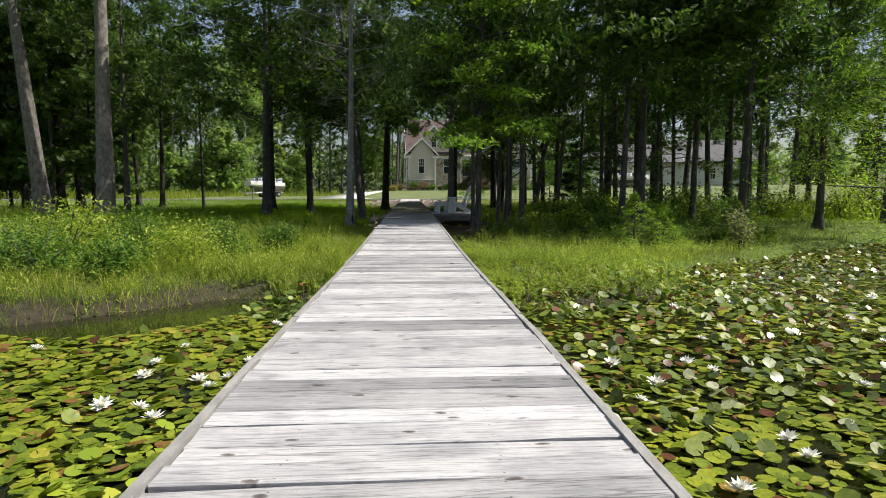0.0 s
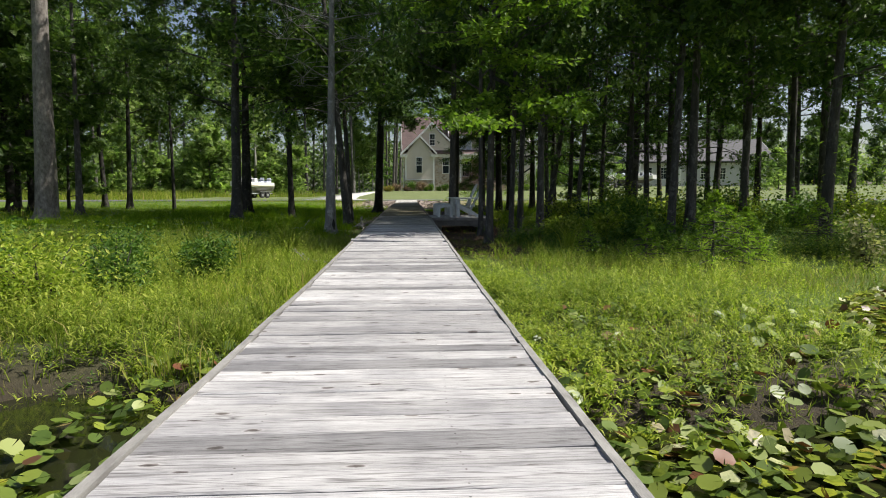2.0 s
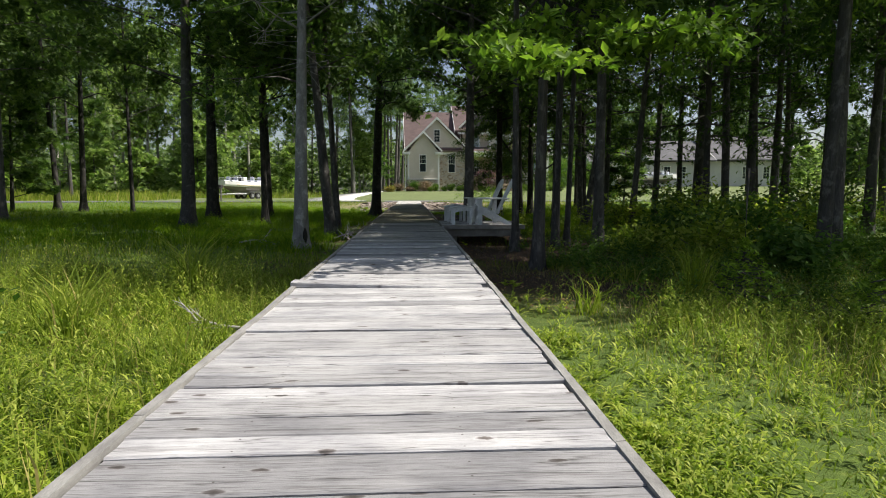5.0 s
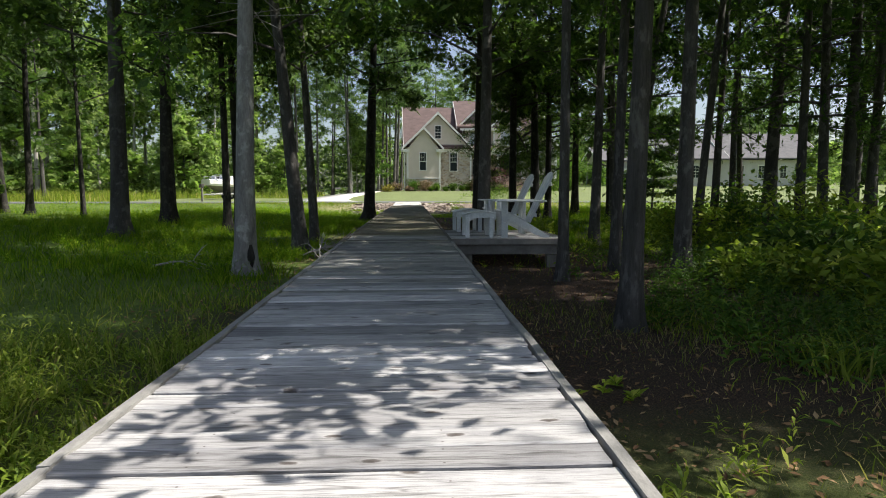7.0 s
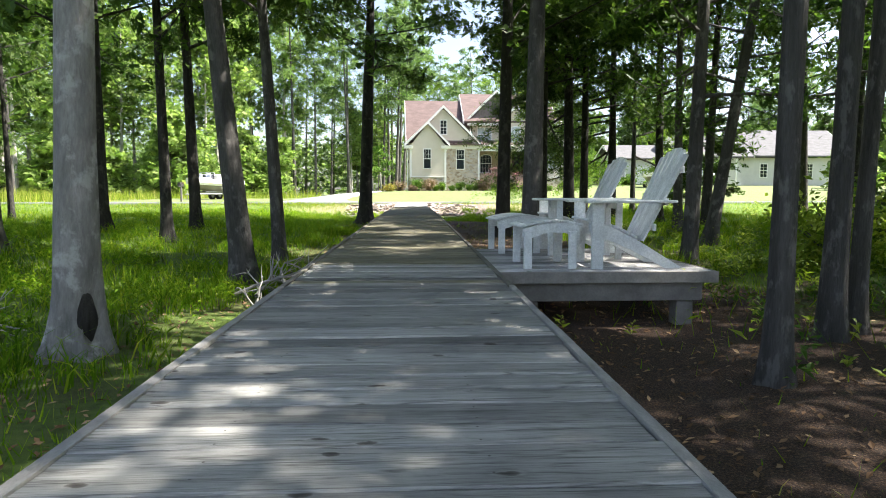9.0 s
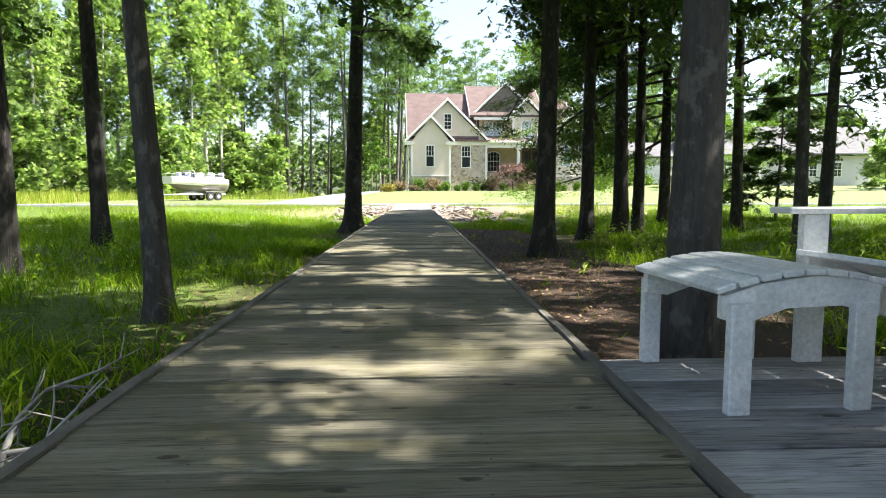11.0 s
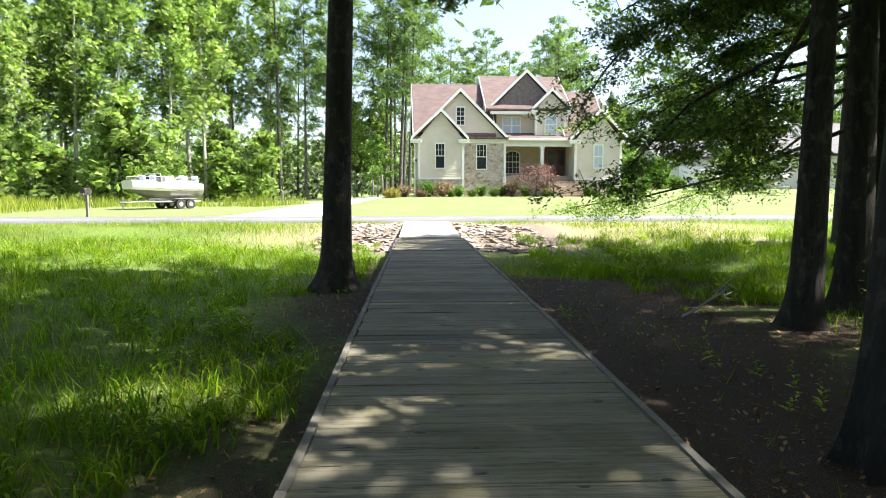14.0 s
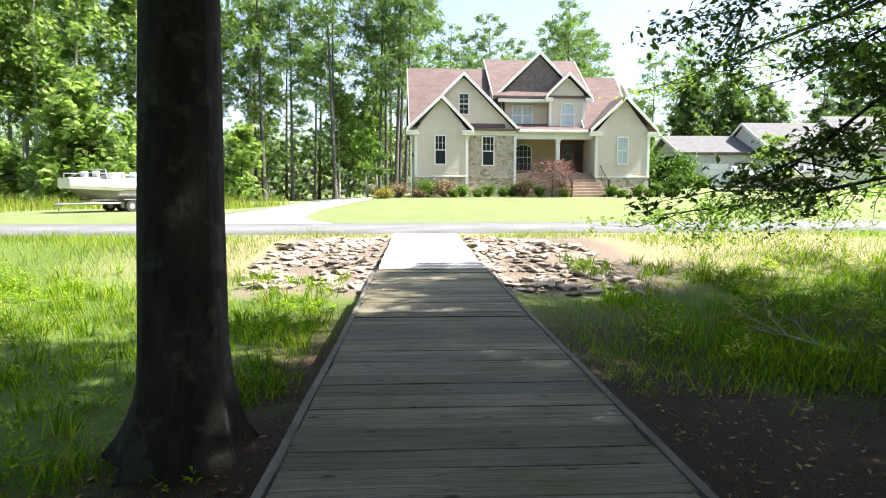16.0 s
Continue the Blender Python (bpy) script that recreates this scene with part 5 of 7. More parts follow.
def lap_wall(name, left, right, z0, z1, y, material, parent, lap=0.17, label=""):
    """Lapped boards on a wall that faces -y; left and right give its edges at a height."""
    bm = bmesh.new()
    z, last = z0, None
    while z < z1 - 0.02:
        e = min(z + lap, z1)
        a0, a1, c0, c1 = left(z), left(e), right(z), right(e)
        if c0 - a0 < 0.04:
            break
        q = [bm.verts.new(p) for p in ((a0, y - 0.03, z), (c0, y - 0.03, z), (max(c1, a1 + 0.01), y, e), (a1, y, e))]
        bm.faces.new(q)
        if last:
            bm.faces.new((q[1], q[0], last[3], last[2]))
        last, z = q, e
    # backing
    n = [(left(z0), z0), (right(z0), z0), (right(z1), z1), (left(z1), z1)]
    prism(bm, n, y + 0.004, y + 0.16)
    return part(name, bm, material, parent, label)


def side_wall(name, x, face, y0, y1, z0, z1, material, parent, lap=0.17):
    """Lapped boards on a wall at x that faces -x or +x."""
    bm = bmesh.new()
    z, last = z0, None
    while z < z1 - 0.02:
        e = min(z + lap, z1)
        q = [bm.verts.new(p) for p in ((x + face * 0.03, y0, z), (x + face * 0.03, y1, z), (x, y1, e), (x, y0, e))]
        bm.faces.new(q)
        if last:
            bm.faces.new((q[1], q[0], last[3], last[2]))
        last, z = q, e
    a, c = sorted((x - face * 0.004, x - face * 0.16))
    box(bm, a, c, y0, y1, z0, z1)
    bmesh.ops.recalc_face_normals(bm, faces=bm.faces)
    return part(name, bm, material, parent)


def gable_roof(parent, xl, xa, xr, zl, za, zr, y0, y1, material, trim, thick=0.14, returns=0.75):
    """A roof whose ridge runs along y, with white rakes and eave returns at its front."""
    for x, z in ((xl, zl), (xr, zr)):
        bm = bmesh.new()
        prism(bm, [(x, z), (xa, za), (xa, za + thick), (x, z + thick)] if x < xa else [(xa, za), (x, z), (x, z + thick), (xa, za + thick)], y0 + 0.03, y1)
        roof = part("roof", bm, material, parent)
        bm = bmesh.new()
        w = 0.11
        prism(bm, [(x, z - w * 0.7), (xa, za - w), (xa, za + thick + 0.02), (x, z + thick + 0.02)], y0 - 0.03, y0 + 0.027)
        part("rake_board", bm, trim, roof, "white rake board")
        if returns:
            s = 1 if x < xa else -1
            a, c = sorted((x - 0.05 * s, x + returns * s))
            bm = bmesh.new()
            box(bm, a, c, y0 - 0.06, y0 + 0.3, z - 0.30, z - 0.10, None, 0.02)
            box(bm, a, c, y0 - 0.10, y0 + 0.32, z - 0.10, z - 0.03)
            part("eave_return", bm, trim, roof, "white eave return")


def cross_roof(parent, x0, x1, yf, zf, ya, za, yb, zb, material, trim, thick=0.14):
    """A roof whose ridge runs along x."""
    turned = Matrix(((0, 1, 0, 0), (1, 0, 0, 0), (0, 0, 1, 0), (0, 0, 0, 1)))
    for pts in ([(yf, zf), (ya, za), (ya, za + thick), (yf, zf + thick)], [(ya, za), (yb, zb), (yb, zb + thick), (ya, za + thick)]):
        bm = bmesh.new()
        prism(bm, pts, x0, x1)
        bmesh.ops.transform(bm, matrix=turned, verts=bm.verts)
        bmesh.ops.recalc_face_normals(bm, faces=bm.faces)
        part("roof", bm, material, parent)
    for x in (x0, x1):
        bm = bmesh.new()
        prism(bm, [(yf, zf - 0.12), (ya, za - 0.16), (yb, zb - 0.12), (yb, zb + thick + 0.01), (ya, za + thick + 0.01), (yf, zf + thick + 0.01)], x - 0.018, x + 0.018)
        bmesh.ops.transform(bm, matrix=turned, verts=bm.verts)
        bmesh.ops.recalc_face_normals(bm, faces=bm.faces)
        part("rake_board", bm, trim, parent)


def end_wall(parent, x, y0, y1, ya, z0, za, zside, material):
    """A gable end that faces sideways."""
    bm = bmesh.new()
    prism(bm, [(y0, z0), (y1, z0), (y1, zside), (ya, za), (y0, zside)], x, x + 0.15)
    turned = Matrix(((0, 1, 0, 0), (1, 0, 0, 0), (0, 0, 1, 0), (0, 0, 0, 1)))
    bmesh.ops.transform(bm, matrix=turned, verts=bm.verts)
    bmesh.ops.recalc_face_normals(bm, faces=bm.faces)
    part("end_wall", bm, material, parent)


def window(parent, x0, x1, z0, z1, y, cols=2, rows=2, arch=0.0, glass=None, lower=True, trim=None):
    """A sash window in a wall that faces -y: casing, sashes, glazing bars, a sill and panes."""
    trim = trim or M_TRIM
    w = 0.07
    bm = bmesh.new()
    top = z1 - arch
    box(bm, x0, x0 + w, y - 0.10, y + 0.05, z0, top)
    box(bm, x1 - w, x1, y - 0.10, y + 0.05, z0, top)
    box(bm, x0, x1, y - 0.11, y + 0.05, z0 - w, z0)
    if arch:
        n = 10
        cx, rx = (x0 + x1) / 2, (x1 - x0) / 2
        outer = [(cx + rx * math.cos(math.pi * k / n), top + arch * math.sin(math.pi * k / n)) for k in range(n + 1)]
        inner = [(cx + (rx - w) * math.cos(math.pi * k / n), top + (arch - w) * math.sin(math.pi * k / n)) for k in range(n + 1)]
        for k in range(n):
            prism(bm, [outer[k], outer[k + 1], inner[k + 1], inner[k]], y - 0.10, y + 0.05)
    else:
        box(bm, x0, x1, y - 0.11, y + 0.05, z1, z1 + w * 1.2)
    win = part("window", bm, trim, parent)
    bm = bmesh.new()
    if arch:
        prism(bm, [(x0 + w, z0), (x1 - w, z0)] + inner, y - 0.045, y + 0.02)
    else:
        box(bm, x0 + w, x1 - w, y - 0.045, y + 0.02, z0, z1)
    part("pane", bm, glass or M_SHADE_GLASS, win)
    bm = bmesh.new()
    mid = z0 + (z1 - z0) * 0.5
    box(bm, x0 + w, x1 - w, y - 0.085, y - 0.048, mid - 0.03, mid + 0.03)
    lo = z0 if lower else mid
    for k in range(1, cols):
        x = x0 + (x1 - x0) * k / cols
        box(bm, x - 0.011, x + 0.011, y - 0.075, y - 0.048, lo, z1 - arch * 0.15 - 0.02)
    for k in range(1, rows * 2):
        z = z0 + (z1 - z0) * k / (rows * 2)
        if z > lo and k != rows:
            box(bm, x0 + w, x1 - w, y - 0.075, y - 0.048, z - 0.011, z + 0.011)
    part("sash_bars", bm, trim, win)
    return win


house = thing("house", "two-storey house with tan siding, stone base and red-brown roof", "house", pose(0, 75.1, 0.8, 0, 0, 2.0) @ Matrix.Diagonal((1.012, 1, 1.005, 1)))
# left bay with its small gable
boxed("stone_base", -0.15, 3.05, -0.05, 2.0, -0.5, 1.30, M_WALLSTONE, house)
boxed("base_ledge", -0.2, 3.1, -0.09, 0.05, 1.30, 1.38, M_TRIM, house)
lap_wall("front_wall", lambda z: max(-0.15, -0.15 + (z - 4.25) * 0.80), lambda z: min(3.05, 3.05 - (z - 4.25) * 0.82), 1.38, 6.1, 0.0, M_SIDING, house)
gable_roof(house, -0.72, 1.43, 3.42, 4.22, 6.28, 4.22, -0.35, 3.5, M_ROOF, M_TRIM)
for x in (-0.15, 3.05):
    boxed("corner_board", x - 0.09, x + 0.09, -0.06, 0.10, 1.38 if x < 1 else 0.1, 4.25, M_TRIM, house)
window(house, 1.0, 1.75, 2.14, 3.86, 0.0, 3, 2, lower=False)
side_wall("side_wall", -0.15, -1, 0.02, 9.0, 1.30, 4.2, M_SIDING, house)
boxed("stone_base", -0.2, 0.0, 2.0, 9.0, -0.5, 1.30, M_WALLSTONE, house)
# stone front under the large gable
boxed("stone_front", 3.05, 6.25, 0.78, 1.1, -0.5, 4.15, M_WALLSTONE, house)
boxed("base_ledge", 3.14, 6.3, 0.70, 0.79, 1.25, 1.34, M_WALLSTONE, house)
boxed("frieze", 3.14, 6.35, 0.66, 0.79, 4.0, 4.3, M_TRIM, house)
boxed("corner_board", 6.17, 6.34, 0.70, 1.2, 0.9, 4.0, M_TRIM, house)
bm = bmesh.new()
prism(bm, [(3.2, 4.32), (6.5, 4.32), (6.5, 4.40), (3.2, 4.40)], 0.3, 1.0)
part("ledge_roof", bm, M_ROOF, house)
lap_wall("front_wall", lambda z: 2.91 - (7.70 - z) * 1.0, lambda z: 2.91 + (7.70 - z) * 1.0, 4.40, 7.6, 0.8, M_SIDING, house)
gable_roof(house, -0.55, 2.91, 6.40, 4.36, 7.83, 4.36, 0.45, 5.2, M_ROOF, M_TRIM, returns=0)
window(house, 4.1, 4.92, 2.11, 3.88, 0.78, 3, 2, lower=False)
window(house, 2.59, 3.28, 5.35, 6.59, 0.8, 2, 2)
# main roof and its end walls
cross_roof(house, -0.55, 5.6, 0.6, 4.45, 5.2, 8.90, 9.8, 4.45, M_ROOF, M_TRIM)
end_wall(house, -0.16, 0.8, 9.4, 5.2, 4.1, 8.7, 4.5, M_SIDING)
# high middle roof with the shingled gable
cross_roof(house, 4.95, 11.55, 1.7, 6.55, 6.0, 9.75, 10.3, 6.55, M_ROOF, M_TRIM)
for x in (4.95, 11.40):
    end_wall(house, x, 2.6, 9.6, 6.0, 4.2, 9.6, 6.6, M_SIDING)
lap_wall("upper_wall", lambda z: 5.9, lambda z: 11.05, 4.6, 6.45, 2.6, M_SIDING, house)
bm = bmesh.new()
prism(bm, [(5.35, 6.62), (10.9, 6.62), (8.13, 9.40)], 2.25, 2.6)
part("shingled_gable", bm, M_SHAKE, house, "dark shake gable")
bm = bmesh.new()
for r in range(14):
    z = 6.64 + r * 0.19
    half = 2.66 * (1 - (z + 0.1 - 6.62) / 2.78)
    n = max(1, int(half * 2 / 0.24))
    for k in range(n):
        x0 = 8.13 - half + k * 2 * half / n
        box(bm, x0 + 0.01, x0 + 2 * half / n - 0.01, 2.20 + 0.012 * (k % 2), 2.25, z, z + 0.18)
part("shake_siding", bm, M_SHAKE, house)
bm = bmesh.new()
turned = Matrix(((0, 1, 0, 0), (1, 0, 0, 0), (0, 0, 1, 0), (0, 0, 0, 1)))
prism(bm, [(1.75, 6.42), (2.24, 6.95), (2.24, 7.05), (1.75, 6.52)], 5.2, 8.6)
bmesh.ops.transform(bm, matrix=turned, verts=bm.verts)
bmesh.ops.recalc_face_normals(bm, faces=bm.faces)
part("skirt_roof", bm, M_ROOF, house)
boxed("frieze", 5.3, 8.7, 1.72, 1.80, 6.28, 6.5, M_TRIM, house)
gable_roof(house, 5.10, 8.13, 11.15, 6.60, 9.57, 6.60, 2.05, 6.0, M_ROOF, M_TRIM, returns=0)
window(house, 6.35, 7.08, 4.92, 6.12, 2.58, 2, 1, glass=M_BLIND, lower=False)
window(house, 7.06, 7.79, 4.92, 6.12, 2.58, 2, 1, glass=M_BLIND, lower=False)
# small gable to its right
lap_wall("front_wall", lambda z: max(8.77, 9.97 - (7.95 - z) * 0.98), lambda z: min(11.05, 9.97 + (7.95 - z) * 0.98), 4.35, 7.85, 1.8, M_SIDING, house)
boxed("side_wall", 8.77, 8.93, 1.97, 2.6, 4.35, 6.5, M_SIDING, house)
boxed("side_wall", 10.89, 11.05, 1.97, 3.6, 4.35, 6.5, M_SIDING, house)
gable_roof(house, 8.42, 9.97, 11.52, 6.58, 8.12, 6.58, 1.45, 5.5, M_ROOF, M_TRIM, returns=0.45)
for x in (8.79, 11.03):
    boxed("corner_board", x - 0.08, x + 0.08, 1.74, 1.9, 4.4, 6.4, M_TRIM, house)
window(house, 9.46, 10.43, 4.78, 6.25, 1.8, 3, 2, arch=0.22, glass=M_BLIND)
# right wing
boxed("stone_base", 11.45, 14.95, 0.22, 2.4, -0.5, 1.30, M_WALLSTONE, house)
boxed("base_ledge", 11.40, 15.0, 0.18, 0.29, 1.30, 1.38, M_TRIM, house)
lap_wall("front_wall", lambda z: max(11.45, 11.45 + (z - 4.25) * 0.86), lambda z: min(14.9, 14.9 - (z - 4.25) * 0.78), 1.38, 6.2, 0.3, M_SIDING, house)
gable_roof(house, 10.98, 13.26, 15.42, 4.25, 6.41, 4.25, -0.05, 5.0, M_ROOF, M_TRIM)
for x in (11.47, 14.9):
    boxed("corner_board", x - 0.09, x + 0.09, 0.24, 0.4, 1.38, 4.25, M_TRIM, house)
window(house, 12.81, 13.56, 2.21, 3.85, 0.3, 2, 1, glass=M_BLIND)
cross_roof(house, 10.9, 14.3, 1.2, 4.45, 5.0, 8.40, 9.2, 4.45, M_ROOF, M_TRIM)
end_wall(house, 14.75, 0.5, 9.0, 5.0, -0.3, 8.2, 4.5, M_SIDING)
end_wall(house, 11.45, 0.5, 3.0, 1.6, 1.3, 4.4, 4.3, M_SIDING)
# porch
boxed("porch_floor", 6.25, 11.45, 0.95, 3.1, -0.4, 1.60, M_BRICK, house)
boxed("back_wall", 6.25, 11.45, 3.05, 3.25, 1.3, 4.5, surf("porch_wall", (0.42, 0.34, 0.22), (0.50, 0.41, 0.28), 2, 0.8, 0.2), house)
boxed("porch_ceiling", 6.3, 11.4, 0.9, 3.05, 4.02, 4.12, M_TRIM, house)
boxed("porch_beam", 6.3, 11.4, 0.86, 1.12, 3.80, 4.22, M_TRIM, house)
bm = bmesh.new()
prism(bm, [(0.62, 4.25), (2.6, 4.85), (2.6, 4.97), (0.62, 4.37)], 6.35, 11.45)
bmesh.ops.transform(bm, matrix=turned, verts=bm.verts)
bmesh.ops.recalc_face_normals(bm, faces=bm.faces)
part("porch_roof", bm, M_ROOF, house)
boxed("gutter", 6.4, 11.2, 0.52, 0.64, 4.20, 4.36, M_TRIM, house, bevel=0.02)
bm = bmesh.new()
box(bm, 9.00, 9.24, 0.90, 1.12, 2.44, 3.80)
box(bm, 8.94, 9.30, 0.86, 1.16, 3.66, 3.80)
part("porch_column", bm, M_TRIM, house)
boxed("column_pier", 8.86, 9.38, 0.78, 1.22, 0.9, 2.44, M_WALLSTONE, house)
win = window(house, 6.67, 7.86, 1.85, 3.63, 3.03, 4, 2, arch=0.35)
bm = bmesh.new()
n = 10
for x0, x1 in ((9.95, 10.68), (10.72, 11.40)):
    box(bm, x0, x1, 2.98, 3.05, 1.62, 3.72)
    box(bm, x0 + 0.08, x1 - 0.08, 2.95, 2.985, 1.72, 2.35)
door = part("front_door", bm, M_DOOR, house, "dark mahogany double door")
for x0, x1 in ((10.08, 10.56), (10.84, 11.28)):
    boxed("door_pane", x0, x1, 2.955, 2.978, 2.5, 3.6, M_SHADE_GLASS, door)
bm = bmesh.new()
box(bm, 9.85, 9.95, 2.93, 3.05, 1.6, 3.85)
box(bm, 9.85, 11.45, 2.93, 3.05, 3.74, 3.9)
part("door_frame", bm, M_DOOR, house)
for k in range(8):
    boxed("porch_step", 9.45, 11.7, 0.95 - 0.30 * (k + 1), 0.95 - 0.30 * k + 0.02, -0.3, 1.60 - 0.2 * (k + 1), M_BRICK, house, bevel=0.015)
for x in (9.40, 11.74):
    w = Wood()
    w.add([(x, 0.85, 2.45), (x, -1.45, 0.95)], [0.03, 0.03], 6)
    w.add([(x, 0.85, 1.75), (x, -1.45, 0.25)], [0.02, 0.02], 5)
    for k in range(9):
        yy = 0.85 - k * 0.285
        zz = 2.45 - k * 0.187
        w.add([(x, yy, zz), (x, yy, zz - 0.75)], [0.013, 0.013], 4)
    w.add([(x, -1.45, -0.05), (x, -1.45, 1.15)], [0.06, 0.06], 6)
    mesh_part("stair_rail", w.mesh("stair_rail"), M_BARK_DARK, house)
w = Wood()
w.add([(-0.28, 2.4, 3.0), (-0.28, 2.4, 2.75), (-0.28, 2.4, 2.7)], [0.03, 0.07, 0.02], 8)
mesh_part("wall_lamp", w.mesh("wall_lamp"), M_IRON, house)
for x, y in ((-0.62, -0.3), (3.35, -0.1), (15.3, 0.1)):
    w = Wood()
    w.add([(x, y, 4.15), (x * 0.9 + 0.1, y + 0.25, 3.7), (x * 0.9 + 0.1, y + 0.25, 0.1)], [0.04, 0.04, 0.04], 6)
    mesh_part("downpipe", w.mesh("downpipe"), M_TRIM, house)
boxed("core", 0.05, 14.7, 3.3, 9.3, -0.5, 4.3, M_SIDING, house)

# the neighbour's bungalow
bung = thing("bungalow", "low white bungalow with grey shingle roof and garage", "house", pose(0, 92, 1.65))
lap_wall("front_wall", lambda z: 26.0, lambda z: 36.0, -0.2, 3.2, 3.0, M_SIDING_GREY, bung)
lap_wall("front_wall", lambda z: 33.2, lambda z: 41.0, -0.2, 3.3, 0.6, M_SIDING_GREY, bung)
lap_wall("front_wall", lambda z: 41.0, lambda z: 54.0, -0.2, 3.4, 1.2, M_SIDING_GREY, bung)
boxed("side_wall", 33.05, 33.2, 0.6, 3.1, -0.2, 3.3, M_SIDING_GREY, bung)
boxed("core", 26.0, 54.0, 3.6, 10.0, -0.5, 3.2, M_SIDING_GREY, bung)
cross_roof(bung, 25.2, 35.2, 2.4, 3.25, 6.8, 5.2, 11.2, 3.25, M_ROOF_GREY, M_TRIM)
cross_roof(bung, 32.6, 42.0, -0.4, 3.35, 5.0, 6.35, 10.5, 3.35, M_ROOF_GREY, M_TRIM)
cross_roof(bung, 41.2, 55.0, 0.2, 3.5, 5.4, 7.1, 10.6, 3.5, M_ROOF_GREY, M_TRIM)
end_wall(bung, 26.0, 3.0, 10.5, 6.8, -0.2, 5.1, 3.2, M_SIDING_GREY)
end_wall(bung, 32.9, 0.6, 9.8, 5.0, 3.0, 6.2, 3.3, M_SIDING_GREY)
end_wall(bung, 41.3, 1.2, 9.8, 5.4, 3.2, 6.9, 3.4, M_SIDING_GREY)
bm = bmesh.new()
for k in range(4):
    box(bm, 27.8, 30.4, 2.88, 2.95, 0.1 + k * 0.56, 0.64 + k * 0.56, None, 0.02)
part("garage_door", bm, M_TRIM, bung, "white panelled garage door")
# solid dark panel on the wall stands for the shade inside the bay
boxed("garage_opening", 31.0, 33.0, 2.9, 2.96, 0.0, 2.4, M_IRON, bung, "dark panel for the shade in the open garage bay")
for x in (35.0, 37.2, 43.6, 46.5, 49.5):
    window(bung, x, x + 1.0, 1.0, 2.6, 0.6 if x < 41 else 1.2, 2, 2)
for x in (33.8, 36.6, 39.8):
    boxed("porch_post", x, x + 0.16, -0.25, -0.1, -0.3, 3.3, M_TRIM, bung)

# ---- boats, mailbox ----
M_GEL = surf("white_gelcoat", (0.72, 0.72, 0.70), (0.80, 0.80, 0.78), 2, 0.25, 0.05, grit=0.05, coat=0.5)
M_STRIPE = surf("tan_stripe", (0.42, 0.33, 0.20), (0.50, 0.40, 0.26), 3, 0.4, 0.05, grit=0.1)
# beige darkened by the shade under the bow, put into the colour
M_HULL = surf("shaded_beige_hull", (0.13, 0.12, 0.105), (0.18, 0.17, 0.15), 2, 0.35, 0.05, grit=0.1, coat=0.4)
M_RUBBER = surf("black_rubber", (0.02, 0.02, 0.02), (0.04, 0.04, 0.04), 8, 0.85, 0.3)
M_STEEL = surf("galvanised_steel", (0.35, 0.35, 0.36), (0.50, 0.50, 0.51), 6, 0.45, 0.2, metal=0.8)
M_COVER = surf("boat_upholstery", (0.46, 0.49, 0.60), (0.66, 0.68, 0.76), 3, 0.7, 0.2)


def hull(length, beam, depth, bow=0.55):
    """Rings of a boat hull along x, bow at -x, open on top."""
    bm = bmesh.new()
    rings = []
    for i in range(13):
        u = i / 12
        x = -length / 2 + length * u
        w = beam / 2 * min(1, (u * 1.9 + 0.02)) ** 0.6
        keel = depth * bow * max(0, 1 - u * 2.2) ** 1.6
        top = depth * (1 + 0.10 * (1 - u))
        prof = [(-w, top), (-w * 1.02, top - 0.1), (-w * 0.96, depth * 0.62 + keel * 0.3), (-w * 0.72, depth * 0.25 + keel * 0.7), (0, keel),
                (w * 0.72, depth * 0.25 + keel * 0.7), (w * 0.96, depth * 0.62 + keel * 0.3), (w * 1.02, top - 0.1), (w, top)]
        rings.append([bm.verts.new((x, yy, z)) for yy, z in prof])
    for a, c in zip(rings, rings[1:]):
        for k in range(8):
            bm.faces.new((a[k], c[k], c[k + 1], a[k + 1]))
        bm.faces.new((a[8], c[8], c[0], a[0]))
    bm.faces.new(rings[-1])
    bm.faces.new(rings[0][::-1])
    bmesh.ops.recalc_face_normals(bm, faces=bm.faces)
    return bm


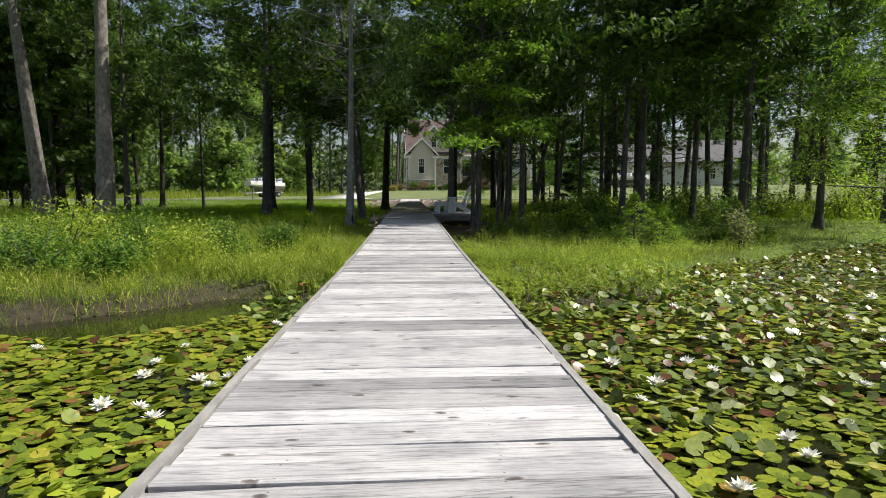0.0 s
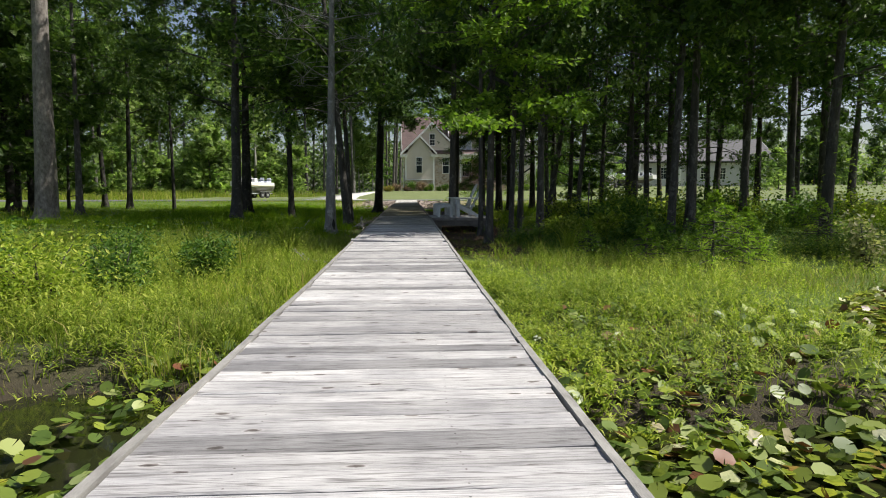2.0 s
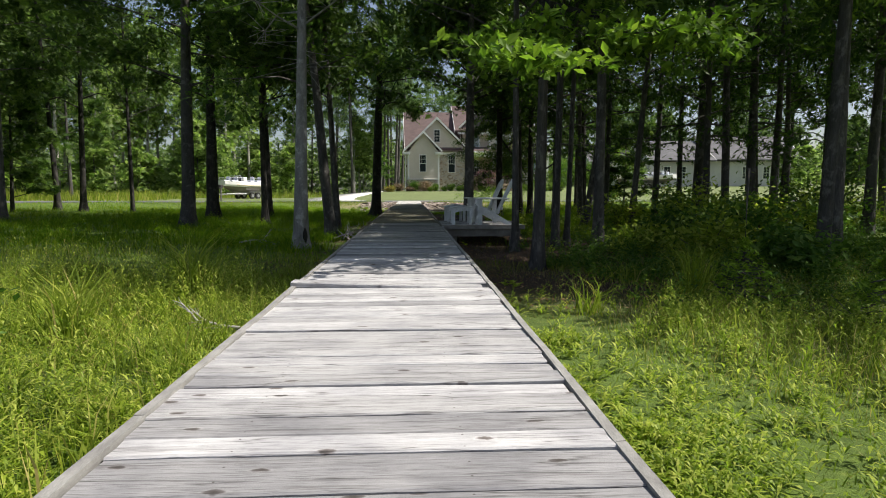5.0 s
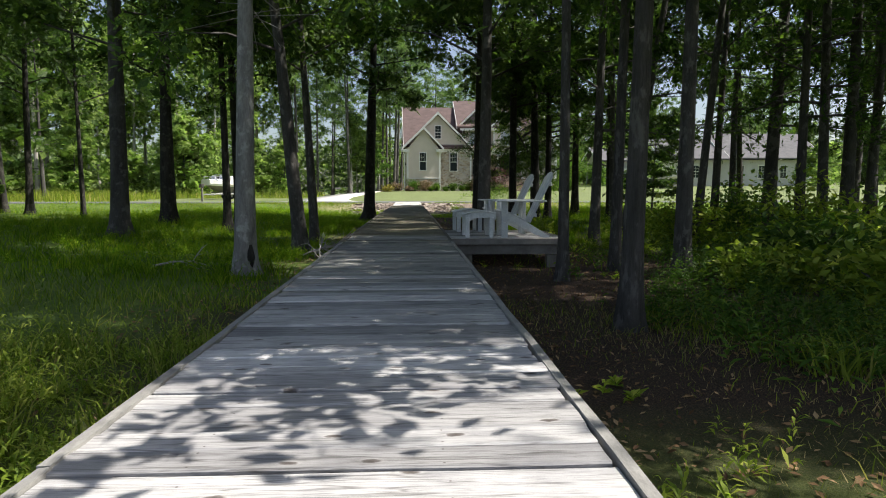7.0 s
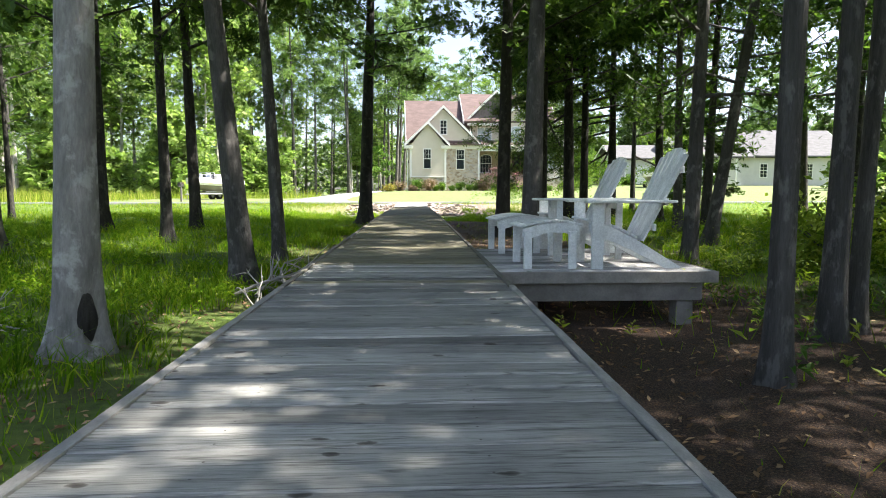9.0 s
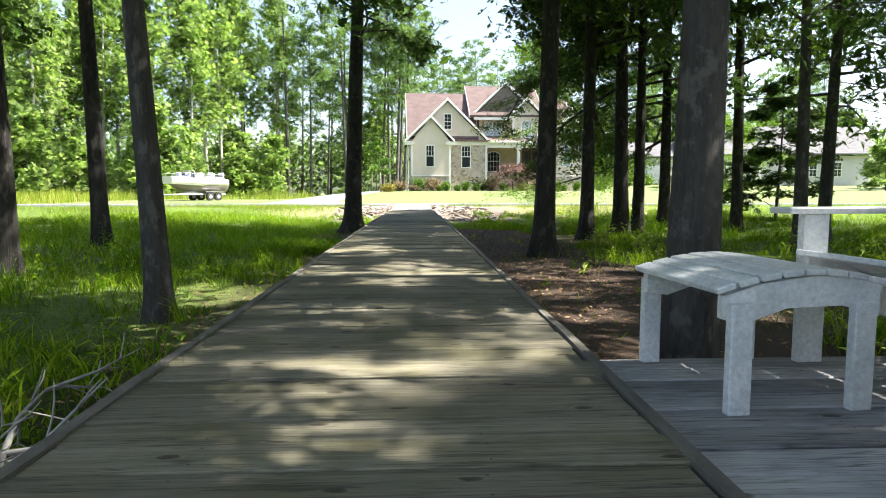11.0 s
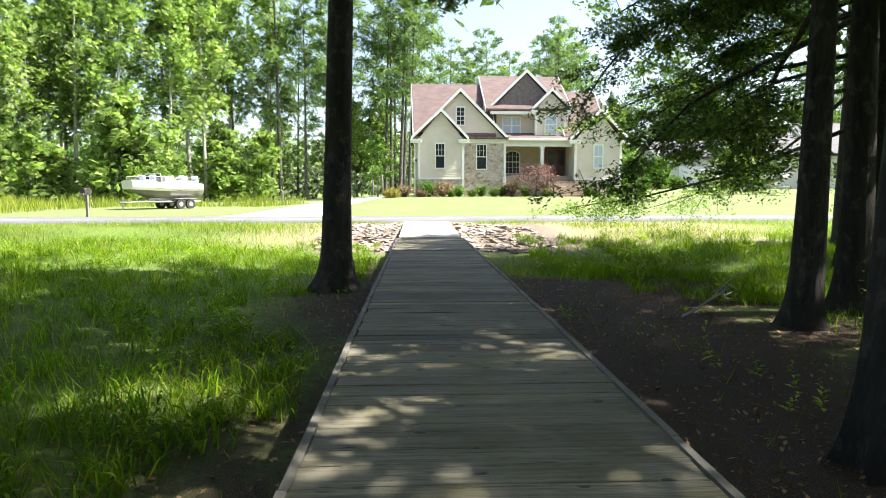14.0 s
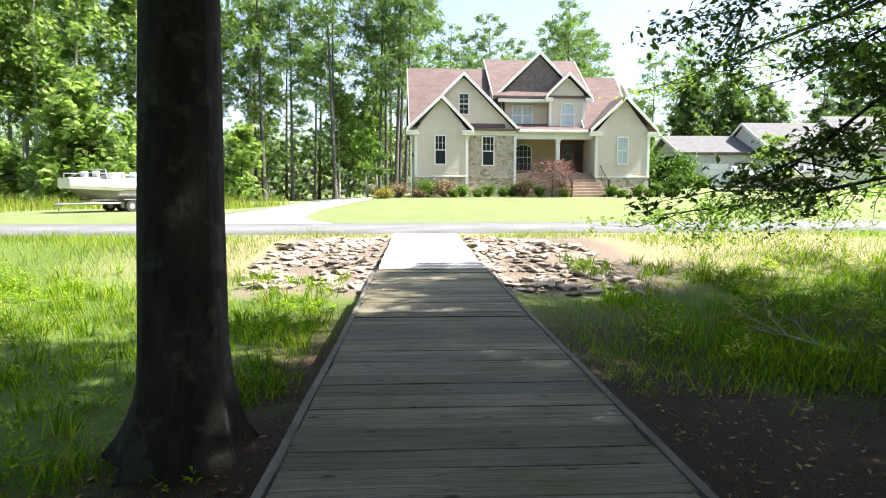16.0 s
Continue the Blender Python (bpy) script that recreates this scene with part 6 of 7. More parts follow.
def boat(m, length, label, rail=True):
    """A deck boat: lower hull coloured dark for its shade, tan stripe, white topsides, seats and a framed windscreen.
    """
    b = thing("boat", label, "boat", m)
    part("hull", hull(length, 2.3, 0.95, 0.8), M_HULL, b, "", True)
    bm = bmesh.new()
    rows = []
    for i in range(11):
        u = i / 10
        x = -length * 0.53 + length * 1.02 * u
        w = 1.20 * min(1.0, 0.42 + 1.9 * u) ** 0.7
        lift = 0.16 * (1 - u) ** 2
        rows.append([bm.verts.new((x, yy, z)) for yy, z in ((-w + 0.10, 0.66 + lift), (-w, 0.84 + lift), (-w, 1.18 + lift), (-w + 0.16, 1.24 + lift), (w - 0.16, 1.24 + lift), (w, 1.18 + lift), (w, 0.84 + lift), (w - 0.10, 0.66 + lift))])
    for a, c in zip(rows, rows[1:]):
        for k in range(8):
            bm.faces.new((a[k], c[k], c[(k + 1) % 8], a[(k + 1) % 8]))
    bm.faces.new(rows[0])
    bm.faces.new(rows[-1][::-1])
    bmesh.ops.recalc_face_normals(bm, faces=bm.faces)
    top = part("topside", bm, M_GEL, b, "white topsides")
    for s in (-1, 1):
        w = Wood()
        w.add([(-length * 0.30, s * 1.19, 0.94), (0, s * 1.205, 0.86), (length * 0.48, s * 1.205, 0.85)], [0.035] * 3, 5)
        mesh_part("stripe", w.mesh("stripe"), M_STRIPE, top, "tan stripe")
    for x0, x1 in ((-0.40, -0.22), (0.10, 0.22), (0.28, 0.44)):
        for s in (-1, 1):
            a, c = sorted((s * 0.30, s * 0.95))
            seat = boxed("seat", length * x0, length * x1, a, c, 1.22, 1.44, M_COVER, b, bevel=0.05)
            boxed("backrest", length * x1 - 0.14, length * x1, a, c, 1.445, 1.78, M_COVER, seat, bevel=0.05)
    boxed("console", -length * 0.08, length * 0.02, 0.15, 0.95, 1.22, 1.72, M_GEL, b, bevel=0.06)
    boxed("console", -length * 0.08, length * 0.02, -0.95, -0.25, 1.22, 1.72, M_GEL, b, bevel=0.06)
    bm = bmesh.new()
    box(bm, -length * 0.125, -length * 0.115, -0.95, 0.95, 1.30, 1.86, pose(0, 0, 0, 0, -6, 0))
    screen = part("windscreen", bm, M_SHADE_GLASS, b)
    w = Wood()
    w.add([(-length * 0.12 - 0.14, -0.98, 1.26), (-length * 0.12 - 0.20, -0.98, 1.88), (-length * 0.12 - 0.20, 0.98, 1.88), (-length * 0.12 - 0.14, 0.98, 1.26)], [0.025] * 4, 5)
    mesh_part("windscreen_frame", w.mesh("windscreen_frame"), M_STEEL, screen)
    for s in (-1, 1):
        for run_, posts in (([(-0.50, 0.3, 1.42), (-0.44, 0.85, 1.66), (-0.15, 1.06, 1.66)], (-0.42, -0.28)), ([(0.06, 1.08, 1.62), (0.46, 1.05, 1.62)], (0.08, 0.26, 0.44))):
            w = Wood()
            w.add([(length * a, yy * s, z) for a, yy, z in run_], [0.02] * len(run_), 5)
            for u in posts:
                w.add([(length * u, 1.02 * s, 1.2), (length * u, 1.02 * s, 1.64)], [0.014] * 2, 4)
            if rail:
                mesh_part("rail", w.mesh("rail"), M_STEEL, b)
    bm = bmesh.new()
    box(bm, length * 0.5, length * 0.5 + 0.25, -0.22, 0.22, 0.85, 1.6, None, 0.06)
    box(bm, length * 0.5, length * 0.5 + 0.16, -0.08, 0.08, 0.1, 0.9, None, 0.03)
    part("outboard_motor", bm, M_GEL, b)
    return b


def trailer(m, length):
    b = thing("boat_trailer", "galvanised boat trailer with black tyres on the grass", "trailer", m)
    w = Wood()
    for s in (-1, 1):
        w.add([(-length * 0.64, 0, 0.42), (-length * 0.40, 0.75 * s, 0.46), (length * 0.45, 0.85 * s, 0.46)], [0.05] * 3, 6)
        w.add([(-length * 0.3, 0.5 * s, 0.62), (length * 0.45, 0.5 * s, 0.62)], [0.06] * 2, 6)
    for u in (-0.3, 0.0, 0.3):
        w.add([(length * u, -0.85, 0.44), (length * u, 0.85, 0.44)], [0.04] * 2, 5)
        for s in (-1, 1):
            w.add([(length * u, 0.5 * s, 0.44), (length * u, 0.5 * s, 0.62)], [0.03] * 2, 5)
    w.add([(-length * 0.60, 0, -0.02), (-length * 0.60, 0, 0.72)], [0.035] * 2, 6)
    mesh_part("frame", w.mesh("frame"), M_STEEL, b)
    for x in (0.10, 0.26):
        for s in (-1, 1):
            bm = bmesh.new()
            bmesh.ops.create_cone(bm, cap_ends=True, segments=18, radius1=0.31, radius2=0.31, depth=0.2, matrix=pose(length * x, 0.98 * s, 0.30, 90))
            wheel = part("wheel", bm, M_RUBBER, b)
            bm = bmesh.new()
            bmesh.ops.create_cone(bm, cap_ends=True, segments=14, radius1=0.17, radius2=0.15, depth=0.215, matrix=pose(length * x, 0.98 * s, 0.30, 90))
            part("rim", bm, M_STEEL, wheel)
    for s in (-1, 1):
        boxed("mudguard", length * 0.10 - 0.42, length * 0.26 + 0.42, 0.86 * s - 0.0, 0.86 * s + 0.24 * s, 0.64, 0.68, M_STEEL, b, bevel=0.0) if s > 0 else boxed("mudguard", length * 0.10 - 0.42, length * 0.26 + 0.42, -1.10, -0.86, 0.64, 0.68, M_STEEL, b)
    return b


for x, y, turn, ln, lab in ((-16.25, 69.3, 57, 4.5, "white and beige motorboat on a trailer at the roadside"), (27.7, 87.5, 58, 4.2, "small white motorboat on a trailer by the garage"), (31.8, 86.8, 122, 5.0, "white motorboat on a trailer in the neighbour's yard")):
    g = float(land(x, y))
    trailer(pose(x, y, g, 0, 0, turn), ln)
    boat(pose(x, y, g + 0.46, 0, 0, turn) @ Matrix.Diagonal((1, 0.84, 0.92, 1)), ln, lab)


def mailbox(x, y, turn=0):
    b = thing("mailbox", "dark metal mailbox on a wooden post by the road", "mailbox", pose(x, y, float(land(x, y)), 0, 0, turn))
    bm = bmesh.new()
    box(bm, -0.05, 0.05, -0.05, 0.05, -0.3, 1.05, None, 0.006)
    box(bm, -0.05, 0.05, -0.35, 0.25, 0.98, 1.05, None, 0.006)
    part("post", bm, M_BEAM, b)
    bm = bmesh.new()
    n = 8
    prism(bm, [(-0.10, 1.05), (0.10, 1.05)] + [(0.10 * math.cos(math.pi * k / n), 1.17 + 0.10 * math.sin(math.pi * k / n)) for k in range(n + 1)], -0.32, 0.22)
    bx = part("box", bm, M_IRON, b)
    boxed("flag", 0.105, 0.115, -0.1, 0.1, 1.2, 1.26, M_DOOR, bx, "red flag")


mailbox(-14.3, 56.6, 0)

# ---- platform with chairs ----
platform = thing("platform", "weathered plank platform beside the boardwalk", "platform")
PX0, PX1, PY0, PY1 = 0.83, 2.66, 22.9, 25.08
boxed("rim_board", PX0, PX1 + 0.04, PY0 - 0.04, PY0, -0.10, -0.003, M_BEAM, platform, bevel=0.004)
boxed("rim_board", PX1, PX1 + 0.04, PY0, PY1, -0.10, -0.003, M_BEAM, platform, bevel=0.004)
boxed("beam", PX0, PX1 - 0.08, PY0 + 0.02, PY0 + 0.07, -0.26, -0.105, M_BEAM, platform, bevel=0.004)
boxed("beam", PX0, PX1 - 0.08, PY1 - 0.10, PY1 - 0.05, -0.26, -0.105, M_BEAM, platform, bevel=0.004)
boxed("beam", PX1 - 0.09, PX1 - 0.04, PY0 + 0.08, PY1 - 0.12, -0.26, -0.105, M_BEAM, platform, bevel=0.004)
for x, y in ((2.45, PY0 + 0.12), (2.45, PY1 - 0.2), (1.1, PY1 - 0.2), (1.1, PY0 + 0.14)):
    boxed("post", x - 0.075, x + 0.075, y - 0.075, y + 0.075, -0.9, -0.27, M_BEAM, platform, bevel=0.006)
pm = [plank_mesh("platform_plank", 80 + k, (PX1 - PX0) / 2 - 0.004, 0.135) for k in range(4)]
for me in pm:
    me.materials.append(M_DECK)
y = PY0 + 0.07
k = 0
while y < PY1:
    ob = new("plank", pm[k % 4])
    ob.parent = platform
    ob.matrix_basis = pose((PX0 + PX1) / 2, y, 0.0, 0, 0, random.Random(k).gauss(0, 0.2))
    y += 0.143
    k += 1


def slat(bm, a, c, w, t, up=(0, 0, 1)):
    """A board of width w and thickness t from a to c."""
    a, c = Vector(a), Vector(c)
    d = (c - a).normalized()
    s = d.cross(Vector(up)).normalized()
    n = s.cross(d).normalized()
    q = [[bm.verts.new(p + s * i * w / 2 + n * j * t / 2) for i, j in ((-1, -1), (1, -1), (1, 1), (-1, 1))] for p in (a, c)]
    bm.faces.new(q[0][::-1])
    bm.faces.new(q[1])
    for k in range(4):
        bm.faces.new((q[0][k], q[0][(k + 1) % 4], q[1][(k + 1) % 4], q[1][k]))
    bmesh.ops.recalc_face_normals(bm, faces=bm.faces)


def adirondack(m, label):
    """A garden chair that faces -x, its front feet at x = 0; slats run across y."""
    ch = thing("adirondack_chair", label, "chair", m, "chairs on the platform")
    half = 0.29
    for s in (-1, 1):
        bm = bmesh.new()
        slat(bm, (0.04, s * half, 0.0), (0.04, s * half, 0.57), 0.035, 0.10, (1, 0, 0))
        part("front_leg", bm, M_PAINT, ch)
        bm = bmesh.new()
        pts = [(-0.02, 0.42), (0.10, 0.40), (0.42, 0.24), (0.78, 0.02), (0.83, 0.0), (0.66, 0.0), (0.36, 0.16), (0.06, 0.29), (-0.02, 0.31)]
        prism(bm, pts, s * (half - 0.05) - 0.017, s * (half - 0.05) + 0.017)
        part("side_rail", bm, M_PAINT, ch)
        bm = bmesh.new()
        yy = s * (half + 0.03)
        box(bm, -0.08, 0.70, yy - 0.065, yy + 0.065, 0.572, 0.597, None, 0.006)
        part("armrest", bm, M_PAINT, ch)
    for k in range(6):
        x, z = -0.01 + k * 0.075, 0.425 - 0.012 * k - 0.0032 * k * k
        bm = bmesh.new()
        box(bm, -0.033, 0.033, -half + 0.02, half - 0.02, -0.011, 0.011, pose(x, 0, z, 0, 10 + 4 * k, 0), 0.004)
        part("seat_slat", bm, M_PAINT, ch)
    for k in range(6):
        yy = (k - 2.5) * 0.088
        top = 1.06 - 0.9 * yy * yy * 1.6
        z0 = 0.24
        bm = bmesh.new()
        slope = 0.47
        slat(bm, (0.46, yy * 0.85, z0), (0.46 + (top - z0) * slope, yy * 1.12, top), 0.078, 0.02, (1, 0, 0.4))
        part("back_slat", bm, M_PAINT, ch)
    for z in (0.36, 0.58, 0.86):
        bm = bmesh.new()
        x = 0.46 + (z - 0.24) * 0.47 + 0.035
        box(bm, x - 0.012, x + 0.012, -0.27, 0.27, z - 0.03, z + 0.03, None, 0.004)
        part("back_brace", bm, M_PAINT, ch)
    return ch


def footstool(m, label):
    """The curved footrest in front of a chair; its high end at x = 0.5."""
    st = thing("footstool", label, "footstool", m, "footstools before the chairs")
    half = 0.25
    for s in (-1, 1):
        bm = bmesh.new()
        prism(bm, [(0.02, 0.28), (0.02, 0.35), (0.14, 0.385), (0.30, 0.405), (0.52, 0.395), (0.52, 0.28), (0.40, 0.315), (0.22, 0.31), (0.10, 0.27)], s * half - 0.017, s * half + 0.017)
        part("side_rail", bm, M_PAINT, st)
        for x in (0.06, 0.45):
            bm = bmesh.new()
            box(bm, x - 0.035, x + 0.035, s * (half + 0.035) - 0.017, s * (half + 0.035) + 0.017, 0.0, 0.33, None, 0.004)
            part("leg", bm, M_PAINT, st)
    for k in range(8):
        x = 0.02 + k * 0.070
        z = 0.362 + 0.055 * math.sin(math.pi * min(1, (k + 0.6) / 9.0))
        bm = bmesh.new()
        box(bm, -0.031, 0.031, -half - 0.03, half + 0.03, -0.010, 0.010, pose(x, 0, z, 0, -16 + 4 * k, 0), 0.004)
        part("slat", bm, M_PAINT, st)
    return st


adirondack(pose(1.66, 23.32, 0.0), "worn white Adirondack chair facing the boardwalk")
adirondack(pose(1.62, 24.68, 0.0, 0, 0, 3), "worn white Adirondack chair at the platform's far end")
footstool(pose(1.04, 23.34, 0.0), "worn white slatted footstool before a chair")
footstool(pose(0.99, 24.70, 0.0, 0, 0, 4), "white slatted footstool with flaking paint")
table = thing("side_table", "white wooden table between two garden chairs", "table", pose(1.86, 24.02, 0.0))
for k in range(5):
    boxed("slat", -0.46, 0.46, -0.235 + k * 0.095, -0.145 + k * 0.095, 0.585, 0.605, M_PAINT, table, bevel=0.004)
for x in (-0.3, 0.3):
    for y in (-0.18, 0.18):
        boxed("leg", x - 0.03, x + 0.03, y - 0.02, y + 0.02, 0, 0.585, M_PAINT, table, bevel=0.004)
    boxed("apron", x - 0.012, x + 0.012, -0.16, 0.16, 0.5, 0.585, M_PAINT, table)

# ---- dead branches beside the walk ----
rg = np.random.default_rng(61)
def dead_branch(x, y, ln, turn, seed, rise=0.25):
    rg = np.random.default_rng(seed)
    w = Wood()
    def limb(o, d, ln, r, depth):
        p = [o]
        for k in range(3):
            d = d + rg.normal(0, 0.16, 3)
            d /= np.linalg.norm(d)
            p.append(p[-1] + d * ln / 3)
        w.add(p, [r, r * 0.8, r * 0.6, r * 0.3], 6)
        if depth:
            for k in range(4):
                q = p[rg.integers(1, 4)]
                limb(q, d + rg.normal(0, 0.55, 3), ln * rg.uniform(0.35, 0.6), r * 0.5, depth - 1)
    limb(np.array([0.0, 0, 0.03]), np.array([1.0, 0, rise]), ln, 0.018, 2)
    br = tagged(mesh_part("fallen_branch", w.mesh("fallen_branch"), M_TWIG), "dry forked branch lying beside the boardwalk", "branch", "fallen branches")
    br.matrix_basis = pose(x, y, float(land(x, y)) + 0.02, 0, 0, turn)
for i, (x, y, ln, tu, ri) in enumerate(((-1.75, 24.2, 0.75, 50, 0.3), (-1.6, 24.4, 0.7, 75, 0.35), (-1.9, 24.7, 0.8, 20, 0.2), (-1.35, 24.8, 0.6, 115, 0.35), (-1.5, 24.1, 0.65, 95, 0.15), (-1.7, 25.0, 0.6, 5, 0.3), (-1.32, 23.0, 0.6, 80, 0.3), (-3.5, 22.2, 0.8, 20, 0.12), (-1.25, 14.2, 0.4, 160, 0.3), (3.9, 41.6, 0.9, 150, 0.2), (2.9, 37.2, 0.7, 20, 0.15))):
    dead_branch(x, y, ln, tu, 300 + i, ri)

# ---- riprap in the ditch ----
def rock_mesh(seed):
    rg = np.random.default_rng(seed)
    bm = bmesh.new()
    bmesh.ops.create_icosphere(bm, subdivisions=1, radius=1.0)
    for v in bm.verts:
        v.co = v.co * (1 + rg.uniform(-0.28, 0.25))
        v.co.z = max(-0.18, min(0.13, v.co.z * 0.3))
    me = bpy.data.meshes.new("stone")
    bm.to_mesh(me)
    bm.free()
    me.materials.append(M_STONE)
    return me


ROCKS = [rock_mesh(s) for s in range(7)]
STONES = []
for side in (-1, 1):
    rg = np.random.default_rng(90 + side)
    for k in range(270):
        u = rg.uniform(0, 1)
        x = side * (0.92 + (2.1 if side < 0 else 2.3) * u ** 1.15)
        y = 45.0 + 5.0 * rg.uniform(0, 1) + (0.4 * u if side < 0 else -0.2 * u)
        if u > 0.75 and y > 49:
            continue
        STONES.append((side, x, y, rg.uniform(0.07, 0.17) * (1.5 if rg.random() < 0.12 else 1), rg.uniform(0, 360), rg.normal(0, 9), rg.normal(0, 9), int(rg.integers(0, 7))))
riprap = {s: thing("riprap", "bed of broken grey stones in the ditch beside the boardwalk", "stones", pose(0, 0, 0)) for s in (-1, 1)}

# ---- planting round the house ----
HX = "shrubs before the house"
for i, (x, dy, r, h, kind) in enumerate(((0.55, -1.3, 0.75, 1.15, "dark"), (1.55, -1.5, 0.8, 1.05, "bronze"), (0.0, -1.9, 0.4, 0.5, "bronze"), (2.7, -1.3, 0.55, 0.85, "round"), (2.15, -1.7, 0.38, 0.5, "round"), (3.6, -1.5, 0.36, 0.48, "round"),
                                         (4.35, -1.0, 0.50, 0.80, "round"), (5.2, -1.4, 0.40, 0.55, "round"), (5.75, -1.0, 0.48, 0.80, "round"), (6.5, -1.2, 0.75, 1.15, "bronze"), (7.5, -1.0, 0.42, 0.65, "round"), (9.0, -1.3, 0.40, 0.60, "round"),
                                         (12.1, -1.1, 0.52, 0.8, "round"), (12.5, -1.7, 0.4, 0.45, "round"), (13.7, -1.0, 0.52, 0.82, "round"), (14.3, -1.6, 0.42, 0.5, "round"), (15.0, -1.0, 0.62, 0.95, "round"), (15.5, -1.5, 0.45, 0.5, "round"), (16.1, -1.2, 0.7, 1.5, "light"))):
    mat_, lab = {"dark": (M_BUSH, "dark green rounded shrub"), "bronze": (M_BUSH_PINK, "pinkish bronze flowering shrub"), "round": (M_CLIPPED, "clipped round green bush"), "light": (M_BUSH, "loose green shrub")}[kind]
    shrub("shrub", x, 75.1 + dy, r * (0.85 if kind == "round" else 1.0), h, 1900 if kind == "round" else 2000, 0.05 if kind == "round" else 0.06, mat_, lab + " in front of the house", 200 + i, 0.6, 12, HX, low=0.3)
maple = thing("japanese_maple", "small spreading tree with red-purple leaves by the porch steps", "tree", pose(8.3, 73.8, float(land(8.3, 73.8))))
tm, cm = grow(230, 2.1, 0.06, 0.4, 1.5, 18, 2000, 0.07, M_BARK, M_MAPLE, bend=0.3, slim=0.4, top=0.3)
mesh_part("trunk", tm, None, maple)
mesh_part("crown", cm, None, maple)
yt = thing("young_tree", "slim young multi-stemmed tree with green crown in a bed", "tree", pose(-3.0, 72.5, float(land(-3.0, 72.5))))
tm, cm = grow(231, 4.0, 0.05, 1.2, 1.2, 14, 1900, 0.11, M_BARK, M_BUSH, bend=0.4, slim=0.5)
mesh_part("trunk", tm, None, yt)
mesh_part("crown", cm, None, yt)
shrub("shrub", -2.1, 72.0, 0.7, 0.7, 900, 0.07, leafy("yellow_leaf", [(0, (0.12, 0.13, 0.03)), (1, (0.40, 0.33, 0.10))]), "low yellowish shrub in the bed", 240, 0.6, 10, HX)
shrub("shrub", -1.2, 73.2, 0.6, 0.9, 900, 0.07, M_BUSH_PINK, "reddish shrub at the corner of the house", 241, 0.6, 10, HX)
for i, (x, y, r, h) in enumerate(((24.6, 92.0, 1.7, 3.2), (27.0, 93.4, 1.0, 1.2), (20.5, 94, 2.0, 4.0), (22.5, 96, 2.2, 4.5))):
    shrub("shrub", x, y, r, h, 2200, 0.14, M_BUSH, "large dark green shrub between the houses", 250 + i, 0.6, 14, low=0.2)
sp = thing("young_tree", "small leafy tree on the lawn", "tree", pose(26.3, 80.5, float(land(26.3, 80.5))))
tm, cm = grow(232, 4.2, 0.06, 1.3, 1.5, 14, 1500, 0.15, M_BARK, M_LEAF_FAR, bend=0.3)
mesh_part("trunk", tm, None, sp)
mesh_part("crown", cm, None, sp)

# ---- low sprays of leaves that hang beside the walk, and added high ones for shade ----
def spray(points, n, width, leaf, seed, host, material=None, drop=0.3):
    """A drooping limb with twigs and leaves, as a part of its tree."""
    rg = np.random.default_rng(seed)
    inv = host.matrix_basis.inverted()
    p = np.array(points, float)
    s = np.linspace(0, 1, len(p))
    at = lambda u: np.array([np.interp(u, s, p[:, k]) for k in range(3)])
    w = Wood()
    w.add([at(u) for u in np.linspace(0, 1, 9)], list(np.linspace(0.045, 0.008, 9)), 6)
    tips = []
    for k in range(26):
        u = rg.uniform(0.25, 1)
        o = at(u)
        e = o + rg.normal(0, 1, 3) * np.array([1, 1, 0.35]) * width * (0.5 + 0.5 * u) + np.array([0, 0, -drop * width])
        w.add([o, (o + e) / 2 + rg.normal(0, 0.05, 3), e], [0.012, 0.008, 0.003], 3)
        tips += [e, (o + e) / 2, o * 0.25 + e * 0.75]
    limb = mesh_part("limb", w.mesh("limb"), M_BARK_DARK, host)
    limb.matrix_basis = inv
    k = rg.integers(0, len(tips), n)
    cen = np.array(tips)[k] + rg.normal(0, 1, (n, 3)) * width * np.array([0.22, 0.22, 0.12])
    v, f = leaf_quads(rg, cen, np.full(n, leaf), 0.5, 0.5)
    sp = mesh_part("foliage", quick_mesh("foliage", v, f), material or M_LEAF_CYP, limb)


def tree_at(x, y):
    return min((o for o in scene.objects if o.name.startswith("tree") and o.parent is None), key=lambda o: (o.location.x - x) ** 2 + (o.location.y - y) ** 2)


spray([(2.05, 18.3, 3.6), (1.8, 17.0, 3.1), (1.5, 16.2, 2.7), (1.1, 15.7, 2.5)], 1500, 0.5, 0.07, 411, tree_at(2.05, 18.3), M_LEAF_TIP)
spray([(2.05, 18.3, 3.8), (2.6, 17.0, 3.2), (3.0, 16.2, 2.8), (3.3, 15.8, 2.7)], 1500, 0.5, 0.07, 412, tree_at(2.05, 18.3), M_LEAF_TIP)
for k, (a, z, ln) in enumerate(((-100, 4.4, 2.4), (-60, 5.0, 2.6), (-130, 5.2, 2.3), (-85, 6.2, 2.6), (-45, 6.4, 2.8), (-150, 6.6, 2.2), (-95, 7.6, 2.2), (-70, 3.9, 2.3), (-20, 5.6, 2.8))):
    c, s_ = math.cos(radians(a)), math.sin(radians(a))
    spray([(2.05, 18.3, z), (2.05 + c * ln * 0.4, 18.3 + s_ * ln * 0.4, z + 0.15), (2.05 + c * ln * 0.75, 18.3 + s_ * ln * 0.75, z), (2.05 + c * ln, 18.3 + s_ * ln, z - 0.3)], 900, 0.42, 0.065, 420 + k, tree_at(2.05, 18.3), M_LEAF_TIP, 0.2)
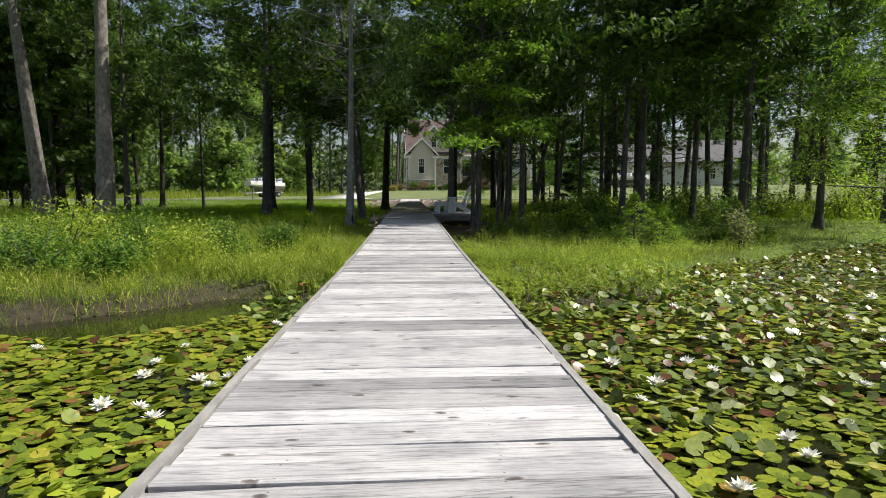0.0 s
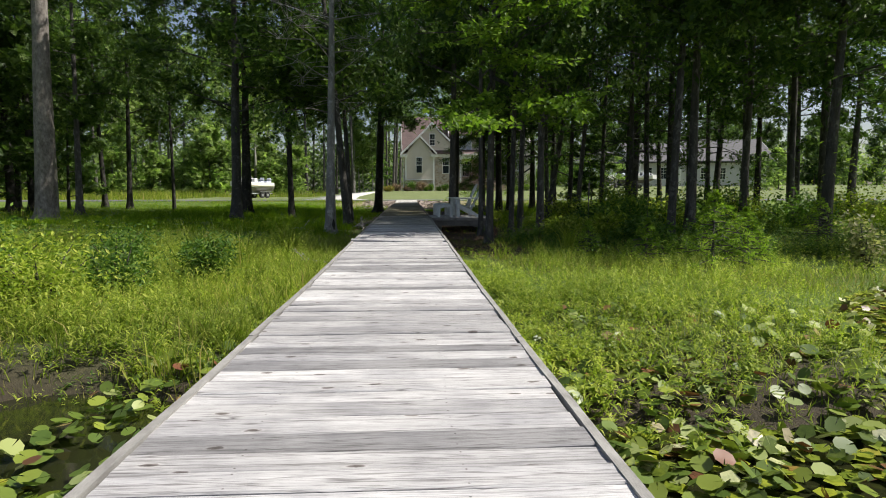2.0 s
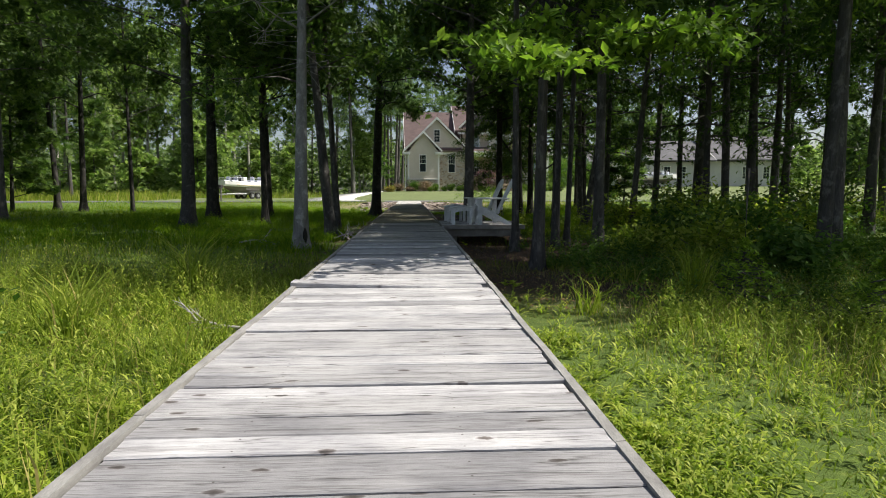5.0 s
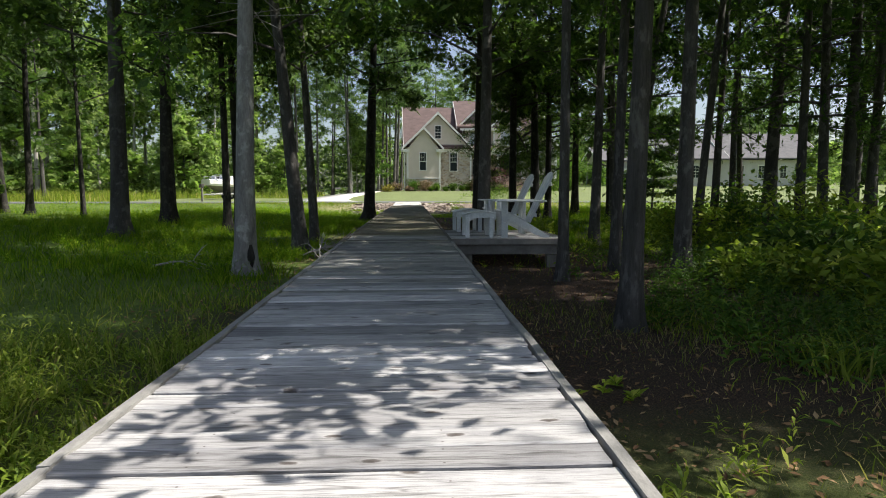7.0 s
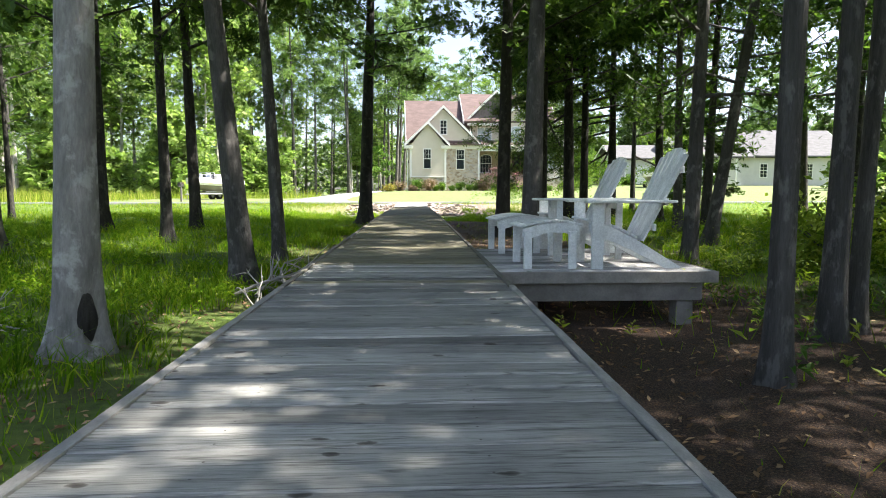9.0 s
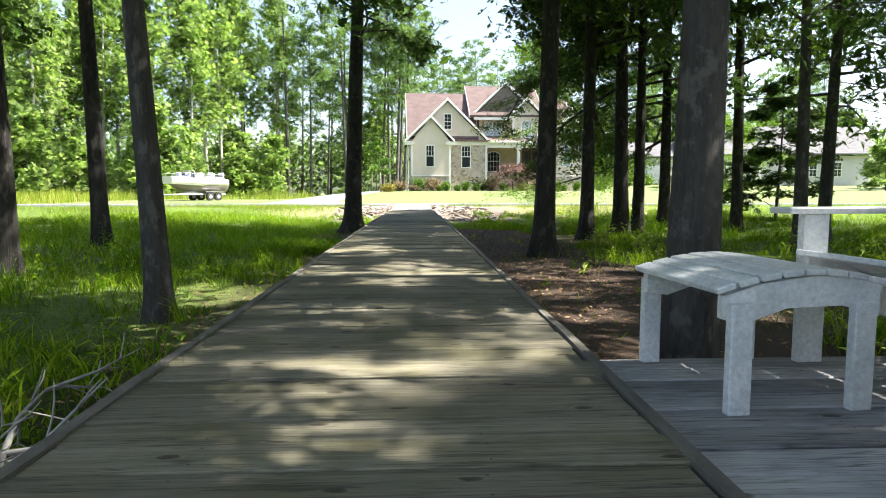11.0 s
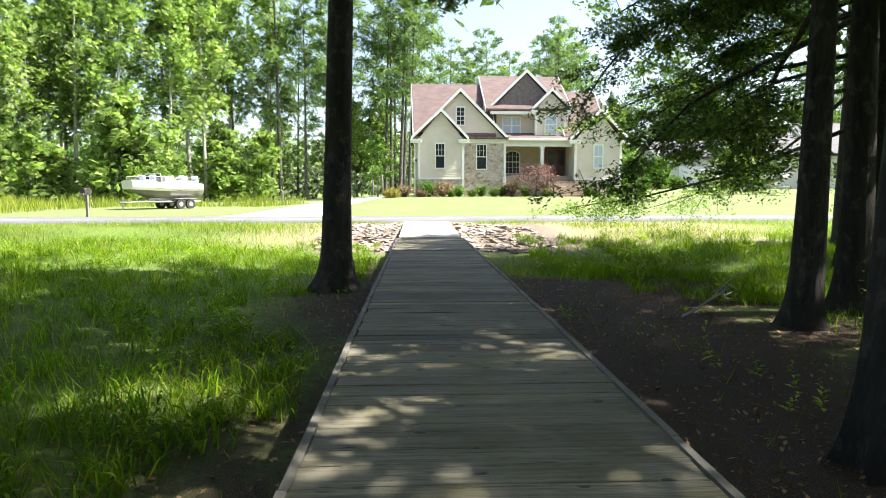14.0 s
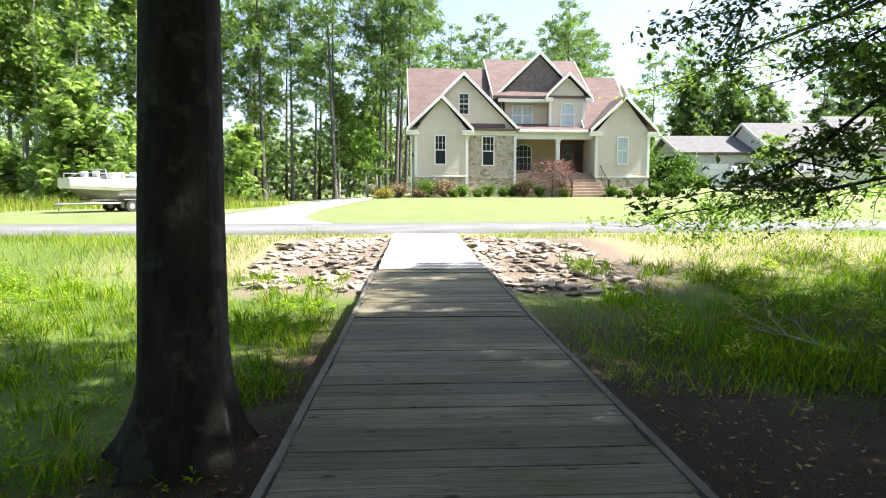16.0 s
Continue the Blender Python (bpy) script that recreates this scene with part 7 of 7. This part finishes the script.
# high sprays added mostly out of view, to block sun and sky
for k, (x, y, z, dx, dy) in enumerate(((7.5, 19.5, 5.5, -0.6, -1.4), (9.8, 17.6, 6.5, -1.5, -0.6), (7.5, 19.5, 7.0, 1.0, -1.4), (9.8, 17.6, 5.2, -2.2, -0.4), (2.36, 33.25, 7.0, 0.3, -1.5), (4.1, 36.7, 6.0, 0.7, 0.1), (4.1, 36.7, 5.2, -0.6, -0.7), (2.36, 33.25, 8.4, -0.7, -1.0), (6.8, 33.0, 6.6, 1.8, 1.2), (6.8, 33.0, 7.6, -0.4, -1.8), (1.72, 26.15, 5.6, -0.5, 1.2), (1.72, 26.15, 6.3, -0.4, 1.7), (8.3, 34.6, 5.5, -1.5, 0.3), (2.36, 33.25, 6.6, -0.9, 1.4), (-5.5, 33.9, 5.5, 1.8, -1.0), (-4.85, 30.4, 5.4, 1.6, 0.5), (-2.12, 28.15, 5.6, -1.2, 0.3), (-1.98, 25.45, 5.6, -1.3, 0.4), (9.8, 17.6, 5.6, -1.6, -1.6), (9.8, 17.6, 6.2, -0.8, -2.0))):
    spray([(x, y, z), (x + dx * 0.4, y + dy * 0.4, z + 0.5), (x + dx, y + dy, z + 0.4), (x + dx * 1.5, y + dy * 1.5, z - 0.2)], 2200, 1.2, 0.13, 440 + k, tree_at(x, y), M_LEAF)
# one more unseen spray, added overhead to deepen the shade
for k, (x, y, z, dx, dy) in enumerate(((-1.66, 40.1, 7.0, -1.5, -2.5),)):
    spray([(x, y, z), (x + dx * 0.4, y + dy * 0.4, z + 0.5), (x + dx, y + dy, z + 0.4), (x + dx * 1.4, y + dy * 1.4, z - 0.2)], 2200, 1.2, 0.13, 490 + k, tree_at(x, y), M_LEAF)
H5 = tree_at(9.6, 44.0)
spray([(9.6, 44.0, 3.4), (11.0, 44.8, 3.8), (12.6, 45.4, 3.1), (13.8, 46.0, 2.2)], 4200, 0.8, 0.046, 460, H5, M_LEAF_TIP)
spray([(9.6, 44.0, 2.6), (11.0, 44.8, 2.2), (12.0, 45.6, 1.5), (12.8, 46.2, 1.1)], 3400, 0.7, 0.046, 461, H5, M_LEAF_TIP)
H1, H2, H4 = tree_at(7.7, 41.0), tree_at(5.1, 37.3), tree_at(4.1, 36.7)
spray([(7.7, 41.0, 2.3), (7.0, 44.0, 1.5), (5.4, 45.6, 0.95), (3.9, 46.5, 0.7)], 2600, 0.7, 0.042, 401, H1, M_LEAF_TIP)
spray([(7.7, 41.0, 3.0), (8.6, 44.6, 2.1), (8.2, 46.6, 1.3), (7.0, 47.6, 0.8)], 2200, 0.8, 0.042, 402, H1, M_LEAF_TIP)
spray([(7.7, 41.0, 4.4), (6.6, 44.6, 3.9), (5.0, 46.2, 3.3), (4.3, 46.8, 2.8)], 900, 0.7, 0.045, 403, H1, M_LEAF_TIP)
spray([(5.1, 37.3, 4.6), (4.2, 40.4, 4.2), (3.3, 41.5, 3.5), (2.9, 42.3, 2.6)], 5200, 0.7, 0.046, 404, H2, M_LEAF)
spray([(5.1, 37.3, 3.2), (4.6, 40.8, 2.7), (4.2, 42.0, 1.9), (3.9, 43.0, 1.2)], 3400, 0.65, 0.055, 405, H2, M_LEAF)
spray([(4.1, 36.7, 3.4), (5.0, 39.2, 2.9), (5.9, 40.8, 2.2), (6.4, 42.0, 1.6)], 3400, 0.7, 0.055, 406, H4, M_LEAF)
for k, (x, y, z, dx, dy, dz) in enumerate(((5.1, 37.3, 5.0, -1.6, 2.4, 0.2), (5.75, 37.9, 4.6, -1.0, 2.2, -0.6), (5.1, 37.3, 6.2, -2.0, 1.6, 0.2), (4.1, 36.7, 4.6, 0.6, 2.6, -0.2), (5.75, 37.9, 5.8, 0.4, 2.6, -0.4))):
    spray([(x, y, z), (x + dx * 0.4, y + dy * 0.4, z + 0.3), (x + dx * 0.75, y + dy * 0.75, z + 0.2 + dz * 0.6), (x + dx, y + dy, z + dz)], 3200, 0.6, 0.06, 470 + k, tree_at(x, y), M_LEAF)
# every other spray gets the brighter leaves, painted as if the sun reached it
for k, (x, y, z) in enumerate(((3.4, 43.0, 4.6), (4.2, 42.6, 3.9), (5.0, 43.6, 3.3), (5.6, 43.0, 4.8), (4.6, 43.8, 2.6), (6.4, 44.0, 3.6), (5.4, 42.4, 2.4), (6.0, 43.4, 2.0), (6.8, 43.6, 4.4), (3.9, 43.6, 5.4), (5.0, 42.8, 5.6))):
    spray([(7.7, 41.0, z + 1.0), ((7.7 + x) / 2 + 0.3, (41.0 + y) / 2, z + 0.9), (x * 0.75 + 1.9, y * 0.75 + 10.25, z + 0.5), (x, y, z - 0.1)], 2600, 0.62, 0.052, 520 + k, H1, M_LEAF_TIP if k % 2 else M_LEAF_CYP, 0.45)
spray([(-1.66, 40.1, 5.6), (-1.0, 40.6, 5.5), (0.1, 41.2, 5.2), (0.6, 41.6, 4.7)], 2200, 0.45, 0.07, 407, tree_at(-1.60, 39.75), M_NEEDLE, 0.6)

# ---- far woods ----
def woods(name, n, x0, x1, y0, y1, h, size, seed, label, material=M_LEAF_FAR):
    rg = np.random.default_rng(seed)
    x, y = rg.uniform(x0, x1, n), rg.uniform(y0, y1, n)
    top = h * (0.55 + 0.45 * lumpy(x, y, 0.16) + 0.25 * lumpy(x, y, 0.7))
    z = land(x, y) + top * rg.uniform(0, 1, n) ** 0.8
    v, f = leaf_quads(rg, np.stack([x, y, z], 1), np.full(n, size), 0.65, 0.5)
    tagged(mesh_part(name, quick_mesh(name, v, f), material), label, "woods", kind="stuff")


woods("far_woods", 20000, -120, 140, 128, 150, 10, 0.6, 1, "dense green woods far behind the houses")
woods("far_woods", 8000, -110, -66, 30, 125, 11, 0.5, 2, "dense green woods beyond the field")
woods("far_woods", 8000, 62, 130, 24, 60, 11, 0.5, 3, "dense green woods along the road")
woods("far_woods", 11000, -72, 9, 112, 127, 10, 0.45, 5, "dark dense woods behind the trees", M_THICKET)
woods("far_woods", 14000, -64, -18, 92, 112, 4.5, 0.28, 4, "leafy undergrowth at the edge of the woods")

# ---- planks of the boardwalk ----
loose = min(PLANKS, key=lambda p: abs(p[0] - 14.2) - (0.2 if p[3][0] > 0.2 else 0))
for plank in PLANKS:
    y, pale, shade_step, key, dz, turn, tip, dx = plank
    if plank is loose:  # one board has worked loose at its left end
        dz, turn, tip, dx = 0.03, -1.6, 1.7, -0.05
    ob = new("plank", (pale_planks if pale else (planks, mid_planks, mossy_shaded_planks)[shade_step])[key])
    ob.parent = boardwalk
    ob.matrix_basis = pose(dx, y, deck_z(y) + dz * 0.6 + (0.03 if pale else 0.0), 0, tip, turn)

# ---- stones of the riprap, lily pads by the walk ----
for s, x, y, r, a, b1, b2, k in STONES:
    ob = new("stone", ROCKS[k])
    ob.parent = riprap[s]
    ob.matrix_basis = pose(x, y, float(land(x, y)) + r * 0.12, b1, b2, a) @ Matrix.Diagonal((r, r * 0.8, r, 1))
pad_meshes = []
for v, f in pads:
    me = quick_mesh("lily_pad", v, f, True)
    me.materials.append(M_PAD_NEAR)
    pad_meshes.append(me)
for k, m in NEAR_PADS:
    ob = new("lily_pad", pad_meshes[k])
    ob.parent = pond
    ob.matrix_basis = m
